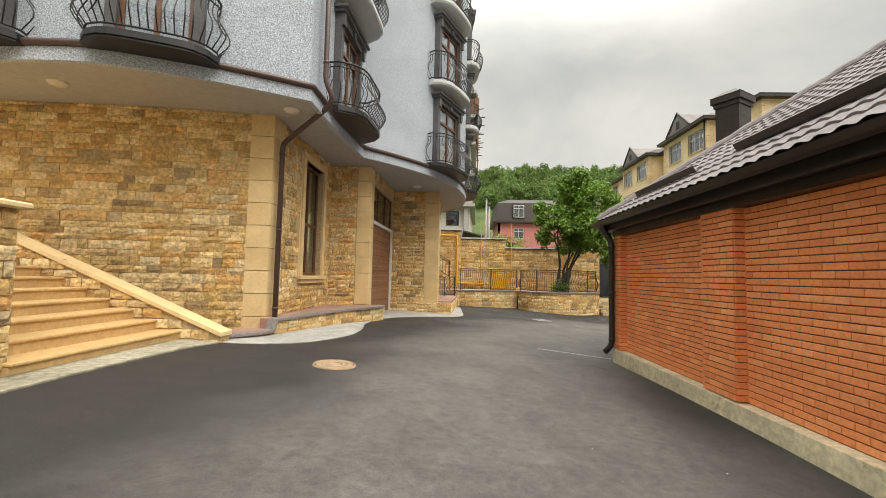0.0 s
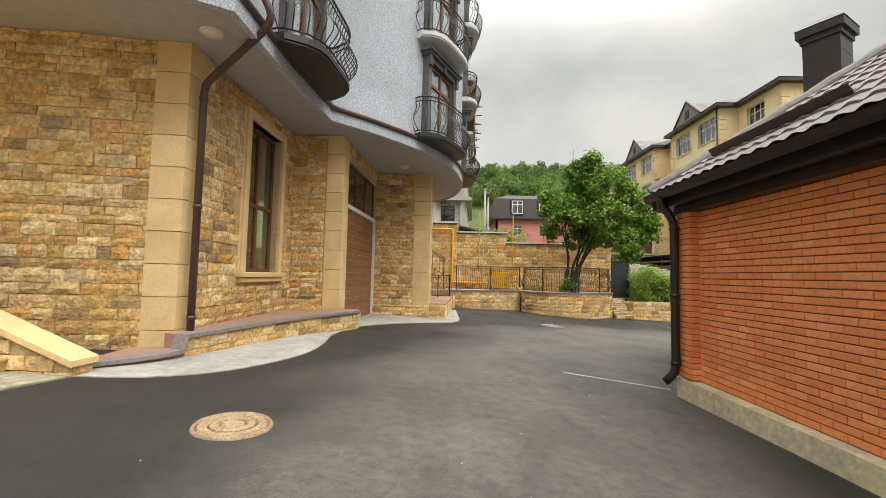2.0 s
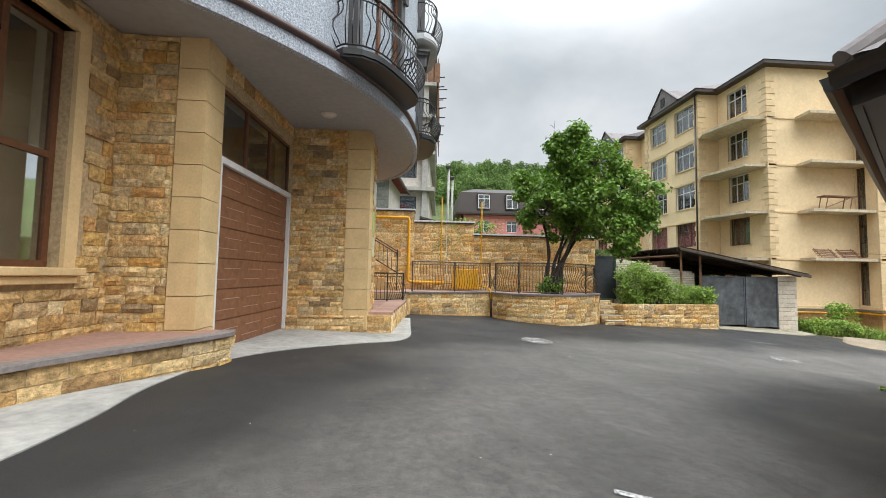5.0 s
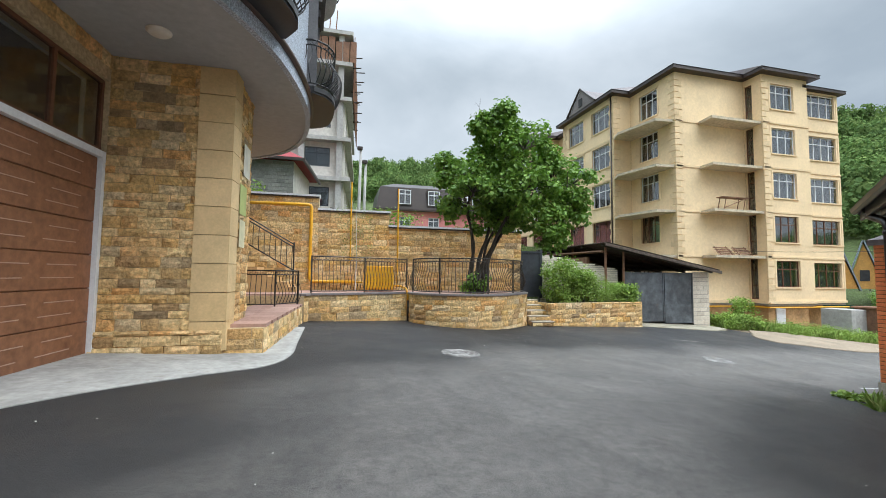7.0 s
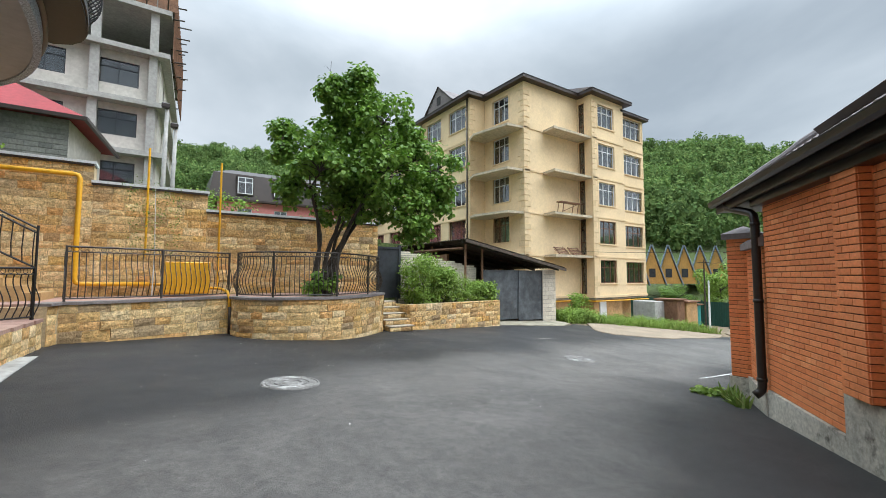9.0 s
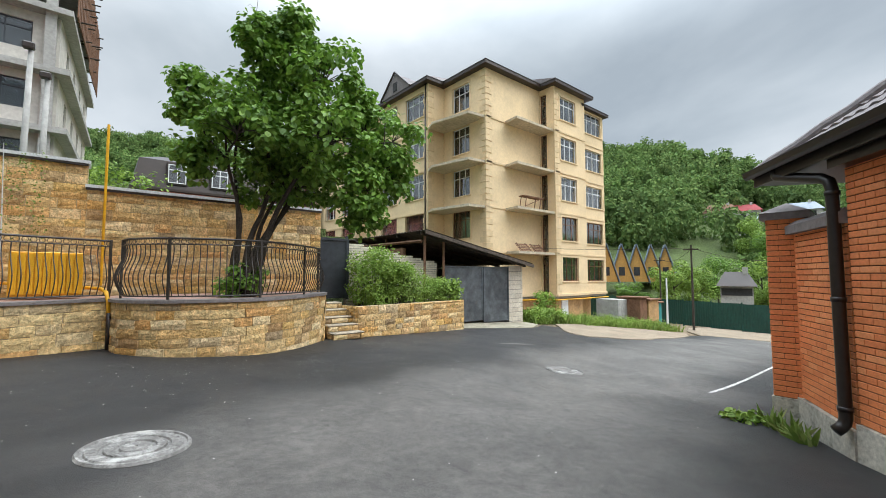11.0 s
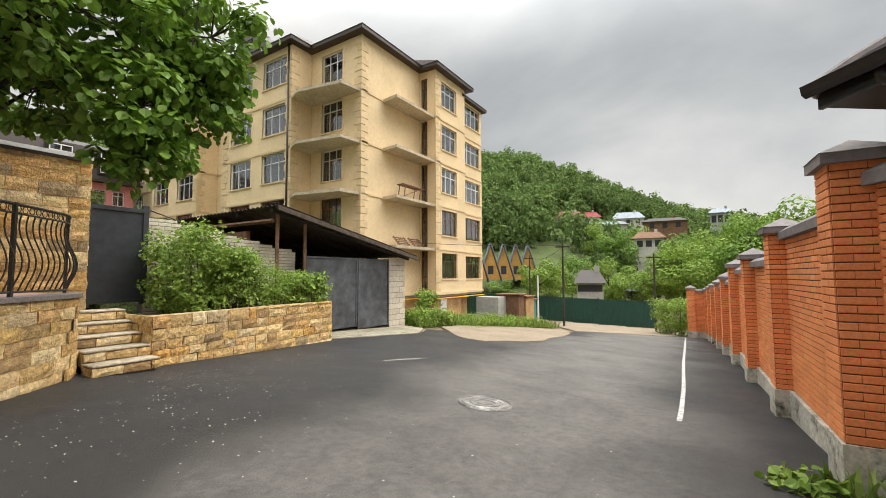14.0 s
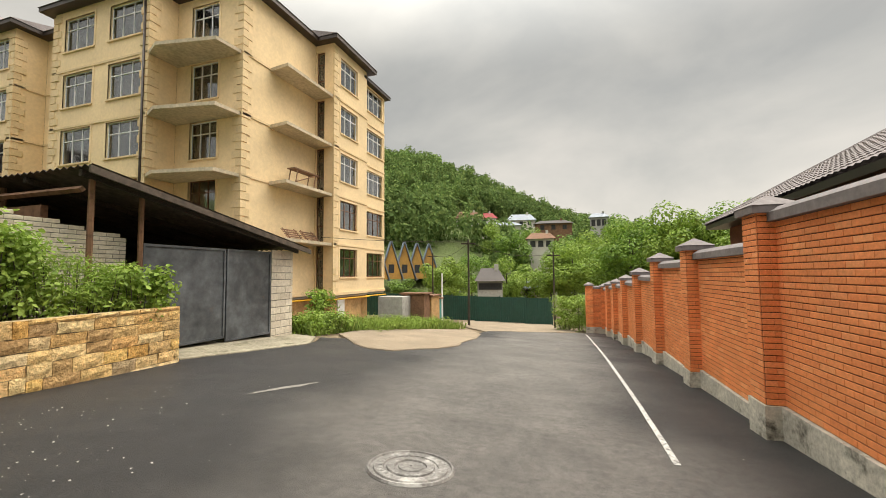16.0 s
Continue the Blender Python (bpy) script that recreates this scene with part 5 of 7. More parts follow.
# dark boards under the eaves against the brickwork
for ln in (WESTL, DIAGL):
    part("frieze_board", ln.solid(2.37, ZR - 0.225, 0.25, 0.17), M_GUTTER, brick_house, "dark brown board under the eave")


# ---- balconies and windows on the upper floors of the stone house ----
def balcony(a, b, z, out, dark=True, win=True):
    """A shallow balcony along the upper wall, from a to b: slab, bowed railing, tall window with a hood behind."""
    ln0 = Line([LINE_UP.at(a + (b - a) * i / 8)[0] for i in range(9)])
    pts = [LINE_UP.set_out(a + 0.02, 0, -0.1).translation.xy]
    for i in range(13):
        t = i / 12
        edge = out * min(1.0, (math.sin(math.pi * t) * 3.2) ** 0.5 if 0 < t < 1 else 0.0)
        edge = out * (1 - abs(2 * t - 1) ** 5 * 0.75)
        pts.append(LINE_UP.set_out(a + (b - a) * t, 0, edge).translation.xy)
    pts.append(LINE_UP.set_out(b - 0.02, 0, -0.1).translation.xy)
    bal = part("balcony", prism(bmesh.new(), pts, z - 0.16, z), M_IRON if dark else M_TRIM, house, "shallow bowed balcony with black iron railing")
    lip = Line(pts[1:-1])
    part("edge", lip.solid(z - 0.12, z - 0.02, 0.02, 0.025), M_IRON if dark else M_TRIM, bal)
    edge = Line([LINE_UP.set_out(a + 0.03, 0, -0.05).translation.xy] + [p for p in pts[1:-1]] + [LINE_UP.set_out(b - 0.03, 0, -0.05).translation.xy])
    railing(bal, edge, z, 0.98, M_IRON, 0.115, 0.17, (), thick=0.011)
    if not win:
        return
    ln = Line([LINE_UP.at(a + (b - a) * 0.16)[0], LINE_UP.at(a + (b - a) * 0.84)[0]])
    sag = max((LINE_UP.at((a + b) / 2)[0] - ln.at(ln.length / 2)[0]).length, 0.0)
    ln = Line([LINE_UP.set_out(a + (b - a) * 0.16, 0, 0.0).translation.xy, LINE_UP.set_out(a + (b - a) * 0.84, 0, 0.0).translation.xy])
    d = sag + 0.03
    ln = Line([ln.set_out(0, 0, d).translation.xy, ln.set_out(ln.length, 0, d).translation.xy])
    w = ln.length
    win_ = window(bal, ln, 0.1, w - 0.1, z + 0.02, z + 2.12, (0, 0.5, 1), (0, 0.74, 1), M_WOODFRAME, 0.02, 0.08, "brown balcony window", None)
    m = ln.set_out(w / 2, z)
    for x0, x1 in ((-w / 2 - 0.06, -w / 2 + 0.1), (w / 2 - 0.1, w / 2 + 0.06)):
        slab("jamb", x0, x1, -0.07, 0.14, 0.0, 2.16, M_HOOD, bal, m=m)
    bm = bmesh.new()
    box(bm, -w / 2 - 0.06, w / 2 + 0.06, -0.08, 0.14, 2.16, 2.30, m)
    box(bm, -w / 2 - 0.14, w / 2 + 0.14, -0.17, 0.14, 2.302, 2.38, m)
    box(bm, -w / 2 - 0.2, w / 2 + 0.2, -0.23, 0.14, 2.382, 2.44, m)
    for x in (-w / 2 - 0.02, 0, w / 2 + 0.02):
        box(bm, x - 0.07, x + 0.07, -0.14, -0.081, 2.0 if x else 2.12, 2.30, m)
    part("hood", bm, M_HOOD, bal, "moulded dark grey hood over the window")


def along(x, y):
    return min((k * 0.05 for k in range(int(LINE_UP.length / 0.05))), key=lambda s: (LINE_UP.at(s)[0] - Vector((x, y))).length)


for lvl, z in enumerate((5.22, 8.05, 10.9)):
    s = along(-2.83, 8.9)
    balcony(s, s + 2.25, z, 0.72, lvl == 0)
    s = along(-0.95, 13.55)
    balcony(s, s + 2.4, z + (0 if lvl else 0.02), 0.55, lvl == 0)
    s = along(0.36, 17.6)
    balcony(s, s + 2.2, z + (0.0 if lvl else 0.02), 0.5, lvl == 0)
for x, y in ((-6.0, 6.33), (-8.9, 6.5)):
    s = along(x, y)
    balcony(s, s + 1.9, 5.2, 0.5)
# rainwater pipe from the upper wall, across the soffit corner and down the quoin
downpipe(house, [(-2.74, 8.25, 12.0), (-2.74, 8.25, 5.45), (-2.60, 8.35, 5.12), (-2.72, 8.4, 4.95), (-3.78, 8.75, 4.28), (-3.78, 8.75, 0.52)], 0.055, M_PIPE, "brown painted metal downpipe")


# ---- plants ----
LEAF = np.array([(0, 0, 0), (0.36, 0.30, 0.06), (0.40, 0.62, 0.05), (0, 1.0, -0.08), (-0.40, 0.62, 0.05), (-0.36, 0.30, 0.06), (0, 0.5, -0.03)])
LEAF_F = [(0, 1, 2, 6), (6, 2, 3), (6, 3, 4), (0, 6, 4, 5)]
BLADE = np.array([(-0.05, 0, 0), (0.05, 0, 0), (0.035, 0.55, 0.05), (0.0, 1.0, 0.22), (-0.035, 0.55, 0.05)])
BLADE_F = [(0, 1, 2, 4), (4, 2, 3)]
NARROW = np.array([(0, 0, 0), (0.16, 0.35, 0.03), (0, 1.0, -0.06), (-0.16, 0.35, 0.03)])
NARROW_F = [(0, 1, 2, 3)]
CARD = np.array([(-0.5, -0.5, 0), (0.5, -0.4, 0.1), (0.45, 0.5, -0.1), (-0.4, 0.45, 0.12)])
CARD_F = [(0, 1, 2, 3)]


def scatter(pos, size, normal, rng, shape, faces, droop=0.5):
    """Leaves at places, each facing roughly its normal; returns vertices and faces."""
    n = len(pos)
    nor = normal + rng.normal(0, 0.45, (n, 3))
    nor /= np.linalg.norm(nor, axis=1)[:, None] + 1e-9
    tip = rng.normal(0, 1, (n, 3))
    tip[:, 2] -= droop * 2
    tip -= nor * np.sum(tip * nor, 1)[:, None]
    tip /= np.linalg.norm(tip, axis=1)[:, None] + 1e-9
    sidev = np.cross(tip, nor)
    v = pos[:, None, :] + size[:, None, None] * (shape[None, :, 0:1] * sidev[:, None, :] + shape[None, :, 1:2] * tip[:, None, :] + shape[None, :, 2:3] * nor[:, None, :])
    k = len(shape)
    fs = [tuple(i * k + q for q in f) for i in range(n) for f in faces]
    return v.reshape(-1, 3), fs


def ball(rng, n, hollow=0.0):
    d = rng.normal(0, 1, (n, 3))
    d /= np.linalg.norm(d, axis=1)[:, None]
    r = (hollow ** 3 + (1 - hollow ** 3) * rng.random(n)) ** (1 / 3)
    return d * r[:, None], d


def foliage(name, centres, radii, per, size, mat, parent, seed, shape=LEAF, faces=LEAF_F, droop=0.5, squash=0.8, label=""):
    rng = np.random.default_rng(seed)
    ps, ns, ss = [], [], []
    for c, r in zip(centres, radii):
        q, d = ball(rng, per)
        q[:, 2] *= squash
        ps.append(np.array(c) + q * r)
        ns.append(d * 0.6 + np.array((0, 0, 0.7)))
        ss.append(size * rng.uniform(0.65, 1.25, per))
    v, f = scatter(np.concatenate(ps), np.concatenate(ss), np.concatenate(ns), rng, shape, faces, droop)
    ob = mesh_np(name, v, f, mat, parent, label)
    ob["kind"] = "stuff"
    return ob


def big_tree():
    """Many stems from one foot; each leaf clump hangs on a twig of its own."""
    rng = random.Random(12)
    base = Vector((5.75, 22.5, PZ - 0.03))
    tree = thing("tree", base, "broad-leaved tree with many dark stems and a wide green crown", "tree")
    rt_, vw = Vector((0.97, -0.25, 0)), Vector((0.25, 0.97, 0))
    # lobes of the crown: sideways, deep, height, radius
    lobes = ((0.9, 0.1, 6.15, 1.15), (1.5, -0.6, 5.6, 1.15), (0.3, 0.5, 5.5, 1.0), (-0.45, -0.2, 4.75, 0.95), (1.2, 0.0, 4.4, 1.35), (1.6, -1.0, 4.1, 1.1), (2.7, 0.3, 4.8, 1.1), (1.4, 0.9, 3.7, 0.9),
             (-0.2, -0.9, 4.1, 0.8), (3.2, -0.5, 4.5, 0.85), (3.25, -0.2, 3.65, 0.75), (2.4, -0.7, 3.2, 0.75), (2.4, -0.9, 2.6, 0.42), (0.4, 0.2, 3.4, 0.75), (-1.25, -0.3, 4.75, 0.35), (-1.15, 0.1, 5.3, 0.3), (0.15, -0.2, 6.45, 0.6), (0.9, -0.3, 7.0, 0.4), (-0.9, -0.3, 3.75, 0.4), (2.4, 0.2, 5.6, 0.6))
    stems = []
    for sx, dy, z, r in lobes:
        tp = base + rt_ * sx + vw * dy
        tp.z = z
        if r >= 0.9:
            foot = base + Vector((rng.uniform(-0.35, 0.35), rng.uniform(-0.2, 0.2), 0))
            lean = foot.lerp(tp, 0.33) + Vector((rng.uniform(-0.25, 0.25), rng.uniform(-0.25, 0.25), 0.4))
            pts = [foot, foot.lerp(lean, 0.5) + Vector((rng.uniform(-0.12, 0.12), rng.uniform(-0.1, 0.1), 0.12)), lean, lean.lerp(tp, 0.5) + Vector((rng.uniform(-0.3, 0.3), rng.uniform(-0.3, 0.3), 0.1)), tp]
            girth = rng.uniform(0.06, 0.095)
        else:
            near = min((w for st in stems for w in st[4:10]), key=lambda w: (w - tp).length + 0.6 * abs(w.z - 2.2))
            pts = [near, near.lerp(tp, 0.35) + Vector((rng.uniform(-0.15, 0.15), rng.uniform(-0.15, 0.15), 0.15)), near.lerp(tp, 0.7) + Vector((0, 0, 0.15)), tp]
            girth = 0.035
        way = [Vector(p) for p in spline(pts, 3)]
        stems.append(way)
        part("stem" if r >= 0.9 else "branch", tube(bmesh.new(), way, girth, 7, r_end=0.012), M_BARK, tree, "", True)
    clumps = []
    for (sx, dy, z, r), way in zip(lobes, stems):
        c = way[-1]
        bm = bmesh.new()
        for _ in range(int(12 + 30 * r * r)):
            d = Vector((rng.gauss(0, 1), rng.gauss(0, 1), rng.gauss(0.1, 1))).normalized()
            p = c + d * r * rng.uniform(0.35, 1.0) ** 0.4 * (0.8 + 0.45 * noise.noise(d * 2.2 + c))
            if p.z < 2.1 or noise.noise(p * 1.15 + Vector((4, 0, 2))) < -0.34:
                continue
            q = min((w for w in way[len(way) // 2:]), key=lambda w: (w - p).length)
            tube(bm, [q, q.lerp(p, 0.55) + Vector((0, 0, 0.1)), p], 0.014, 4, r_end=0.004)
            clumps.append(p)
        if len(bm.verts):
            part("limb", bm, M_BARK, tree)
        else:
            bm.free()
    tip = base + rt_ * 0.1 + vw * 0.3
    bm = bmesh.new()
    tube(bm, [(tip.x, tip.y, 5.6), (tip.x - 0.06, tip.y, 6.7), (tip.x + 0.02, tip.y, 7.75)], 0.016, 4, r_end=0.005)
    for k in range(5):
        z = 6.7 + 0.19 * k
        tube(bm, [(tip.x - 0.03, tip.y, z), (tip.x + (0.18 if k % 2 else -0.15), tip.y, z + 0.12), (tip.x + (0.24 if k % 2 else -0.2), tip.y, z + 0.05)], 0.006, 4, r_end=0.003)
    part("bare_twig", bm, M_BARK, tree, "bare leafless top shoot")
    foliage("crown", clumps, [rng.uniform(0.2, 0.36) for _ in clumps], 44, 0.135, M_LEAF, tree, 3, droop=1.3, squash=0.8)
    sp = [base + Vector((rng.uniform(-0.5, 0.4), rng.uniform(-0.5, 0.1), rng.uniform(0.05, 0.65))) for _ in range(26)]
    foliage("shoot", sp, [0.17] * 26, 22, 0.1, M_LEAF, tree, 4)


big_tree()


def shrub(name, spots, r, per, size, seed, label, shape=LEAF, faces=LEAF_F, mat=None, stems=True):
    """A leafy shrub over a set of spots, with thin stems."""
    x = sum(p[0] for p in spots) / len(spots)
    y = sum(p[1] for p in spots) / len(spots)
    z = min(p[2] for p in spots)
    sh = thing(name, (x, y, z), label, "shrub")
    rng = random.Random(seed)
    foliage("leaves", spots, [r * rng.uniform(0.7, 1.3) for _ in spots], per, size, mat or M_BUSH, sh, seed, shape, faces, 0.2)
    if stems:
        bm = bmesh.new()
        for p in spots[::3]:
            tube(bm, [(x + (p[0] - x) * 0.8, y + (p[1] - y) * 0.8, z - 0.15), (p[0] * 0.9 + x * 0.1, p[1], (z + p[2]) / 2), p], 0.012, 4, r_end=0.004)
        part("stem", bm, M_BARK, sh)
    return sh


def heap(n, x0, x1, y0, y1, z0, top, seed):
    rng = random.Random(seed)
    r = []
    while len(r) < n:
        x, y = rng.uniform(x0, x1), rng.uniform(y0, y1)
        z = z0 + (top(x) - z0) * rng.random() ** 0.75
        r.append((x, y, z))
    return r


shrub("shrub", heap(210, 9.55, 11.5, 23.85, 25.1, 0.3, lambda x: 2.15 - 0.55 * abs(x - 10.15), 41), 0.26, 44, 0.075, 41, "dense green shrub leaning over the raised bed")
shrub("shrub", heap(150, 11.0, 12.7, 23.85, 24.9, 0.3, lambda x: 1.5 - 0.3 * (x - 11.2), 42), 0.22, 40, 0.08, 42, "low bright green shrub in the raised bed", NARROW, NARROW_F)
shrub("shrub", heap(70, 12.5, 13.4, 23.75, 24.7, 0.25, lambda x: 1.02, 43), 0.2, 34, 0.08, 43, "small leafy shrub spilling over the bed wall")
shrub("shrub", heap(60, 9.6, 12.6, 23.75, 24.2, 0.3, lambda x: 0.85, 44), 0.16, 30, 0.12, 44, "long-leaved green weeds along the bed wall", NARROW, NARROW_F, stems=False)
shrub("hedge", [(p[0], p[1], land(p[0], p[1]) + p[2]) for p in heap(130, 18.4, 21.3, 24.5, 25.6, 0.0, lambda x: 0.62, 45)], 0.2, 30, 0.085, 45, "low bushy green hedge by the shed gate")
shrub("shrub", [(p[0], p[1], land(p[0], p[1]) + p[2]) for p in heap(110, 36.2, 39.4, 15.4, 18.2, 0.0, lambda x: 2.2, 46)], 0.45, 110, 0.1, 46, "light green bush at the end of the brick fence")
shrub("weeds", [(p[0], p[1], land(p[0], p[1]) + p[2]) for p in heap(170, 21.6, 31.0, 23.9, 25.4, 0.0, lambda x: 0.55, 48)], 0.26, 30, 0.11, 48, "rank green weeds at the edge of the gravel", NARROW, NARROW_F, stems=False)
shrub("shrub", [(p[0], p[1], land(p[0], p[1]) + p[2]) for p in heap(50, 21.6, 22.6, 26.2, 27.0, 0.1, lambda x: 1.5, 47)], 0.22, 26, 0.1, 47, "young shrub under the yellow block")


def grass(name, poly, per_m2, h, seed, label, mat=None, lift=0.0):
    rng = np.random.default_rng(seed)
    xs, ys = [p[0] for p in poly], [p[1] for p in poly]
    n = int((max(xs) - min(xs)) * (max(ys) - min(ys)) * per_m2)
    pts = [(x, y) for x, y in zip(rng.uniform(min(xs), max(xs), n), rng.uniform(min(ys), max(ys), n)) if inside(poly, x, y)]
    pos = np.array([(x, y, land(x, y) + lift - 0.02) for x, y in pts])
    k = len(pos)
    nor = rng.normal(0, 1, (k, 3))
    nor[:, 2] *= 0.2
    v, f = scatter(pos, h * rng.uniform(0.4, 1.3, k), nor, rng, BLADE * np.array((2.2 if h < 0.3 else 1.4, 1, 1)), BLADE_F, droop=-1.6)
    return tagged(mesh_np(name, v, f, mat or M_GRASS), label, "grass", "", "stuff")


grass("grass", [(18.6, 24.5), (22, 24.6), (27, 24.2), (31.5, 23.2), (33, 25.5), (30, 28.5), (22, 29.5), (18.6, 28)], 130, 0.45, 61, "rough green grass and weeds below the yellow block")
grass("weeds", [(9.6, 13.62), (10.3, 14.15), (10.56, 14.3), (10.56, 14.42), (10.2, 14.28), (9.6, 13.78)], 500, 0.26, 62, "tuft of grass at the foot of the brick fence")
shrub("weed", [(10.4 + 0.04 * math.cos(k * 2.4) * k ** 0.5 * 1.6, 14.6 + 0.04 * math.sin(k * 2.4) * k ** 0.5 * 1.6, land(10.3, 14.6) + 0.06) for k in range(16)], 0.07, 8, 0.1, 63, "flat green weed growing at the asphalt edge", stems=False)
# slender birch sapling against the retaining wall
sap = thing("sapling", (1.75, 24.7, PZ), "thin young birch with sparse light leaves", "tree")
part("trunk", tube(bmesh.new(), [(1.75, 24.7, PZ), (1.77, 24.68, 2.0), (1.72, 24.7, 3.9)], 0.022, 6, r_end=0.006), M_TRIM, sap)
foliage("crown", [(1.75 + 0.5 * math.sin(k * 2.1), 24.65 + 0.25 * math.cos(k * 1.7), 2.0 + 0.08 * k) for k in range(24)], [0.3] * 24, 26, 0.045, M_GRASS, sap, 65)


# ---- yellow block of flats, unfinished ----
flats = thing("yellow_flats", (30, 40, -1.5), "five-storey yellow rendered block of flats with bare balconies", "apartment building")
LV = [-0.2, 2.98, 6.16, 9.38, 12.65]
TOP = 16.12


def facade(p0, p1, wins, z0=-0.35, name="wall", top=None):
    """A facade with windows (from, to, sill, head over each floor, floors) and string courses."""
    dv = (Vector(p1) - Vector(p0)).normalized() * 0.004
    ln = Line([Vector(p0) + dv, Vector(p1) - dv])
    ops = []
    for a, b, lo, hi, floors, cols in wins:
        for i in floors:
            ops.append((a, b, LV[i] + lo, LV[i] + hi, cols, i))
    w = part(name, pierced(ln, z0, top or TOP, [o[:4] for o in ops], 0.3), M_YELLOW, flats, "yellow rendered facade")
    for a, b, c, d, cols, i in ops:
        kx = tuple(j / cols for j in range(cols + 1))
        narrow = b - a < 0.95
        window(w, ln, a, b, c, d, (0, 1) if narrow else kx, (0, 0.34, 0.72, 1) if narrow else (0, 0.68, 1), M_WOODFRAME if narrow or i < 2 else M_WHITE, 0.12, 0.055, "", None)
        m = ln.set_out((a + b) / 2, c)
        if not narrow:
            slab("sill", -(b - a) / 2 - 0.08, (b - a) / 2 + 0.08, -0.08, 0.1, -0.09, -0.002, M_YELLOWQ, w, m=m)
            bm = bmesh.new()
            h = d - c
            for bx in ((-(b - a) / 2 - 0.14, -(b - a) / 2, 0, h), ((b - a) / 2, (b - a) / 2 + 0.14, 0, h), (-(b - a) / 2 - 0.14, (b - a) / 2 + 0.14, h, h + 0.14)):
                box(bm, bx[0], bx[1], -0.025, 0.05, bx[2], bx[3], m)
            part("surround", bm, M_YELLOW, w)
    for z in LV[1:]:
        part("string_course", ln.solid(z - 0.14, z - 0.02, 0.05, 0.06), M_YELLOWQ, w)
    part("cornice", ln.solid(z0 - 0.02, z0 + 0.16, 0.05, 0.1), M_YELLOWQ, w)
    return w


ALL, UPF = (0, 1, 2, 3, 4), (1, 2, 3, 4)
WX, RX, MY = 22.5, 24.1, 32.9
std = lambda a, b, f=ALL, c=3: (a, b, 1.05, 3.0, f, c)
facade((RX, 70), (RX, 56.3), [(6.0, 8.0, 1.05, 3.0, ALL, 3), (10.6, 12.4, 1.05, 3.0, ALL, 3)])
facade((RX, 56.3), (WX, 56.3), [])
facade((WX, 56.3), (WX, 48.8), [std(0.45, 2.95), std(4.4, 6.9)])
facade((WX, 48.8), (RX, 48.8), [])
facade((RX, 48.8), (RX, 45.1), [])
facade((RX, 45.1), (WX, 45.1), [])
facade((WX, 45.1), (WX, 37.5), [std(0.9, 3.35), std(4.6, 7.1)])
facade((WX, 37.5), (RX, 37.5), [])
facade((RX, 37.5), (RX, MY), [(1.05, 2.95, 1.0, 3.02, ALL, 3)])
facade((RX, MY), (30.3, MY), [])
facade((30.3, MY), (30.3, 31.5), [(0.08, 0.68, 0.1, 3.0, ALL, 1)])
facade((30.3, 31.5), (34.65, 31.5), [(0.78, 2.98, 0.98, 2.85, ALL, 3)])
facade((34.65, 31.5), (34.65, 31.9), [])
facade((34.65, 31.9), (38.3, 31.9), [(0.42, 3.5, 0.95, 2.78, ALL, 4)], top=15.6)
facade((38.3, 31.9), (38.3, 60), [(0.15, 1.1, 0.95, 2.78, ALL, 1)], top=15.6)
FOOT = [(RX, 70), (RX, 56.3), (WX, 56.3), (WX, 48.8), (RX, 48.8), (RX, 45.1), (WX, 45.1), (WX, 37.5), (RX, 37.5), (RX, MY), (30.3, MY), (30.3, 31.5), (34.65, 31.5), (34.65, 33.0), (38.3, 33.0), (38.3, 70)]
BAYV = [Vector(p) for p in ((34.66, 31.9), (38.3, 31.9), (38.3, 33.6), (34.66, 33.6))]
FOOTV = [Vector(p) for p in FOOT]
part("eave", prism(bmesh.new(), inset(BAYV, -0.4), 15.6, 15.82), M_BROWN, flats, "dark brown boxed eave of the lower bay")
bm = bmesh.new()
lo = [bm.verts.new((*p, 15.825)) for p in inset(BAYV, -0.44)]
hi = [bm.verts.new((x, 33.4, 16.75)) for x in (35.6, 37.2)]
bm.faces.new((lo[0], lo[1], hi[1], hi[0]))
bm.faces.new((lo[1], lo[2], hi[1]))
bm.faces.new((lo[3], lo[0], hi[0]))
bm.faces.new((lo[2], lo[3], hi[0], hi[1]))
bmesh.ops.recalc_face_normals(bm, faces=bm.faces)
part("roof", bm, M_ROOF, flats, "small hipped roof over the lower bay")
part("floor_slab", prism(bmesh.new(), inset(BAYV, 0.02), -0.52, -0.36), M_RAWCONC, flats)
part("basement", prism(bmesh.new(), inset(FOOTV, 0.3), -4.0, -0.34), M_OLDPLASTER, flats, "rough unrendered basement wall")
part("floor_slab", prism(bmesh.new(), inset(FOOTV, 0.02), -0.52, -0.36), M_RAWCONC, flats)
# inner floors share that dark colour, so the storeys' shade is painted in
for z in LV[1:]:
    part("inner_floor", prism(bmesh.new(), inset(FOOTV, 0.7), z - 0.25, z - 0.05), M_ROOMSHADE, flats)
part("eave", prism(bmesh.new(), inset(FOOTV, -0.55), TOP + 0.0, TOP + 0.24), M_BROWN, flats, "dark brown boxed eave")
bm = bmesh.new()
lo = [bm.verts.new((*p, TOP + 0.245)) for p in inset(FOOTV, -0.6)]
c = [(30.0, min(max(p[1], 39), 62)) for p in FOOT]
hi = [bm.verts.new((29.8 + 0.001 * i, q[1], TOP + 2.6)) for i, q in enumerate(c)]
for i in range(len(lo)):
    j = (i + 1) % len(lo)
    bm.faces.new((lo[i], lo[j], hi[j], hi[i]))
bmesh.ops.recalc_face_normals(bm, faces=bm.faces)
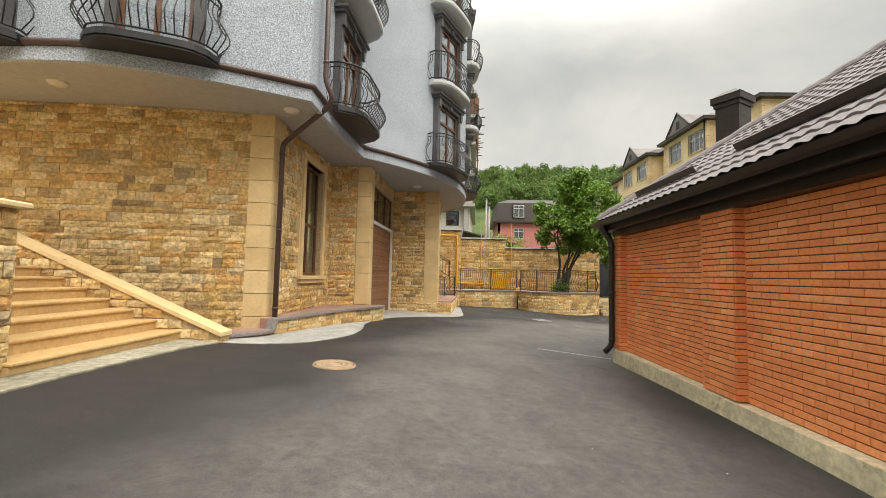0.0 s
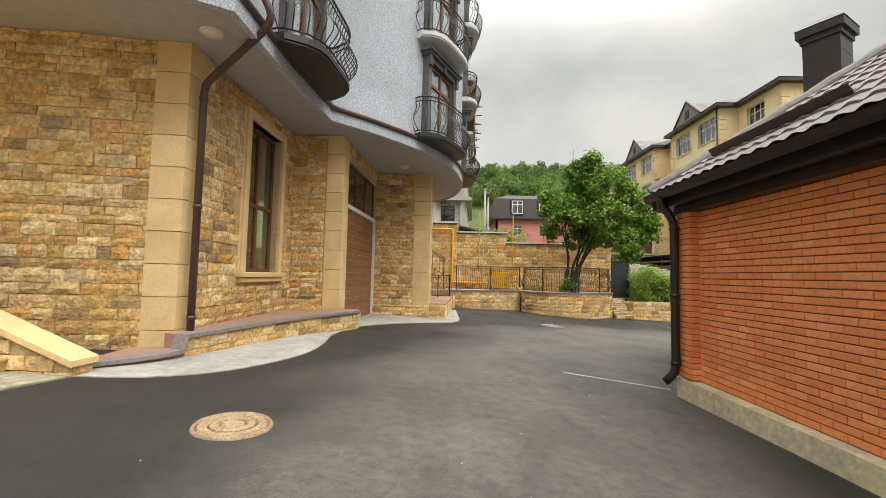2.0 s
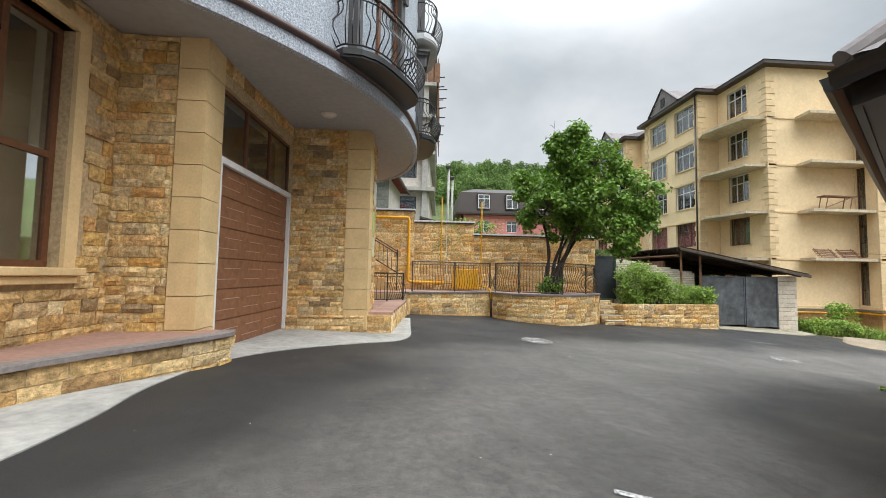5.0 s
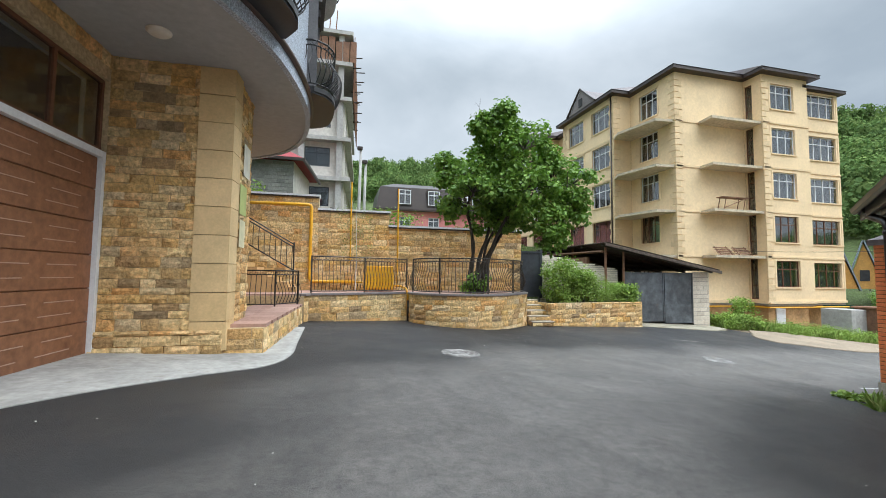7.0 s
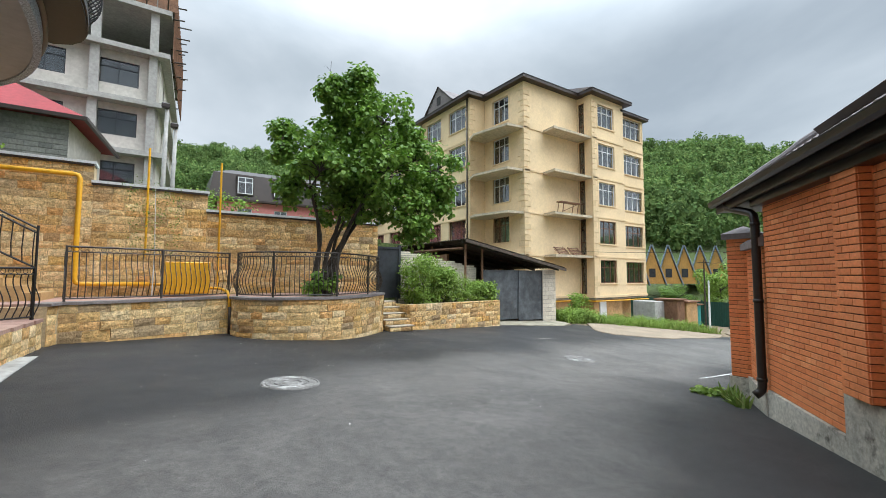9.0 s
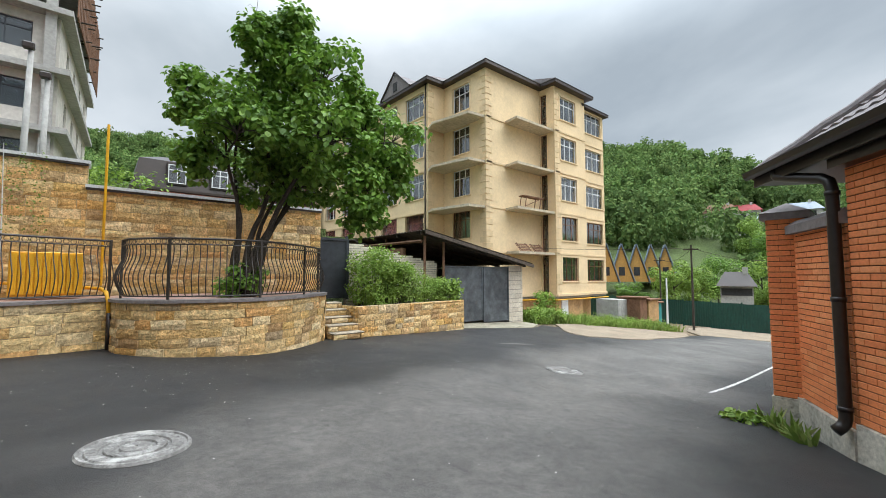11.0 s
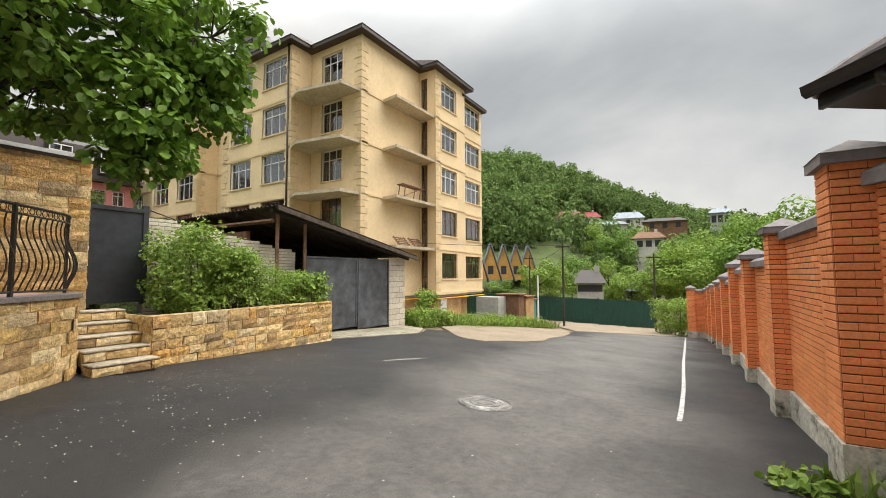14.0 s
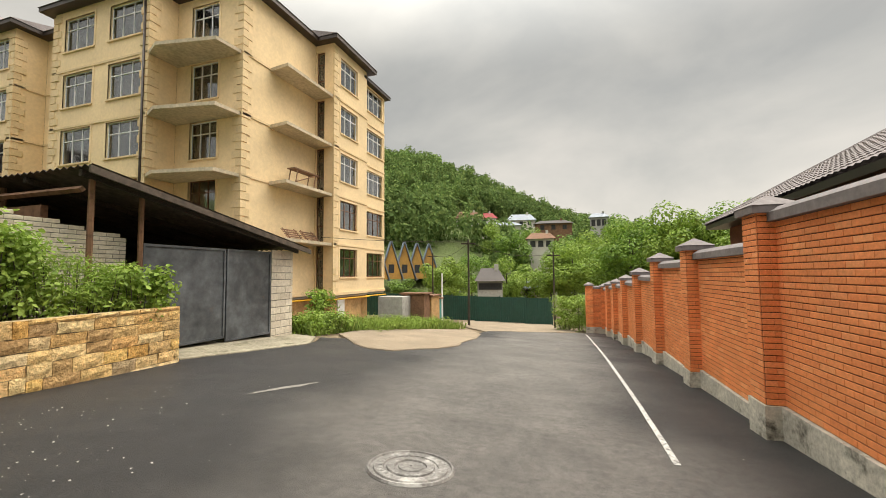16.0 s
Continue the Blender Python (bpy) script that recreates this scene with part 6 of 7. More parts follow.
part("roof", bm, M_ROOF, flats, "brown sheet-metal hipped roof")
for yc in (41.3, 52.5):
    bm = bmesh.new()
    pts = [(21.95, yc - 2.1, TOP + 0.25), (21.95, yc + 2.1, TOP + 0.25), (21.95, yc, TOP + 2.05)]
    f1 = [bm.verts.new(p) for p in pts]
    f2 = [bm.verts.new((p[0] + 5, p[1], p[2])) for p in pts]
    bm.faces.new(f1)
    for i in range(3):
        bm.faces.new((f1[i], f2[i], f2[(i + 1) % 3], f1[(i + 1) % 3]))
    bmesh.ops.recalc_face_normals(bm, faces=bm.faces)
    dm = part("dormer", bm, M_ROOF, flats, "triangular roof dormer")
    # no hole is cut: a dark block carries the shade of the opening
    part("gable", prism(bmesh.new(), [(21.90, yc - 0.28), (21.94, yc - 0.28), (21.94, yc + 0.28), (21.90, yc + 0.28)][::-1], TOP + 0.5, TOP + 1.25), M_ROOMSHADE, dm, "dark panel painted as the shade of a small dormer opening")
    for sgn in (-1, 1):
        bm = bmesh.new()
        tube(bm, [(21.88, yc + sgn * 2.2, TOP + 0.25), (21.88, yc, TOP + 2.15)], 0.09, 5)
        part("barge_board", bm, M_BROWN, dm)
# quoins on the corners
for cx, cy, ax, ay, bx, by in ((RX, MY, 0, 1, 1, 0), (WX, 37.5, 0, 1, 1, 0), (30.3, 31.5, 0, 1, 1, 0), (WX, 45.1, 0, -1, 1, 0), (WX, 48.8, 0, 1, 1, 0)):
    for i in range(38):
        z = -0.3 + i * 0.428
        l1, l2 = (0.62, 0.38) if i % 2 else (0.38, 0.62)
        if cx == 30.3:
            l1 = 0.1
        c0 = Vector((cx, cy))
        av, bv = Vector((ax, ay)), Vector((bx, by))
        o = -(av + bv) * 0.06
        pts = [c0 + o, c0 + o + av * l1, c0 + av * l1 + bv * 0.03, c0 + av * 0.03 + bv * 0.03, c0 + bv * l2 + av * 0.03, c0 + o + bv * l2]
        if (pts[1] - pts[0]).cross(pts[2] - pts[1]) < 0:
            pts = pts[::-1]
        part("quoin", prism(bmesh.new(), pts, z, z + 0.375), M_YELLOWQ, flats)
# bare balcony slabs
for i in UPF:
    z = LV[i]
    for pts in ([(RX, MY + 0.05), (RX - 1.5, MY + 0.2), (RX - 2.1, 36.4), (RX - 1.62, 37.45), (RX, 37.45)], [(26.1, MY), (25.9, 31.55), (30.26, 31.55), (30.26, MY)]):
        if (Vector(pts[1]) - Vector(pts[0])).cross(Vector(pts[2]) - Vector(pts[1])) < 0:
            pts = pts[::-1]
        part("balcony_slab", prism(bmesh.new(), pts, z - 0.2, z - 0.02), M_BALC, flats, "bare concrete balcony slab")
downpipe(flats, [(WX - 0.1, 37.72, TOP), (WX - 0.1, 37.72, -2.0)], 0.06, M_BROWN, "brown downpipe on the corner")
part("gas_pipe", tube(bmesh.new(), [(24.5, 32.75, -0.6), (30.15, 32.75, -0.62), (30.15, 31.35, -0.62), (34.8, 31.35, -0.64), (34.8, 31.75, -0.64), (38.3, 31.75, -0.66)], 0.05, 6), M_GAS, flats, "yellow gas pipe")
slab("basement_door", 31.2, 32.0, 31.68, 31.77, -2.6, -0.7, M_WHITE, flats, "pale basement door")
# bench frame and slatted seats left on the balconies
tb = thing("trestle", (28, 32.1, 6.14), "rough wooden trestle standing on a bare balcony", "trestle")
for x in (27.3, 29.0):
    for dy in (-0.25, 0.25):
        part("leg", tube(bmesh.new(), [(x - 0.2, 32.15 + dy, 6.14), (x, 32.15 + dy, 7.07)], 0.04, 4), M_RUST, tb)
part("top", box(bmesh.new(), 27.0, 29.3, 31.85, 32.4, 7.02, 7.09), M_RUST, tb)
part("brace", tube(bmesh.new(), [(27.1, 31.9, 6.27), (28.9, 31.9, 6.97)], 0.03, 4), M_RUST, tb)
for k, x in enumerate((26.6, 28.2)):
    bn = thing("slatted_panel", (x + 0.6, 32.3, 2.96), "reddish slatted wooden panel leaning on a balcony", "panel", "slatted panels on the balcony")
    for j in range(5):
        m = pose(x, 31.95 + j * 0.12, 3.0 + j * 0.13, 45, 0, 0)
        part("slat", box(bmesh.new(), 0, 1.35, -0.05, 0.05, -0.015, 0.015, m), M_RUST, bn)
    for xx in (x + 0.15, x + 1.15):
        part("batten", tube(bmesh.new(), [(xx, 31.87, 2.96), (xx, 32.5, 3.62)], 0.03, 4), M_RUST, bn)


# ---- shed with a lean-to roof, its gate and low brick wall ----
shed = thing("shed", (15.5, 28, -0.8), "open shed under an old corrugated lean-to roof", "shed")
zr = lambda x: 2.86 - (x - 12.5) * 0.187
bm = bmesh.new()
n = 70
top, bot = [], []
for i in range(n + 1):
    y = 24.55 + i * (31.2 - 24.55) / n
    dz = 0.022 * math.cos(i * math.pi)
    for x, row_ in ((12.35, top), (18.45, bot)):
        row_.append((bm.verts.new((x, y, zr(x) + dz)), bm.verts.new((x, y, zr(x) + dz - 0.012))))
for i in range(n):
    for k in (0, 1):
        bm.faces.new((top[i][k], bot[i][k], bot[i + 1][k], top[i + 1][k]))
part("roof", bm, M_SHEDROOF, shed, "rusty corrugated roof sheets")
part("roof_edge", Line([(12.3, 24.5), (18.5, 24.5)]).solid(lambda x, y: zr(x) - 0.16, lambda x, y: zr(x) - 0.03, 0.05), M_SHEDROOF, shed)
for y in (24.9, 26.5, 28.1, 29.7, 31.0):
    part("rafter", Line([(12.4, y), (18.4, y)]).solid(lambda x, y: zr(x) - 0.15, lambda x, y: zr(x) - 0.03, 0.08), M_BARK, shed)
for x, y in ((12.6, 24.95), (13.55, 25.0), (12.6, 27.6), (12.6, 30.4), (18.2, 30.4)):
    part("post", tube(bmesh.new(), [(x, y, -1), (x, y, zr(x) - 0.1)], 0.05, 6), M_RUST, shed)
part("back_wall", box(bmesh.new(), 12.5, 18.3, 31.0, 31.2, -1.2, 1.85), M_SHEDROOF, shed)
part("side_wall", box(bmesh.new(), 18.22, 18.36, 25.45, 31.0, -1.4, 1.6), M_SHEDROOF, shed)
part("side_wall", box(bmesh.new(), 12.5, 12.62, 26.2, 31.0, -1.2, 2.3), M_RUST, shed, "stacked reddish stones and boards under the roof")
part("beam", tube(bmesh.new(), [(12.45, 24.95, 2.5), (12.5, 31.0, 2.55)], 0.06, 4), M_RUST, shed)
sw = thing("low_brick_wall", (11.6, 25.5, 0), "weathered white brick wall with a raking top", "wall", "", "structure")
rakez = lambda x: 2.4 - max(0, x - 9.7) * 0.165
part("core", Line([(9.66, 25.42), (13.55, 25.42)]).solid(-1.2, lambda x, y: rakez(x) - 0.08, 0.2), M_GREYBLOCK, sw)
its = courses(Line([(9.66, 25.42), (13.55, 25.42)]), 0.1, 2.3, (0.085, 0.085), (0.26, 0.26), 601, 0.014, 0.012, bond=True, units=1)
its = [i for i in its if i[0].translation.z + 0.08 < rakez(i[0].translation.x + 0.1)]
lay("brick", its, BRICKS, M_WHITEBRICK, sw, 200)
sp = thing("gate_pillar", (17.75, 25.1, -0.8), "pillar of pale grey blocks beside the shed gate", "pillar")
part("core", box(bmesh.new(), 17.32, 18.2, 25.0, 25.4, -1.3, 1.62), M_GREYBLOCK, sp)
its = courses(Line([(17.3, 24.98), (18.22, 24.98)]), -1.0, 1.66, (0.2, 0.2), (0.4, 0.4), 602, 0.016, 0.012, bond=True, units=1)
its += courses(Line([(18.22, 24.98), (18.22, 25.4)]), -1.0, 1.66, (0.2, 0.2), (0.4, 0.4), 603, 0.016, 0.012, bond=True, units=1)
lay("block", its, BRICKS, M_WHITEBRICK, sp, 60)
sg = thing("shed_gate", (15.4, 25, -0.8), "closed grey painted sheet-metal double gate", "gate")
for x0, x1, zb in ((13.6, 15.68, -0.62), (15.72, 17.28, -0.72)):
    leaf = slab("leaf", x0, x1, 25.0, 25.02, zb, 1.6, M_GREYSHEET, sg)
    bm = bmesh.new()
    for bx in ((x0, x0 + 0.05, zb, 1.6), (x1 - 0.05, x1, zb, 1.6), (x0 + 0.05, x1 - 0.05, 1.55, 1.6), (x0 + 0.05, x1 - 0.05, zb, zb + 0.05)):
        box(bm, bx[0], bx[1], 24.97, 25.0, bx[2], bx[3])
    part("leaf_frame", bm, M_GREYSHEET, leaf)


# ---- gas pipes, cabinet, small things on the terrace ----
gas = thing("gas_pipe", (0.1, 24.9, PZ), "bright yellow gas pipe fixed along the retaining wall", "pipe")
part("main", tube(bmesh.new(), [(-2.6, 24.98, 3.92), (-0.02, 24.98, 3.94), (0.06, 24.98, 3.92), (0.1, 24.98, 3.84), (0.1, 24.98, 1.25), (0.13, 24.98, 1.14), (0.22, 24.98, 1.1), (1.7, 24.98, 1.08)], 0.06, 10), M_GAS, gas, "", True)
part("branch", tube(bmesh.new(), [(1.5, 24.98, 1.08), (2.2, 24.9, 1.06), (3.35, 24.0, 0.95), (3.42, 23.2, 0.9), (3.46, 23.12, 0.7), (3.46, 23.12, 0.35)], 0.035, 8), M_GAS, gas, "", True)
for x, z0, z1 in ((1.55, 1.85, 4.9), (3.35, 1.0, 4.75)):
    part("vent_pipe", tube(bmesh.new(), [(x, 25.0, z0), (x, 25.0, z1)], 0.028, 8), M_GAS, gas, "thin yellow vent pipe")
cab = thing("gas_cabinet", (2.5, 24.0, PZ), "yellow slatted metal gas cabinet on the terrace", "cabinet")
slab("body", 2.0, 3.05, 23.75, 24.3, PZ + 0.06, 1.68, M_GAS, cab, bevel=0.015)
for i in range(9):
    x = 2.03 + i * 0.112
    slab("slat", x, x + 0.09, 23.71, 23.75, PZ + 0.1, 1.64, M_GAS, cab)
drain = thing("drain_pipe", (3.48, 23.1, -0.2), "dark drain pipe at the planter corner", "pipe")
part("pipe", tube(bmesh.new(), [(3.48, 23.1, 0.5), (3.48, 23.1, -0.25)], 0.045, 8), M_BROWN, drain, "", True)
# posters on the porch side of the house
for k, (y, z, w, h) in enumerate(((17.0, 2.45, 0.5, 0.55), (17.05, 1.85, 0.42, 0.5), (17.2, 3.2, 0.5, 0.6))):
    m = Line([(-0.72, 16.5), (-0.70, 18.0)]).set_out(y - 16.5 + w / 2, z, 0.055)
    tagged(part("poster", box(bmesh.new(), -w / 2, w / 2, -0.004, 0.0, 0, h, m), M_POSTER), "small coloured notice stuck to the porch wall", "poster", "notices on the porch wall")
# railing of the stair behind the porch
srl = thing("stair_railing", (-0.9, 22.5, 0.6), "dark iron railing of a stair rising behind the porch", "railing")
for i in range(12):
    x = -0.35 - i * 0.17
    part("baluster", tube(bmesh.new(), [(x, 23.2, 1.5 + i * 0.1), (x, 23.12, 1.8 + i * 0.1), (x, 23.2, 2.3 + i * 0.1)], 0.012, 5), M_IRON, srl)
for dz in (0.0, 0.75, 0.85):
    part("rail", tube(bmesh.new(), [(-0.3, 23.2, 1.48 + dz), (-2.4, 23.2, 2.72 + dz)], 0.022, 6), M_IRON, srl)
part("post", tube(bmesh.new(), [(-0.3, 23.2, PZ), (-0.3, 23.2, 2.4)], 0.025, 6), M_IRON, srl)
st2 = thing("terrace_stair", (-1.5, 23.6, PZ), "sandstone stair behind the porch", "stair", "", "structure")
for i in range(8):
    slab("step", -0.5 - i * 0.3, -0.5 - (i - 1) * 0.3, 23.25, 24.6, PZ - 0.1, PZ + 0.16 * (i + 1), M_STEP, st2)


# ---- manholes, painted lines, fallen petals ----
M_RUSTRIM = material("rusty_cast_rings", [(0.20, 0.13, 0.08), (0.34, 0.24, 0.15), (0.44, 0.33, 0.22)], 0.75, (40, 0.3), (6, 0.2), (60, 0.4))


def manhole(x, y, r, label, worn):
    z = land(x, y) + 0.012
    mh = thing("manhole_cover", (x, y, z), label, "manhole cover", "manhole covers in the asphalt")
    bm = bmesh.new()
    for r0, r1, h in ((r, r * 0.9, 0.012), (r * 0.86, r * 0.6, 0.01), (r * 0.56, r * 0.34, 0.012), (r * 0.3, 0.0, 0.009)):
        n = 40
        rings = [[bm.verts.new((x + rr * math.cos(2 * math.pi * i / n), y + rr * math.sin(2 * math.pi * i / n), z + hh + (land(x + rr * math.cos(2 * math.pi * i / n), y + rr * math.sin(2 * math.pi * i / n)) - land(x, y)))) for i in range(n)] for rr, hh in ((r0 + 0.001, -0.01), (r0 - 0.012, h), (max(r1, 0.002) + 0.012, h), (max(r1, 0.002), -0.01))]
        for a, b in zip(rings, rings[1:]):
            for i in range(n):
                bm.faces.new((a[i], a[(i + 1) % n], b[(i + 1) % n], b[i]))
    bmesh.ops.recalc_face_normals(bm, faces=bm.faces)
    part("frame", bm, M_CASTIRON if worn else M_RUSTRIM, mh)
    bm = bmesh.new()
    n = 40
    ring = [bm.verts.new((x + r * math.cos(2 * math.pi * i / n), y + r * math.sin(2 * math.pi * i / n), land(x + r * math.cos(2 * math.pi * i / n), y + r * math.sin(2 * math.pi * i / n)) + 0.008)) for i in range(n)]
    bm.faces.new(ring)
    part("cover", bm, M_CASTIRON if worn else M_RUST, mh)
    bm = bmesh.new()
    for i in range(26):
        a = 2 * math.pi * i / 26
        for rr in (0.47, 0.73):
            px, py = x + r * rr * math.cos(a), y + r * rr * math.sin(a)
            box(bm, -0.03, 0.03, -0.012, 0.012, 0, 0.012, pose(px, py, land(px, py) + 0.012, 0, 0, math.degrees(a)))
    part("studs", bm, M_CASTIRON if worn else M_RUSTRIM, mh)


manhole(-1.72, 6.10, 0.31, "rusty round cast-iron manhole cover set in the asphalt", False)
manhole(3.55, 17.05, 0.4, "pale worn manhole cover set in the asphalt", True)
manhole(11.08, 18.0, 0.4, "pale worn manhole cover set in the asphalt", True)


def painted_line(pts, w, label):
    ln = Line(pts)
    n = max(2, round(ln.length / 0.25))
    v, f = [], []
    for i in range(n + 1):
        q, d = ln.at(ln.length * i / n)
        nn = Vector((d.y, -d.x))
        for sgn in (-1, 1):
            p = q + nn * (w / 2 * sgn)
            v.append((p.x, p.y, land(p.x, p.y) + 0.008))
    f = [(2 * i, 2 * i + 1, 2 * i + 3, 2 * i + 2) for i in range(n)]
    return tagged(mesh_np("painted_line", v, f, M_LINE), label, "road marking", "", "structure")


painted_line([(1.89, 9.5), (3.28, 8.86)], 0.07, "thin white painted line by the downpipe")
painted_line([(12.31, 15.63), (13.1, 15.64), (14.9, 15.69), (18.2, 15.84), (23, 16.02), (33.2, 16.41)], 0.068, "worn white painted line along the lane")
SCUFF = material("pale_scuff", [(0.16, 0.15, 0.14), (0.24, 0.225, 0.2)], 0.9, (20, 0.2), (2, 0.2), None)
for k, (x, y, rx, ry, rot) in enumerate(((12.85, 20.85, 0.6, 0.07, -18),)):
    r_ = random.Random(900 + k)
    pts = []
    for i in range(22):
        a = 2 * math.pi * i / 22
        q = Matrix.Rotation(radians(rot), 2) @ Vector((rx * math.cos(a) * r_.uniform(0.7, 1.15), ry * math.sin(a) * r_.uniform(0.6, 1.2)))
        pts.append((x + q.x, y + q.y))
    bm = bmesh.new()
    bm.faces.new([bm.verts.new((*p, land(*p) + 0.005)) for p in pts])
    tagged(part("scuff", bm, SCUFF), "pale scuff of dried cement on the asphalt", "stain", "", "structure")
rngp = np.random.default_rng(7)
pos = []
for cx, cy, sx, sy, n in ((6.5, 20.3, 1.8, 1.0, 330), (8.8, 21.3, 1.6, 0.8, 260), (4.0, 20.6, 1.4, 0.9, 130), (9.5, 22.2, 1.6, 0.5, 120), (6.0, 17.5, 3.0, 2.0, 130), (1.0, 8.0, 2.5, 4.0, 70)):
    for x, y in zip(rngp.normal(cx, sx, n), rngp.normal(cy, sy, n)):
        if -2 < x < 13 and (y < 21.2 or (x > 8.2 and y < 22.9)) and not (x > 2.7 and y < 10):
            pos.append((x, y, land(x, y) + 0.012))
pos = np.array(pos)
nor = np.tile(np.array((0.0, 0, 3.0)), (len(pos), 1))
v, f = scatter(pos, rngp.uniform(0.006, 0.019, len(pos)), nor, rngp, CARD, CARD_F, 0)
tagged(mesh_np("petals", v, f, M_PETAL), "white petals and crumbs fallen on the asphalt", "petals", "", "stuff")


# ---- houses beyond the retaining wall ----
def simple_window(parent, line, s, w, z0, z1, mat=None, cols=2):
    return window(parent, line, s - w / 2, s + w / 2, z0, z1, tuple(i / cols for i in range(cols + 1)), (0, 0.7, 1), mat or M_WHITE, 0.1, 0.06)


ub = thing("unfinished_block", (-3, 44, 3), "raw concrete and pale block building, unfinished, with bare top floor", "apartment building")
UX, UY, UZ = 1.35, 42.0, [2.6, 5.7, 8.8, 11.9, 15.1, 17.9, 20.4]
fr, sd = Line([(-9, UY), (UX, UY)]), Line([(UX, UY), (UX + 0.9, 56)])
fw = [(s - w / 2, s + w / 2, z + 0.9, z + 2.4) for z in UZ[:4] for s, w in ((1.6, 1.7), (5.0, 1.8), (8.3, 2.0))]
fp = part("wall", pierced(fr, 2.0, UZ[4], fw, 0.3), M_PALE, ub, "pale block infill wall")
for a, b, c, d in fw:
    simple_window(fp, fr, (a + b) / 2, b - a, c, d, M_BLACKSHEET, 2)
sw_ = [(s - 0.5, s + 0.5, z + 0.9, z + 2.3) for z in UZ[:4] for s in (3, 6, 9, 12)]
spx = part("wall", pierced(sd, 2.0, UZ[4], sw_, 0.3), M_PALE, ub, "pale block infill wall")
for a, b, c, d in sw_:
    simple_window(spx, sd, (a + b) / 2, b - a, c, d, M_BLACKSHEET, 1)
for z in UZ[1:]:
    part("floor_slab", prism(bmesh.new(), [(-9.2, UY - 0.75), (UX + 0.5, UY - 0.75), (UX + 1.3, 56.2), (-9.2, 56.2)], z - 0.3, z), M_RAWCONC, ub, "projecting concrete floor slab")
for x in (-8.5, -5, -1.8, 1.0):
    for y in (UY - 0.25, 48, 54):
        part("column", box(bmesh.new(), x - 0.22, x + 0.22, y - 0.22, y + 0.22, 2.0, UZ[6] - 0.3), M_RAWCONC, ub)
for x in np.arange(-8.8, UX + 0.5, 0.55):
    part("formwork_board", box(bmesh.new(), x, x + 0.48, UY - 0.55, UY - 0.5, UZ[5] + 0.1, UZ[6] - 0.5 - 0.4 * ((x * 7) % 1)), M_RUST, ub)
for y in np.arange(UY, 55.5, 0.7):
    part("formwork_board", box(bmesh.new(), UX + 0.62 + (y - UY) * 0.06, UX + 0.68 + (y - UY) * 0.06, y, y + 0.6, UZ[4] + 0.1 + 0.5 * ((y * 3) % 1), UZ[6]), M_RUST, ub)
    part("prop_end", tube(bmesh.new(), [(UX + 0.5, y, UZ[4] + 0.3 + (y * 1.7) % 4.6), (UX + 1.2 + (y % 0.6), y, UZ[4] + 0.4 + (y * 1.7) % 4.6)], 0.05, 4), M_BARK, ub)
for x in (0.6, 1.1):
    part("rebar", tube(bmesh.new(), [(x - 0.6, UY, UZ[6]), (x - 0.5, UY, UZ[6] + 2)], 0.04, 4), M_RUST, ub)

bh = thing("block_house", (-3.4, 35, 3), "grey concrete-block house with a red metal roof", "house")
bl, br = Line([(-9.2, 33), (-1.4, 33)]), Line([(-1.4, 33), (-0.9, 38)])
w = part("wall", pierced(bl, 2.0, 7.6, [(3.4, 5.6, 4.9, 6.9)], 0.3), M_GREYBLOCK, bh)
its = courses(bl, 3.6, 7.6, (0.21, 0.21), (0.42, 0.42), 701, 0.02, 0.02, bond=True, units=1, skip=skip_of((3.4, 5.6, 4.9, 6.9)))
lay("block", its, BRICKS, M_GREYBLOCK, w, 200)
window(w, bl, 3.4, 5.6, 4.9, 6.9, (0, 0.45, 1), (0, 1), M_OLDPLASTER, 0.1, 0.08, "boarded window opening")
part("wall", br.solid(2.0, 7.6, 0.3), M_PALE, bh)
bm = bmesh.new()
lo = [bm.verts.new(p) for p in ((-10, 32.4, 7.65), (-0.8, 32.4, 7.65), (-0.2, 38.6, 7.65), (-10, 38.6, 7.65))]
hi = [bm.verts.new(p) for p in ((-7.5, 35.4, 9.9), (-4.4, 35.4, 9.9))]
bm.faces.new((lo[0], lo[1], hi[1], hi[0]))
bm.faces.new((lo[1], lo[2], hi[1]))
bm.faces.new((lo[2], lo[3], hi[0], hi[1]))
bm.faces.new((lo[3], lo[0], hi[0]))
bm.faces.new(lo[::-1])
bmesh.ops.recalc_face_normals(bm, faces=bm.faces)
part("roof", bm, M_REDROOF, bh, "red sheet-metal hipped roof")
part("eave", Line([(-10, 32.4), (-0.8, 32.4), (-0.2, 38.6)]).solid(7.53, 7.68, 0.1, 0.03), M_BROWN, bh)
leanto = thing("lean_to", (2, 36, 4), "dark lean-to roof behind the retaining wall", "shed")
part("roof", prism(bmesh.new(), [(0.6, 33.5), (4.8, 33.8), (4.8, 38), (0.6, 38)], lambda x, y: 5.1 - (x - 0.6) * 0.22, lambda x, y: 5.22 - (x - 0.6) * 0.22), M_SHEDROOF, leanto)
for x in (0.8, 2.6, 4.6):
    part("post", tube(bmesh.new(), [(x, 33.8, 1.0), (x, 33.8, 5.1 - (x - 0.6) * 0.22)], 0.06, 5), M_BARK, leanto)
up = tagged(part("upper_terrace", prism(bmesh.new(), [(-30, RET + 0.45), (9.0, RET + 0.45), (9.6, 31.5), (21.0, 34), (21.0, 75), (-30, 75)], -3.0, lambda x, y: 2.75 + max(0, y - 26) * 0.07), M_MEADOW), "grassy ground behind the retaining wall", "ground", "", "structure")

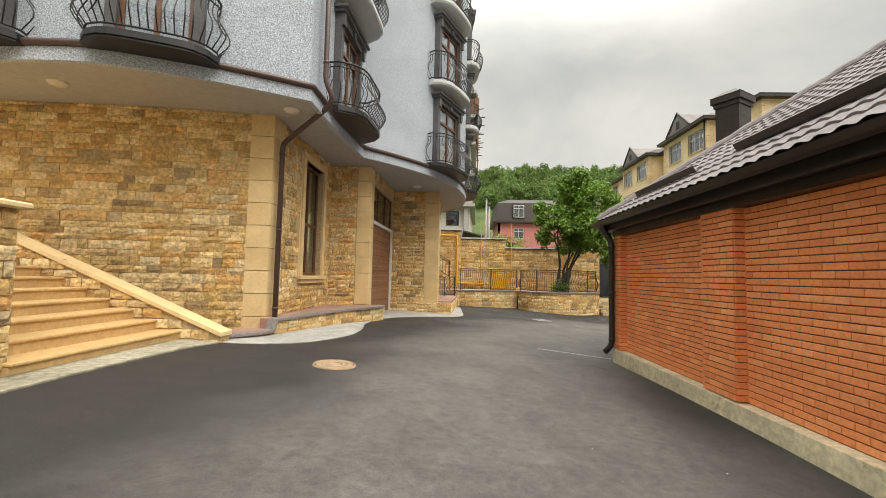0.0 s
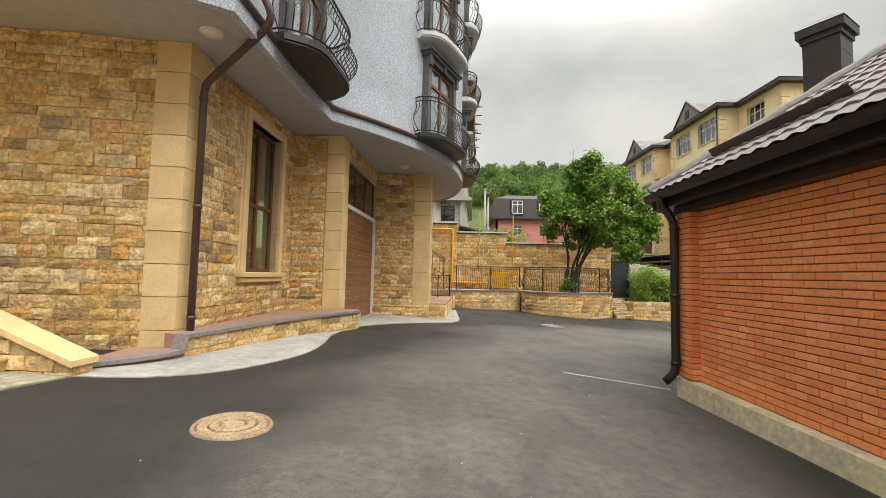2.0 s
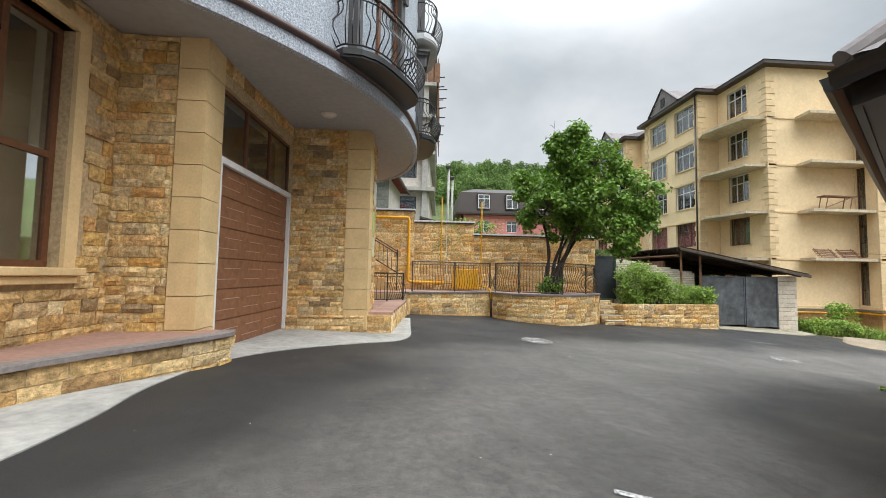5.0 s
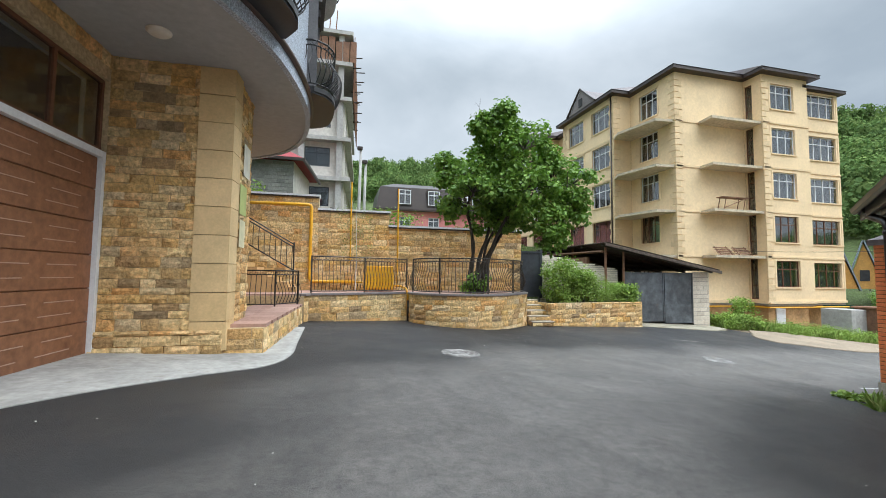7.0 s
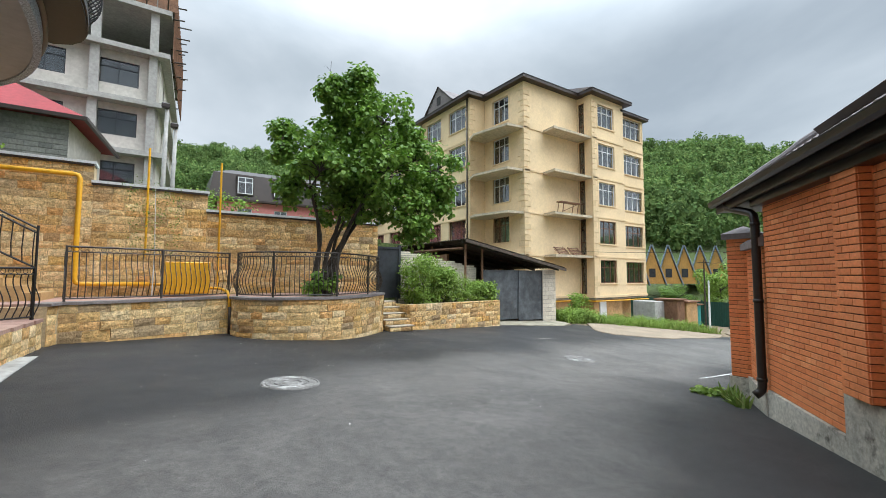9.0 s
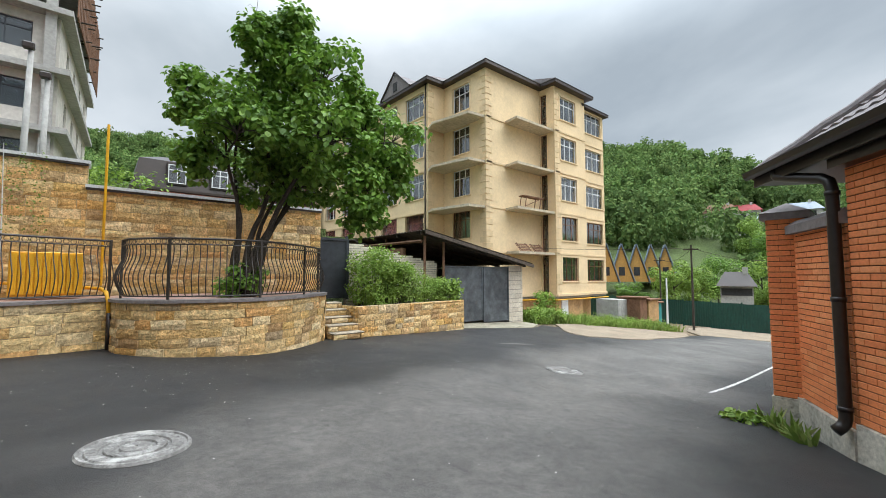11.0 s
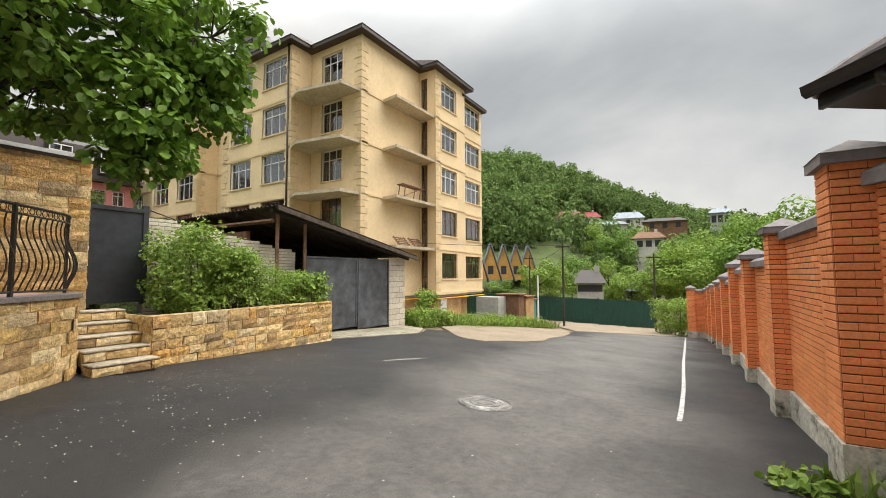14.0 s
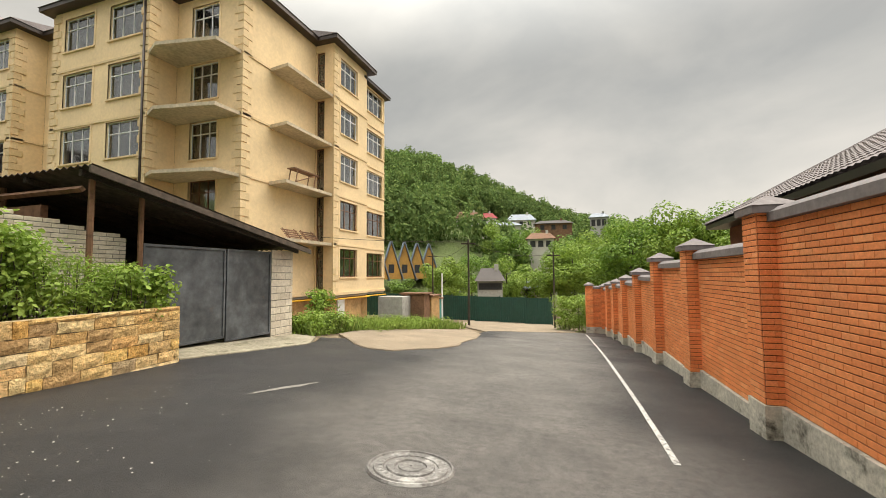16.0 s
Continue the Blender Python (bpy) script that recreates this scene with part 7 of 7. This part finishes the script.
ph = thing("pink_house", (10, 62, 5), "pink rendered house with a brown mansard storey", "house")
pf, pl_ = Line([(6.1, 60), (22.5, 60)]), Line([(6.1, 68), (6.1, 60)])
pw = [(2.3, 3.7, 7.1, 8.6), (6.0, 7.4, 7.1, 8.6), (13.4, 14.3, 7.4, 8.7), (14.8, 15.7, 7.4, 8.7)]
w = part("wall", pierced(pf, 4.0, 9.3, pw, 0.3), M_PINK, ph)
for a, b, c, d in pw:
    simple_window(w, pf, (a + b) / 2, b - a, c, d)
part("wall", pl_.solid(4.0, 9.3, 0.3), M_PINK, ph)
part("eave", prism(bmesh.new(), [(5.3, 59.4), (23.0, 59.4), (23.0, 69), (5.3, 69)], 9.3, 9.5), M_BROWN, ph)
bm = bmesh.new()
lo = [bm.verts.new((x, y, 9.5)) for x, y in ((5.5, 59.6), (22.9, 59.6), (22.9, 68.8), (5.5, 68.8))]
md = [bm.verts.new((x, y, 12.3)) for x, y in ((6.0, 60.1), (22.4, 60.1), (22.4, 68.3), (6.0, 68.3))]
hi = [bm.verts.new((x, y, 13.2)) for x, y in ((8, 62.5), (20.4, 62.5), (20.4, 66), (8, 66))]
bm.faces.new(hi)
for a, b in ((lo, md), (md, hi)):
    for i in range(4):
        bm.faces.new((a[i], a[(i + 1) % 4], b[(i + 1) % 4], b[i]))
bmesh.ops.recalc_face_normals(bm, faces=bm.faces)
part("mansard", bm, M_BROWN, ph, "dark brown panelled mansard roof")
mf = Line([(6.1, 59.45), (22.5, 59.45)])
for s in (2.9, 6.6, 11.0, 14.4):
    window(ph, mf, s - 0.75, s + 0.75, 10.1, 11.9, (0, 0.5, 1), (0, 0.7, 1), M_WHITE, 0.0, 0.08, "white mansard window")
    slab("dormer_box", 6.1 + s - 0.85, 6.1 + s + 0.85, 59.55, 60.5, 9.95, 12.05, M_BROWN, ph)
for x, y, h in ((1.85, 25.95, 6.45), (2.1, 26.7, 6.1)):
    lp = thing("lamp_post", (x, y, 2.9), "slim concrete lamp post with a small floodlight", "street lamp")
    part("pole", tube(bmesh.new(), [(x, y, 2.0), (x + 0.05, y, h)], 0.075, 8, r_end=0.05), M_RAWCONC, lp, "", True)
    part("lamp", box(bmesh.new(), x - 0.1, x + 0.12, y - 0.14, y + 0.03, h - 0.02, h + 0.14, None, 0.03), M_BROWN, lp)
shrub("shrub", [(6.2 + 2.6 * (k % 9) / 9, 26.4 + (k % 5) * 0.2, 3.0 + 0.5 * ((k * 7) % 10) / 10) for k in range(50)], 0.25, 26, 0.1, 71, "flowering shrub above the retaining wall")
shrub("shrub", [(-4.5 + 2.6 * (k % 9) / 9, 27 + (k % 5) * 0.3, 3.6 + 1.6 * ((k * 7) % 10) / 10) for k in range(60)], 0.35, 26, 0.12, 72, "leafy shrub before the block house")
shrub("shrub", [(2.0 + 2.8 * (k % 11) / 11, 27 + (k % 5) * 0.3, 3.3 + 1.0 * ((k * 7) % 10) / 10) for k in range(50)], 0.3, 26, 0.1, 73, "green bush above the retaining wall")

# ---- house behind the brick fence ----
nh = thing("tiled_house", (20, 8, -1), "house behind the fence under a grey-brown tiled hip roof", "house")
part("wall", prism(bmesh.new(), [(14.5, 6), (25, 6), (25, 11.4), (14.5, 11.4)], -2.5, 2.65), M_BRICKJOINT, nh)
N0, N1, N2, N3 = Vector((13.9, 12.0, 2.7)), Vector((25.6, 12.0, 2.7)), Vector((25.6, 5, 2.7)), Vector((13.9, 5, 2.7))
R0, R1 = Vector((17.4, 8.5, 4.72)), Vector((22.1, 8.5, 4.72))
for p0, p1, pts in ((N1, N0, [R0, R1]), (N2, N1, [R1]), (N0, N3, [R0])):
    o, a, b, poly = slope_poly(p0, p1, pts)
    tiled_slope("roof_slope", nh, o, a, b, poly, M_ROOF)
part("eave", prism(bmesh.new(), [(13.9, 5), (25.6, 5), (25.6, 12), (13.9, 12)], 2.5, 2.66), M_GUTTER, nh)
for p, q in ((N0, R0), (N1, R1), (R0, R1)):
    part("ridge_cap", tube(bmesh.new(), [p, q], 0.08, 6), M_ROOF, nh)

# ---- far end of the lane: huts, green gate, poles, chalets ----
hut = thing("hut", (32, 26.8, -2.4), "small old huts with rusty lids and peeling plaster", "hut")
for k, (x0, x1, y0, y1, h, mat) in enumerate(((30.1, 31.4, 26.6, 28.2, 1.75, M_RAWCONC), (31.3, 32.3, 25.7, 27.2, 1.95, M_RUST), (32.35, 33.9, 25.6, 27.4, 1.9, M_OLDPLASTER), (33.95, 34.6, 25.7, 27.3, 1.75, M_TEAL))):
    g = land((x0 + x1) / 2, y0)
    part("body", box(bmesh.new(), x0, x1, y0, y1, g - 0.4, g + h, None, 0.02), mat, hut)
    if k:
        part("lid", box(bmesh.new(), x0 - 0.12, x1 + 0.12, y0 - 0.15, y1 + 0.1, g + h, g + h + 0.1, None, 0.02), M_RUST, hut)
gf = thing("green_fence", (47, 25, -3.2), "dark green profiled sheet fence with a wide gate", "fence")
gl_ = Line([(46.6, 19.2), (47.2, 42.0)])
k = 0
s = 0.0
while s < gl_.length - 0.1:
    q, d = gl_.at(s + 1.2)
    zt = -1.35 + 0.5 * s / gl_.length
    m = gl_.set_out(s, zt - 2.35)
    bm = bmesh.new()
    cols = []
    for j in range(25):
        for yy in ((-0.03, 0.01) if j % 2 else (0.01, -0.03)):
            cols.append([bm.verts.new(m @ Vector((min(j * 0.1 + (0.012 if cols and len(cols) % 2 else 0), 2.4), yy, z_))) for z_ in (0, 2.35)])
    for p_, q_ in zip(cols, cols[1:]):
        bm.faces.new((p_[0], q_[0], q_[1], p_[1]))
    part("sheet", bm, M_GREENSHEET, gf)
    part("post", box(bmesh.new(), -0.05, 0.05, -0.06, 0.06, -0.5, 2.45, m), M_GREENSHEET, gf)
    s += 2.4
for x, y, top_, mat in ((36.2, 24.2, 3.4, M_BARK), (40.5, 18.6, 2.6, M_BARK), (40.0, 27.5, 1.0, M_WHITE), (45.8, 30.4, 3.0, M_BARK)):
    pl = thing("utility_pole", (x, y, land(x, y)), "thin weathered utility pole with wires" if mat == M_BARK else "slim white post by the gate", "pole")
    part("pole", tube(bmesh.new(), [(x, y, land(x, y) - 0.3), (x + 0.05, y, top_)], 0.09, 7, r_end=0.06), mat, pl)
    if mat == M_BARK:
        part("crossarm", box(bmesh.new(), x - 0.1, x + 0.1, y - 0.5, y + 0.5, top_ - 0.35, top_ - 0.27), mat, pl)
wires = thing("wires", (38, 21, 3), "thin dark overhead wires between the poles", "wire")
for a, b in (((36.25, 24.2, 3.2), (40.55, 18.6, 2.4)), ((36.25, 24.2, 3.1), (45.85, 30.4, 2.8)), ((22.3, 40.0, 4.4), (36.2, 24.2, 3.2)), ((9.6, 25.4, 2.5), (22.3, 37.0, 3.4))):
    a, b = Vector(a), Vector(b)
    part("wire", tube(bmesh.new(), [a.lerp(b, i / 10) - Vector((0, 0, 0.5 * math.sin(math.pi * i / 10))) for i in range(11)], 0.014, 4), M_BARK, wires)
for k in range(6):
    q = Vector((64.0, 48.5)).lerp(Vector((77.0, 42.4)), k / 5)
    ch = thing("chalet", (q.x, q.y, -0.6), "steep A-frame chalet of varnished pine under a blue-grey roof", "cabin", "row of A-frame chalets")
    d = Matrix.Rotation(radians(4), 2) @ Vector((q.x - 8, q.y - 16)).normalized()
    s_ = Vector((-d.y, d.x))
    bm = bmesh.new()
    fr_ = [(q - s_ * 1.7, 0.2), (q + s_ * 1.7, 0.2), (q, 6.0)]
    f1 = [bm.verts.new((*p, z)) for p, z in fr_]
    f2 = [bm.verts.new((*(p + d * 3.4), z)) for p, z in fr_]
    bm.faces.new(f1)
    bm.faces.new(f2[::-1])
    bm.faces.new((f1[0], f2[0], f2[1], f1[1]))
    part("front", bm, M_PINE, ch)
    for sg_ in (-1, 1):
        bm = bmesh.new()
        a = [(q + s_ * 1.95 * sg_ - d * 0.4, -0.1), (q - d * 0.4, 6.35), (q + d * 3.6, 6.35), (q + s_ * 1.95 * sg_ + d * 3.6, -0.1)]
        top_ = [bm.verts.new((*p, z)) for p, z in a]
        bot_ = [bm.verts.new((*(p + s_ * sg_ * 0.12), z + 0.1)) for p, z in a]
        bm.faces.new(top_)
        bm.faces.new(bot_[::-1])
        for i in range(4):
            bm.faces.new((top_[i], top_[(i + 1) % 4], bot_[(i + 1) % 4], bot_[i]))
        bmesh.ops.recalc_face_normals(bm, faces=bm.faces)
        part("roof_side", bm, M_SLATE, ch)
    # window is one solid block, the dark inside put into its colour
    part("window", prism(bmesh.new(), [q - s_ * 0.45 - d * 0.06, q + s_ * 0.45 - d * 0.06, q + s_ * 0.45 - d * 0.02, q - s_ * 0.45 - d * 0.02], 1.2, 2.6), M_ROOMSHADE, ch)


def cottage(x, y, z, w, dep, h, rise, wall_mat, roof_mat, face, label):
    """A small far house: walls, gabled roof, windows, chimney."""
    m = pose(x, y, z, 0, 0, face)
    c = thing("cottage", (x, y, z), label, "house", "cottages on the far slope")
    ln = Line([(m @ Vector((-w / 2, -dep / 2, 0))).xy, (m @ Vector((w / 2, -dep / 2, 0))).xy])
    part("wall", box(bmesh.new(), -w / 2, w / 2, -dep / 2, dep / 2, -4, h, m), wall_mat, c)
    for i in range(3):
        s = w * (0.2 + 0.3 * i)
        # far windows are solid blocks, coloured dark for the shade indoors
        part("window", box(bmesh.new(), -w / 2 + s - 0.5, -w / 2 + s + 0.5, -dep / 2 - 0.05, -dep / 2 + 0.05, h * 0.4, h * 0.82, m), M_ROOMSHADE, c)
    bm = bmesh.new()
    pts = [(-w / 2 - 0.4, -dep / 2 - 0.5, h - 0.1), (w / 2 + 0.4, -dep / 2 - 0.5, h - 0.1), (w / 2 + 0.4, dep / 2 + 0.5, h - 0.1), (-w / 2 - 0.4, dep / 2 + 0.5, h - 0.1), (-w / 2 + w * 0.15, 0, h + rise), (w / 2 - w * 0.15, 0, h + rise)]
    v = [bm.verts.new(m @ Vector(p)) for p in pts]
    for f in ((0, 1, 5, 4), (1, 2, 5), (2, 3, 4, 5), (3, 0, 4), (3, 2, 1, 0)):
        bm.faces.new([v[i] for i in f])
    bmesh.ops.recalc_face_normals(bm, faces=bm.faces)
    part("roof", bm, roof_mat, c)
    part("chimney", box(bmesh.new(), w * 0.2, w * 0.2 + 0.5, -0.3, 0.3, h + rise * 0.4, h + rise + 0.5, m), wall_mat, c)


def ray_at(az, dist, elev):
    """A place seen from the lane's start: bearing, distance, height angle."""
    return 8 + dist * math.sin(radians(az)), 16.2 + dist * math.cos(radians(az)), 0.95 + dist * math.tan(radians(elev))


for az, dist, el, w, h, rise, wm, rm, face, lab in (
        (77.4, 52, -1.9, 3.0, 1.9, 1.5, M_RAWCONC, M_BROWN, -75, "small grey garden house with a steep brown roof"),
        (74.8, 120, 6.4, 7, 3.4, 2.2, M_PALE, M_RUST, -70, "pale cottage with a weathered red roof on the slope"),
        (77.0, 124, 6.6, 7, 3.0, 1.8, M_PALE, M_REDROOF, -75, "pale cottage with a bright red roof on the slope"),
        (79.3, 112, 5.3, 10, 3.2, 1.2, M_PALE, M_SLATE, -78, "long pale house with a dark flat roof on the slope"),
        (82.0, 126, 6.4, 8, 2.6, 2.0, M_PALE, M_SLATE, -80, "house with a light grey-green roof on the slope"),
        (86.2, 110, 5.6, 9, 2.8, 1.0, M_RUST, M_BROWN, -84, "dark wooden house on the slope"),
        (84.5, 84, 3.4, 5, 2.8, 1.2, M_PALE, M_RUST, -84, "small cream house half hidden by trees"),
        (92.0, 124, 5.7, 4.6, 4.2, 1.2, M_RAWCONC, M_SLATE, -92, "square grey two-storey house with a pale roof on the slope"),
        (84.0, 62, -2.6, 5, 1.8, 0.9, M_PALE, M_SLATE, -84, "low white hut behind the green fence")):
    x, y, z = ray_at(az, dist, el)
    cottage(x, y, z - 1.0, w, w * 0.7, h, rise, wm, rm, face, lab)


# ---- far slopes and woods ----
def ridge(az):
    """Height angle of the skyline of the wooded hills, by bearing."""
    xs = [-180, -60, -10, 4, 16, 30, 45, 55, 64, 70, 75, 81, 88, 97, 106, 125, 150, 180]
    ys = [8, 10, 14.8, 17.1, 16.6, 16.2, 16.5, 17.6, 17.2, 16.0, 14.4, 11.2, 8.2, 5.6, 5.2, 5.0, 6.0, 8]
    return float(np.interp(az, xs, ys))


HC = (8.0, 16.0)


def hill_z(x, y):
    dx, dy = x - HC[0], y - HC[1]
    r = math.hypot(dx, dy)
    az = math.degrees(math.atan2(dx, dy))
    R = 190.0
    t = max(0.0, (r - 58) / (R - 58))
    crest = R * math.tan(radians(ridge(az))) - 7
    rise = crest * (t ** 1.15 if t < 1 else max(0.2, 1 - (t - 1) * 0.6))
    low = -6.0 if 45 < az < 140 else 1.0
    return low * min(1, max(0, (r - 45) / 15)) * (1 - min(1, t * 1.4)) + rise + 2.2 * noise.noise(Vector((x * 0.03, y * 0.03, 3))) * min(1, t * 4)


v, f = [], []
rs = [50, 58, 66, 75, 85, 96, 108, 120, 134, 148, 162, 176, 190, 210, 240, 300]
na = 120
for r in rs:
    for k in range(na):
        a = 2 * math.pi * k / na
        x, y = HC[0] + r * math.sin(a), HC[1] + r * math.cos(a)
        v.append((x, y, hill_z(x, y) if r > 50 else -7.5))
for i in range(len(rs) - 1):
    for k in range(na):
        f.append((i * na + k, i * na + (k + 1) % na, (i + 1) * na + (k + 1) % na, (i + 1) * na + k))
tagged(mesh_np("hillside", v, f, M_MEADOW, smooth=True), "green hillside rising behind the houses", "hill", "", "structure")


def crown_unit(seed, n, card):
    """A tree crown in a unit ball: many small leafy sprays on lumps, with gaps."""
    rng = np.random.default_rng(seed)
    lumps, d = ball(rng, 16, 0.45)
    lumps *= np.array((0.8, 0.8, 0.95))
    ps, ns = [], []
    for c in lumps:
        q, d = ball(rng, n // 16, 0.7)
        ps.append(c + q * rng.uniform(0.26, 0.46))
        ns.append(d + np.array((0, 0, 0.5)))
    p = np.concatenate(ps)
    return scatter(p, card * rng.uniform(0.6, 1.3, len(p)), np.concatenate(ns) * 1.5, rng, CARD, CARD_F, 0.1)


UNITS = [crown_unit(s, 400, 0.165) for s in range(6)]
FINE = [crown_unit(s + 20, 5600, 0.056) for s in range(4)]
rngw = np.random.default_rng(5)
vs, fs, base = [], [], 0
count = 0
while count < 2100:
    az = rngw.choice([rngw.uniform(-14, 32), rngw.uniform(48, 125)], p=[0.28, 0.72])
    r = 74 + (198 - 74) * rngw.random() ** 0.72
    x, y = HC[0] + r * math.sin(radians(az)), HC[1] + r * math.cos(radians(az))
    if 48 < az < 73 and r < 92:
        continue
    if 72 < az < 96 and r < 132 and rngw.random() < 0.86:
        continue
    if az < 40 and r < 128:
        r = 128 + 70 * rngw.random()
        x, y = HC[0] + r * math.sin(radians(az)), HC[1] + r * math.cos(radians(az))
    s = rngw.uniform(2.3, 4.2) * (0.8 if az < 40 else 1.0)
    z = hill_z(x, y) + s * 1.05
    u, uf = UNITS[rngw.integers(6)]
    a = rngw.uniform(0, 6.28)
    ca, sa = math.cos(a), math.sin(a)
    q = u @ np.array(((ca, sa, 0), (-sa, ca, 0), (0, 0, 1))) * np.array((s, s, s * rngw.uniform(1.0, 1.5))) + np.array((x, y, z))
    vs.append(q)
    fs += [tuple(base + i for i in ff) for ff in uf]
    base += len(q)
    count += 1
tagged(mesh_np("woods", np.concatenate(vs), fs, M_WOODS), "dense green deciduous woods covering the hills", "woods", "", "stuff")


def garden_tree(x, y, z, s, h, k, label):
    t = thing("tree", (x, y, z), label, "tree", "trees beyond the green fence")
    part("trunk", tube(bmesh.new(), [(x, y, z - 0.6), (x + 0.1, y, z + h * 0.35), (x, y + 0.1, z + h * 0.8)], 0.16, 6, r_end=0.05), M_BARK, t)
    bm = bmesh.new()
    for j in range(5):
        a = j * 1.26 + k
        tube(bm, [(x, y, z + h * (0.3 + 0.07 * j)), (x + math.cos(a) * s * 0.6, y + math.sin(a) * s * 0.6, z + h * (0.5 + 0.08 * j))], 0.06, 4, r_end=0.02)
    part("limb", bm, M_BARK, t)
    u, uf = FINE[k % 4]
    a = k * 1.3
    ca, sa = math.cos(a), math.sin(a)
    q = u @ np.array(((ca, sa, 0), (-sa, ca, 0), (0, 0, 1))) * np.array((s, s, h * 0.42)) + np.array((x, y, z + h * 0.6))
    mesh_np("crown", q, uf, M_BUSH if k % 3 else M_LEAF, t)["kind"] = "stuff"


rt = random.Random(31)
spots = [(65.5, 46, 2.0, 3.2), (70.8, 46, 2.7, 5.6), (72.4, 62, 3.0, 7.0), (75.0, 66, 3.4, 7.5), (79.8, 56, 2.6, 7.0), (82.5, 60, 3.6, 7.5), (80.8, 80, 3.4, 9.0), (85.6, 52, 3.6, 6.0), (88.5, 50, 3.6, 7.0), (87.2, 78, 3.4, 8.5), (90.6, 66, 4.0, 11.0), (92.6, 56, 3.8, 9.0), (95.5, 52, 4.0, 9.8), (98.5, 56, 4.5, 11.5), (101.5, 52, 4.3, 10.8), (105, 54, 4.6, 11.0), (109, 50, 4.4, 10.2), (113, 52, 4.6, 10.5), (118, 50, 4.5, 10.0), (78.2, 90, 3.4, 8.0), (83.4, 96, 3.2, 8.0), (89, 92, 3.4, 8.5), (94, 80, 4.4, 12.5)]
for k, (az, dist, s, h) in enumerate(spots):
    x, y, _ = ray_at(az, dist, 0)
    garden_tree(x, y, min(-3.0, hill_z(x, y)) if dist < 58 else hill_z(x, y), s, h, k, "leafy green garden tree beyond the fence")


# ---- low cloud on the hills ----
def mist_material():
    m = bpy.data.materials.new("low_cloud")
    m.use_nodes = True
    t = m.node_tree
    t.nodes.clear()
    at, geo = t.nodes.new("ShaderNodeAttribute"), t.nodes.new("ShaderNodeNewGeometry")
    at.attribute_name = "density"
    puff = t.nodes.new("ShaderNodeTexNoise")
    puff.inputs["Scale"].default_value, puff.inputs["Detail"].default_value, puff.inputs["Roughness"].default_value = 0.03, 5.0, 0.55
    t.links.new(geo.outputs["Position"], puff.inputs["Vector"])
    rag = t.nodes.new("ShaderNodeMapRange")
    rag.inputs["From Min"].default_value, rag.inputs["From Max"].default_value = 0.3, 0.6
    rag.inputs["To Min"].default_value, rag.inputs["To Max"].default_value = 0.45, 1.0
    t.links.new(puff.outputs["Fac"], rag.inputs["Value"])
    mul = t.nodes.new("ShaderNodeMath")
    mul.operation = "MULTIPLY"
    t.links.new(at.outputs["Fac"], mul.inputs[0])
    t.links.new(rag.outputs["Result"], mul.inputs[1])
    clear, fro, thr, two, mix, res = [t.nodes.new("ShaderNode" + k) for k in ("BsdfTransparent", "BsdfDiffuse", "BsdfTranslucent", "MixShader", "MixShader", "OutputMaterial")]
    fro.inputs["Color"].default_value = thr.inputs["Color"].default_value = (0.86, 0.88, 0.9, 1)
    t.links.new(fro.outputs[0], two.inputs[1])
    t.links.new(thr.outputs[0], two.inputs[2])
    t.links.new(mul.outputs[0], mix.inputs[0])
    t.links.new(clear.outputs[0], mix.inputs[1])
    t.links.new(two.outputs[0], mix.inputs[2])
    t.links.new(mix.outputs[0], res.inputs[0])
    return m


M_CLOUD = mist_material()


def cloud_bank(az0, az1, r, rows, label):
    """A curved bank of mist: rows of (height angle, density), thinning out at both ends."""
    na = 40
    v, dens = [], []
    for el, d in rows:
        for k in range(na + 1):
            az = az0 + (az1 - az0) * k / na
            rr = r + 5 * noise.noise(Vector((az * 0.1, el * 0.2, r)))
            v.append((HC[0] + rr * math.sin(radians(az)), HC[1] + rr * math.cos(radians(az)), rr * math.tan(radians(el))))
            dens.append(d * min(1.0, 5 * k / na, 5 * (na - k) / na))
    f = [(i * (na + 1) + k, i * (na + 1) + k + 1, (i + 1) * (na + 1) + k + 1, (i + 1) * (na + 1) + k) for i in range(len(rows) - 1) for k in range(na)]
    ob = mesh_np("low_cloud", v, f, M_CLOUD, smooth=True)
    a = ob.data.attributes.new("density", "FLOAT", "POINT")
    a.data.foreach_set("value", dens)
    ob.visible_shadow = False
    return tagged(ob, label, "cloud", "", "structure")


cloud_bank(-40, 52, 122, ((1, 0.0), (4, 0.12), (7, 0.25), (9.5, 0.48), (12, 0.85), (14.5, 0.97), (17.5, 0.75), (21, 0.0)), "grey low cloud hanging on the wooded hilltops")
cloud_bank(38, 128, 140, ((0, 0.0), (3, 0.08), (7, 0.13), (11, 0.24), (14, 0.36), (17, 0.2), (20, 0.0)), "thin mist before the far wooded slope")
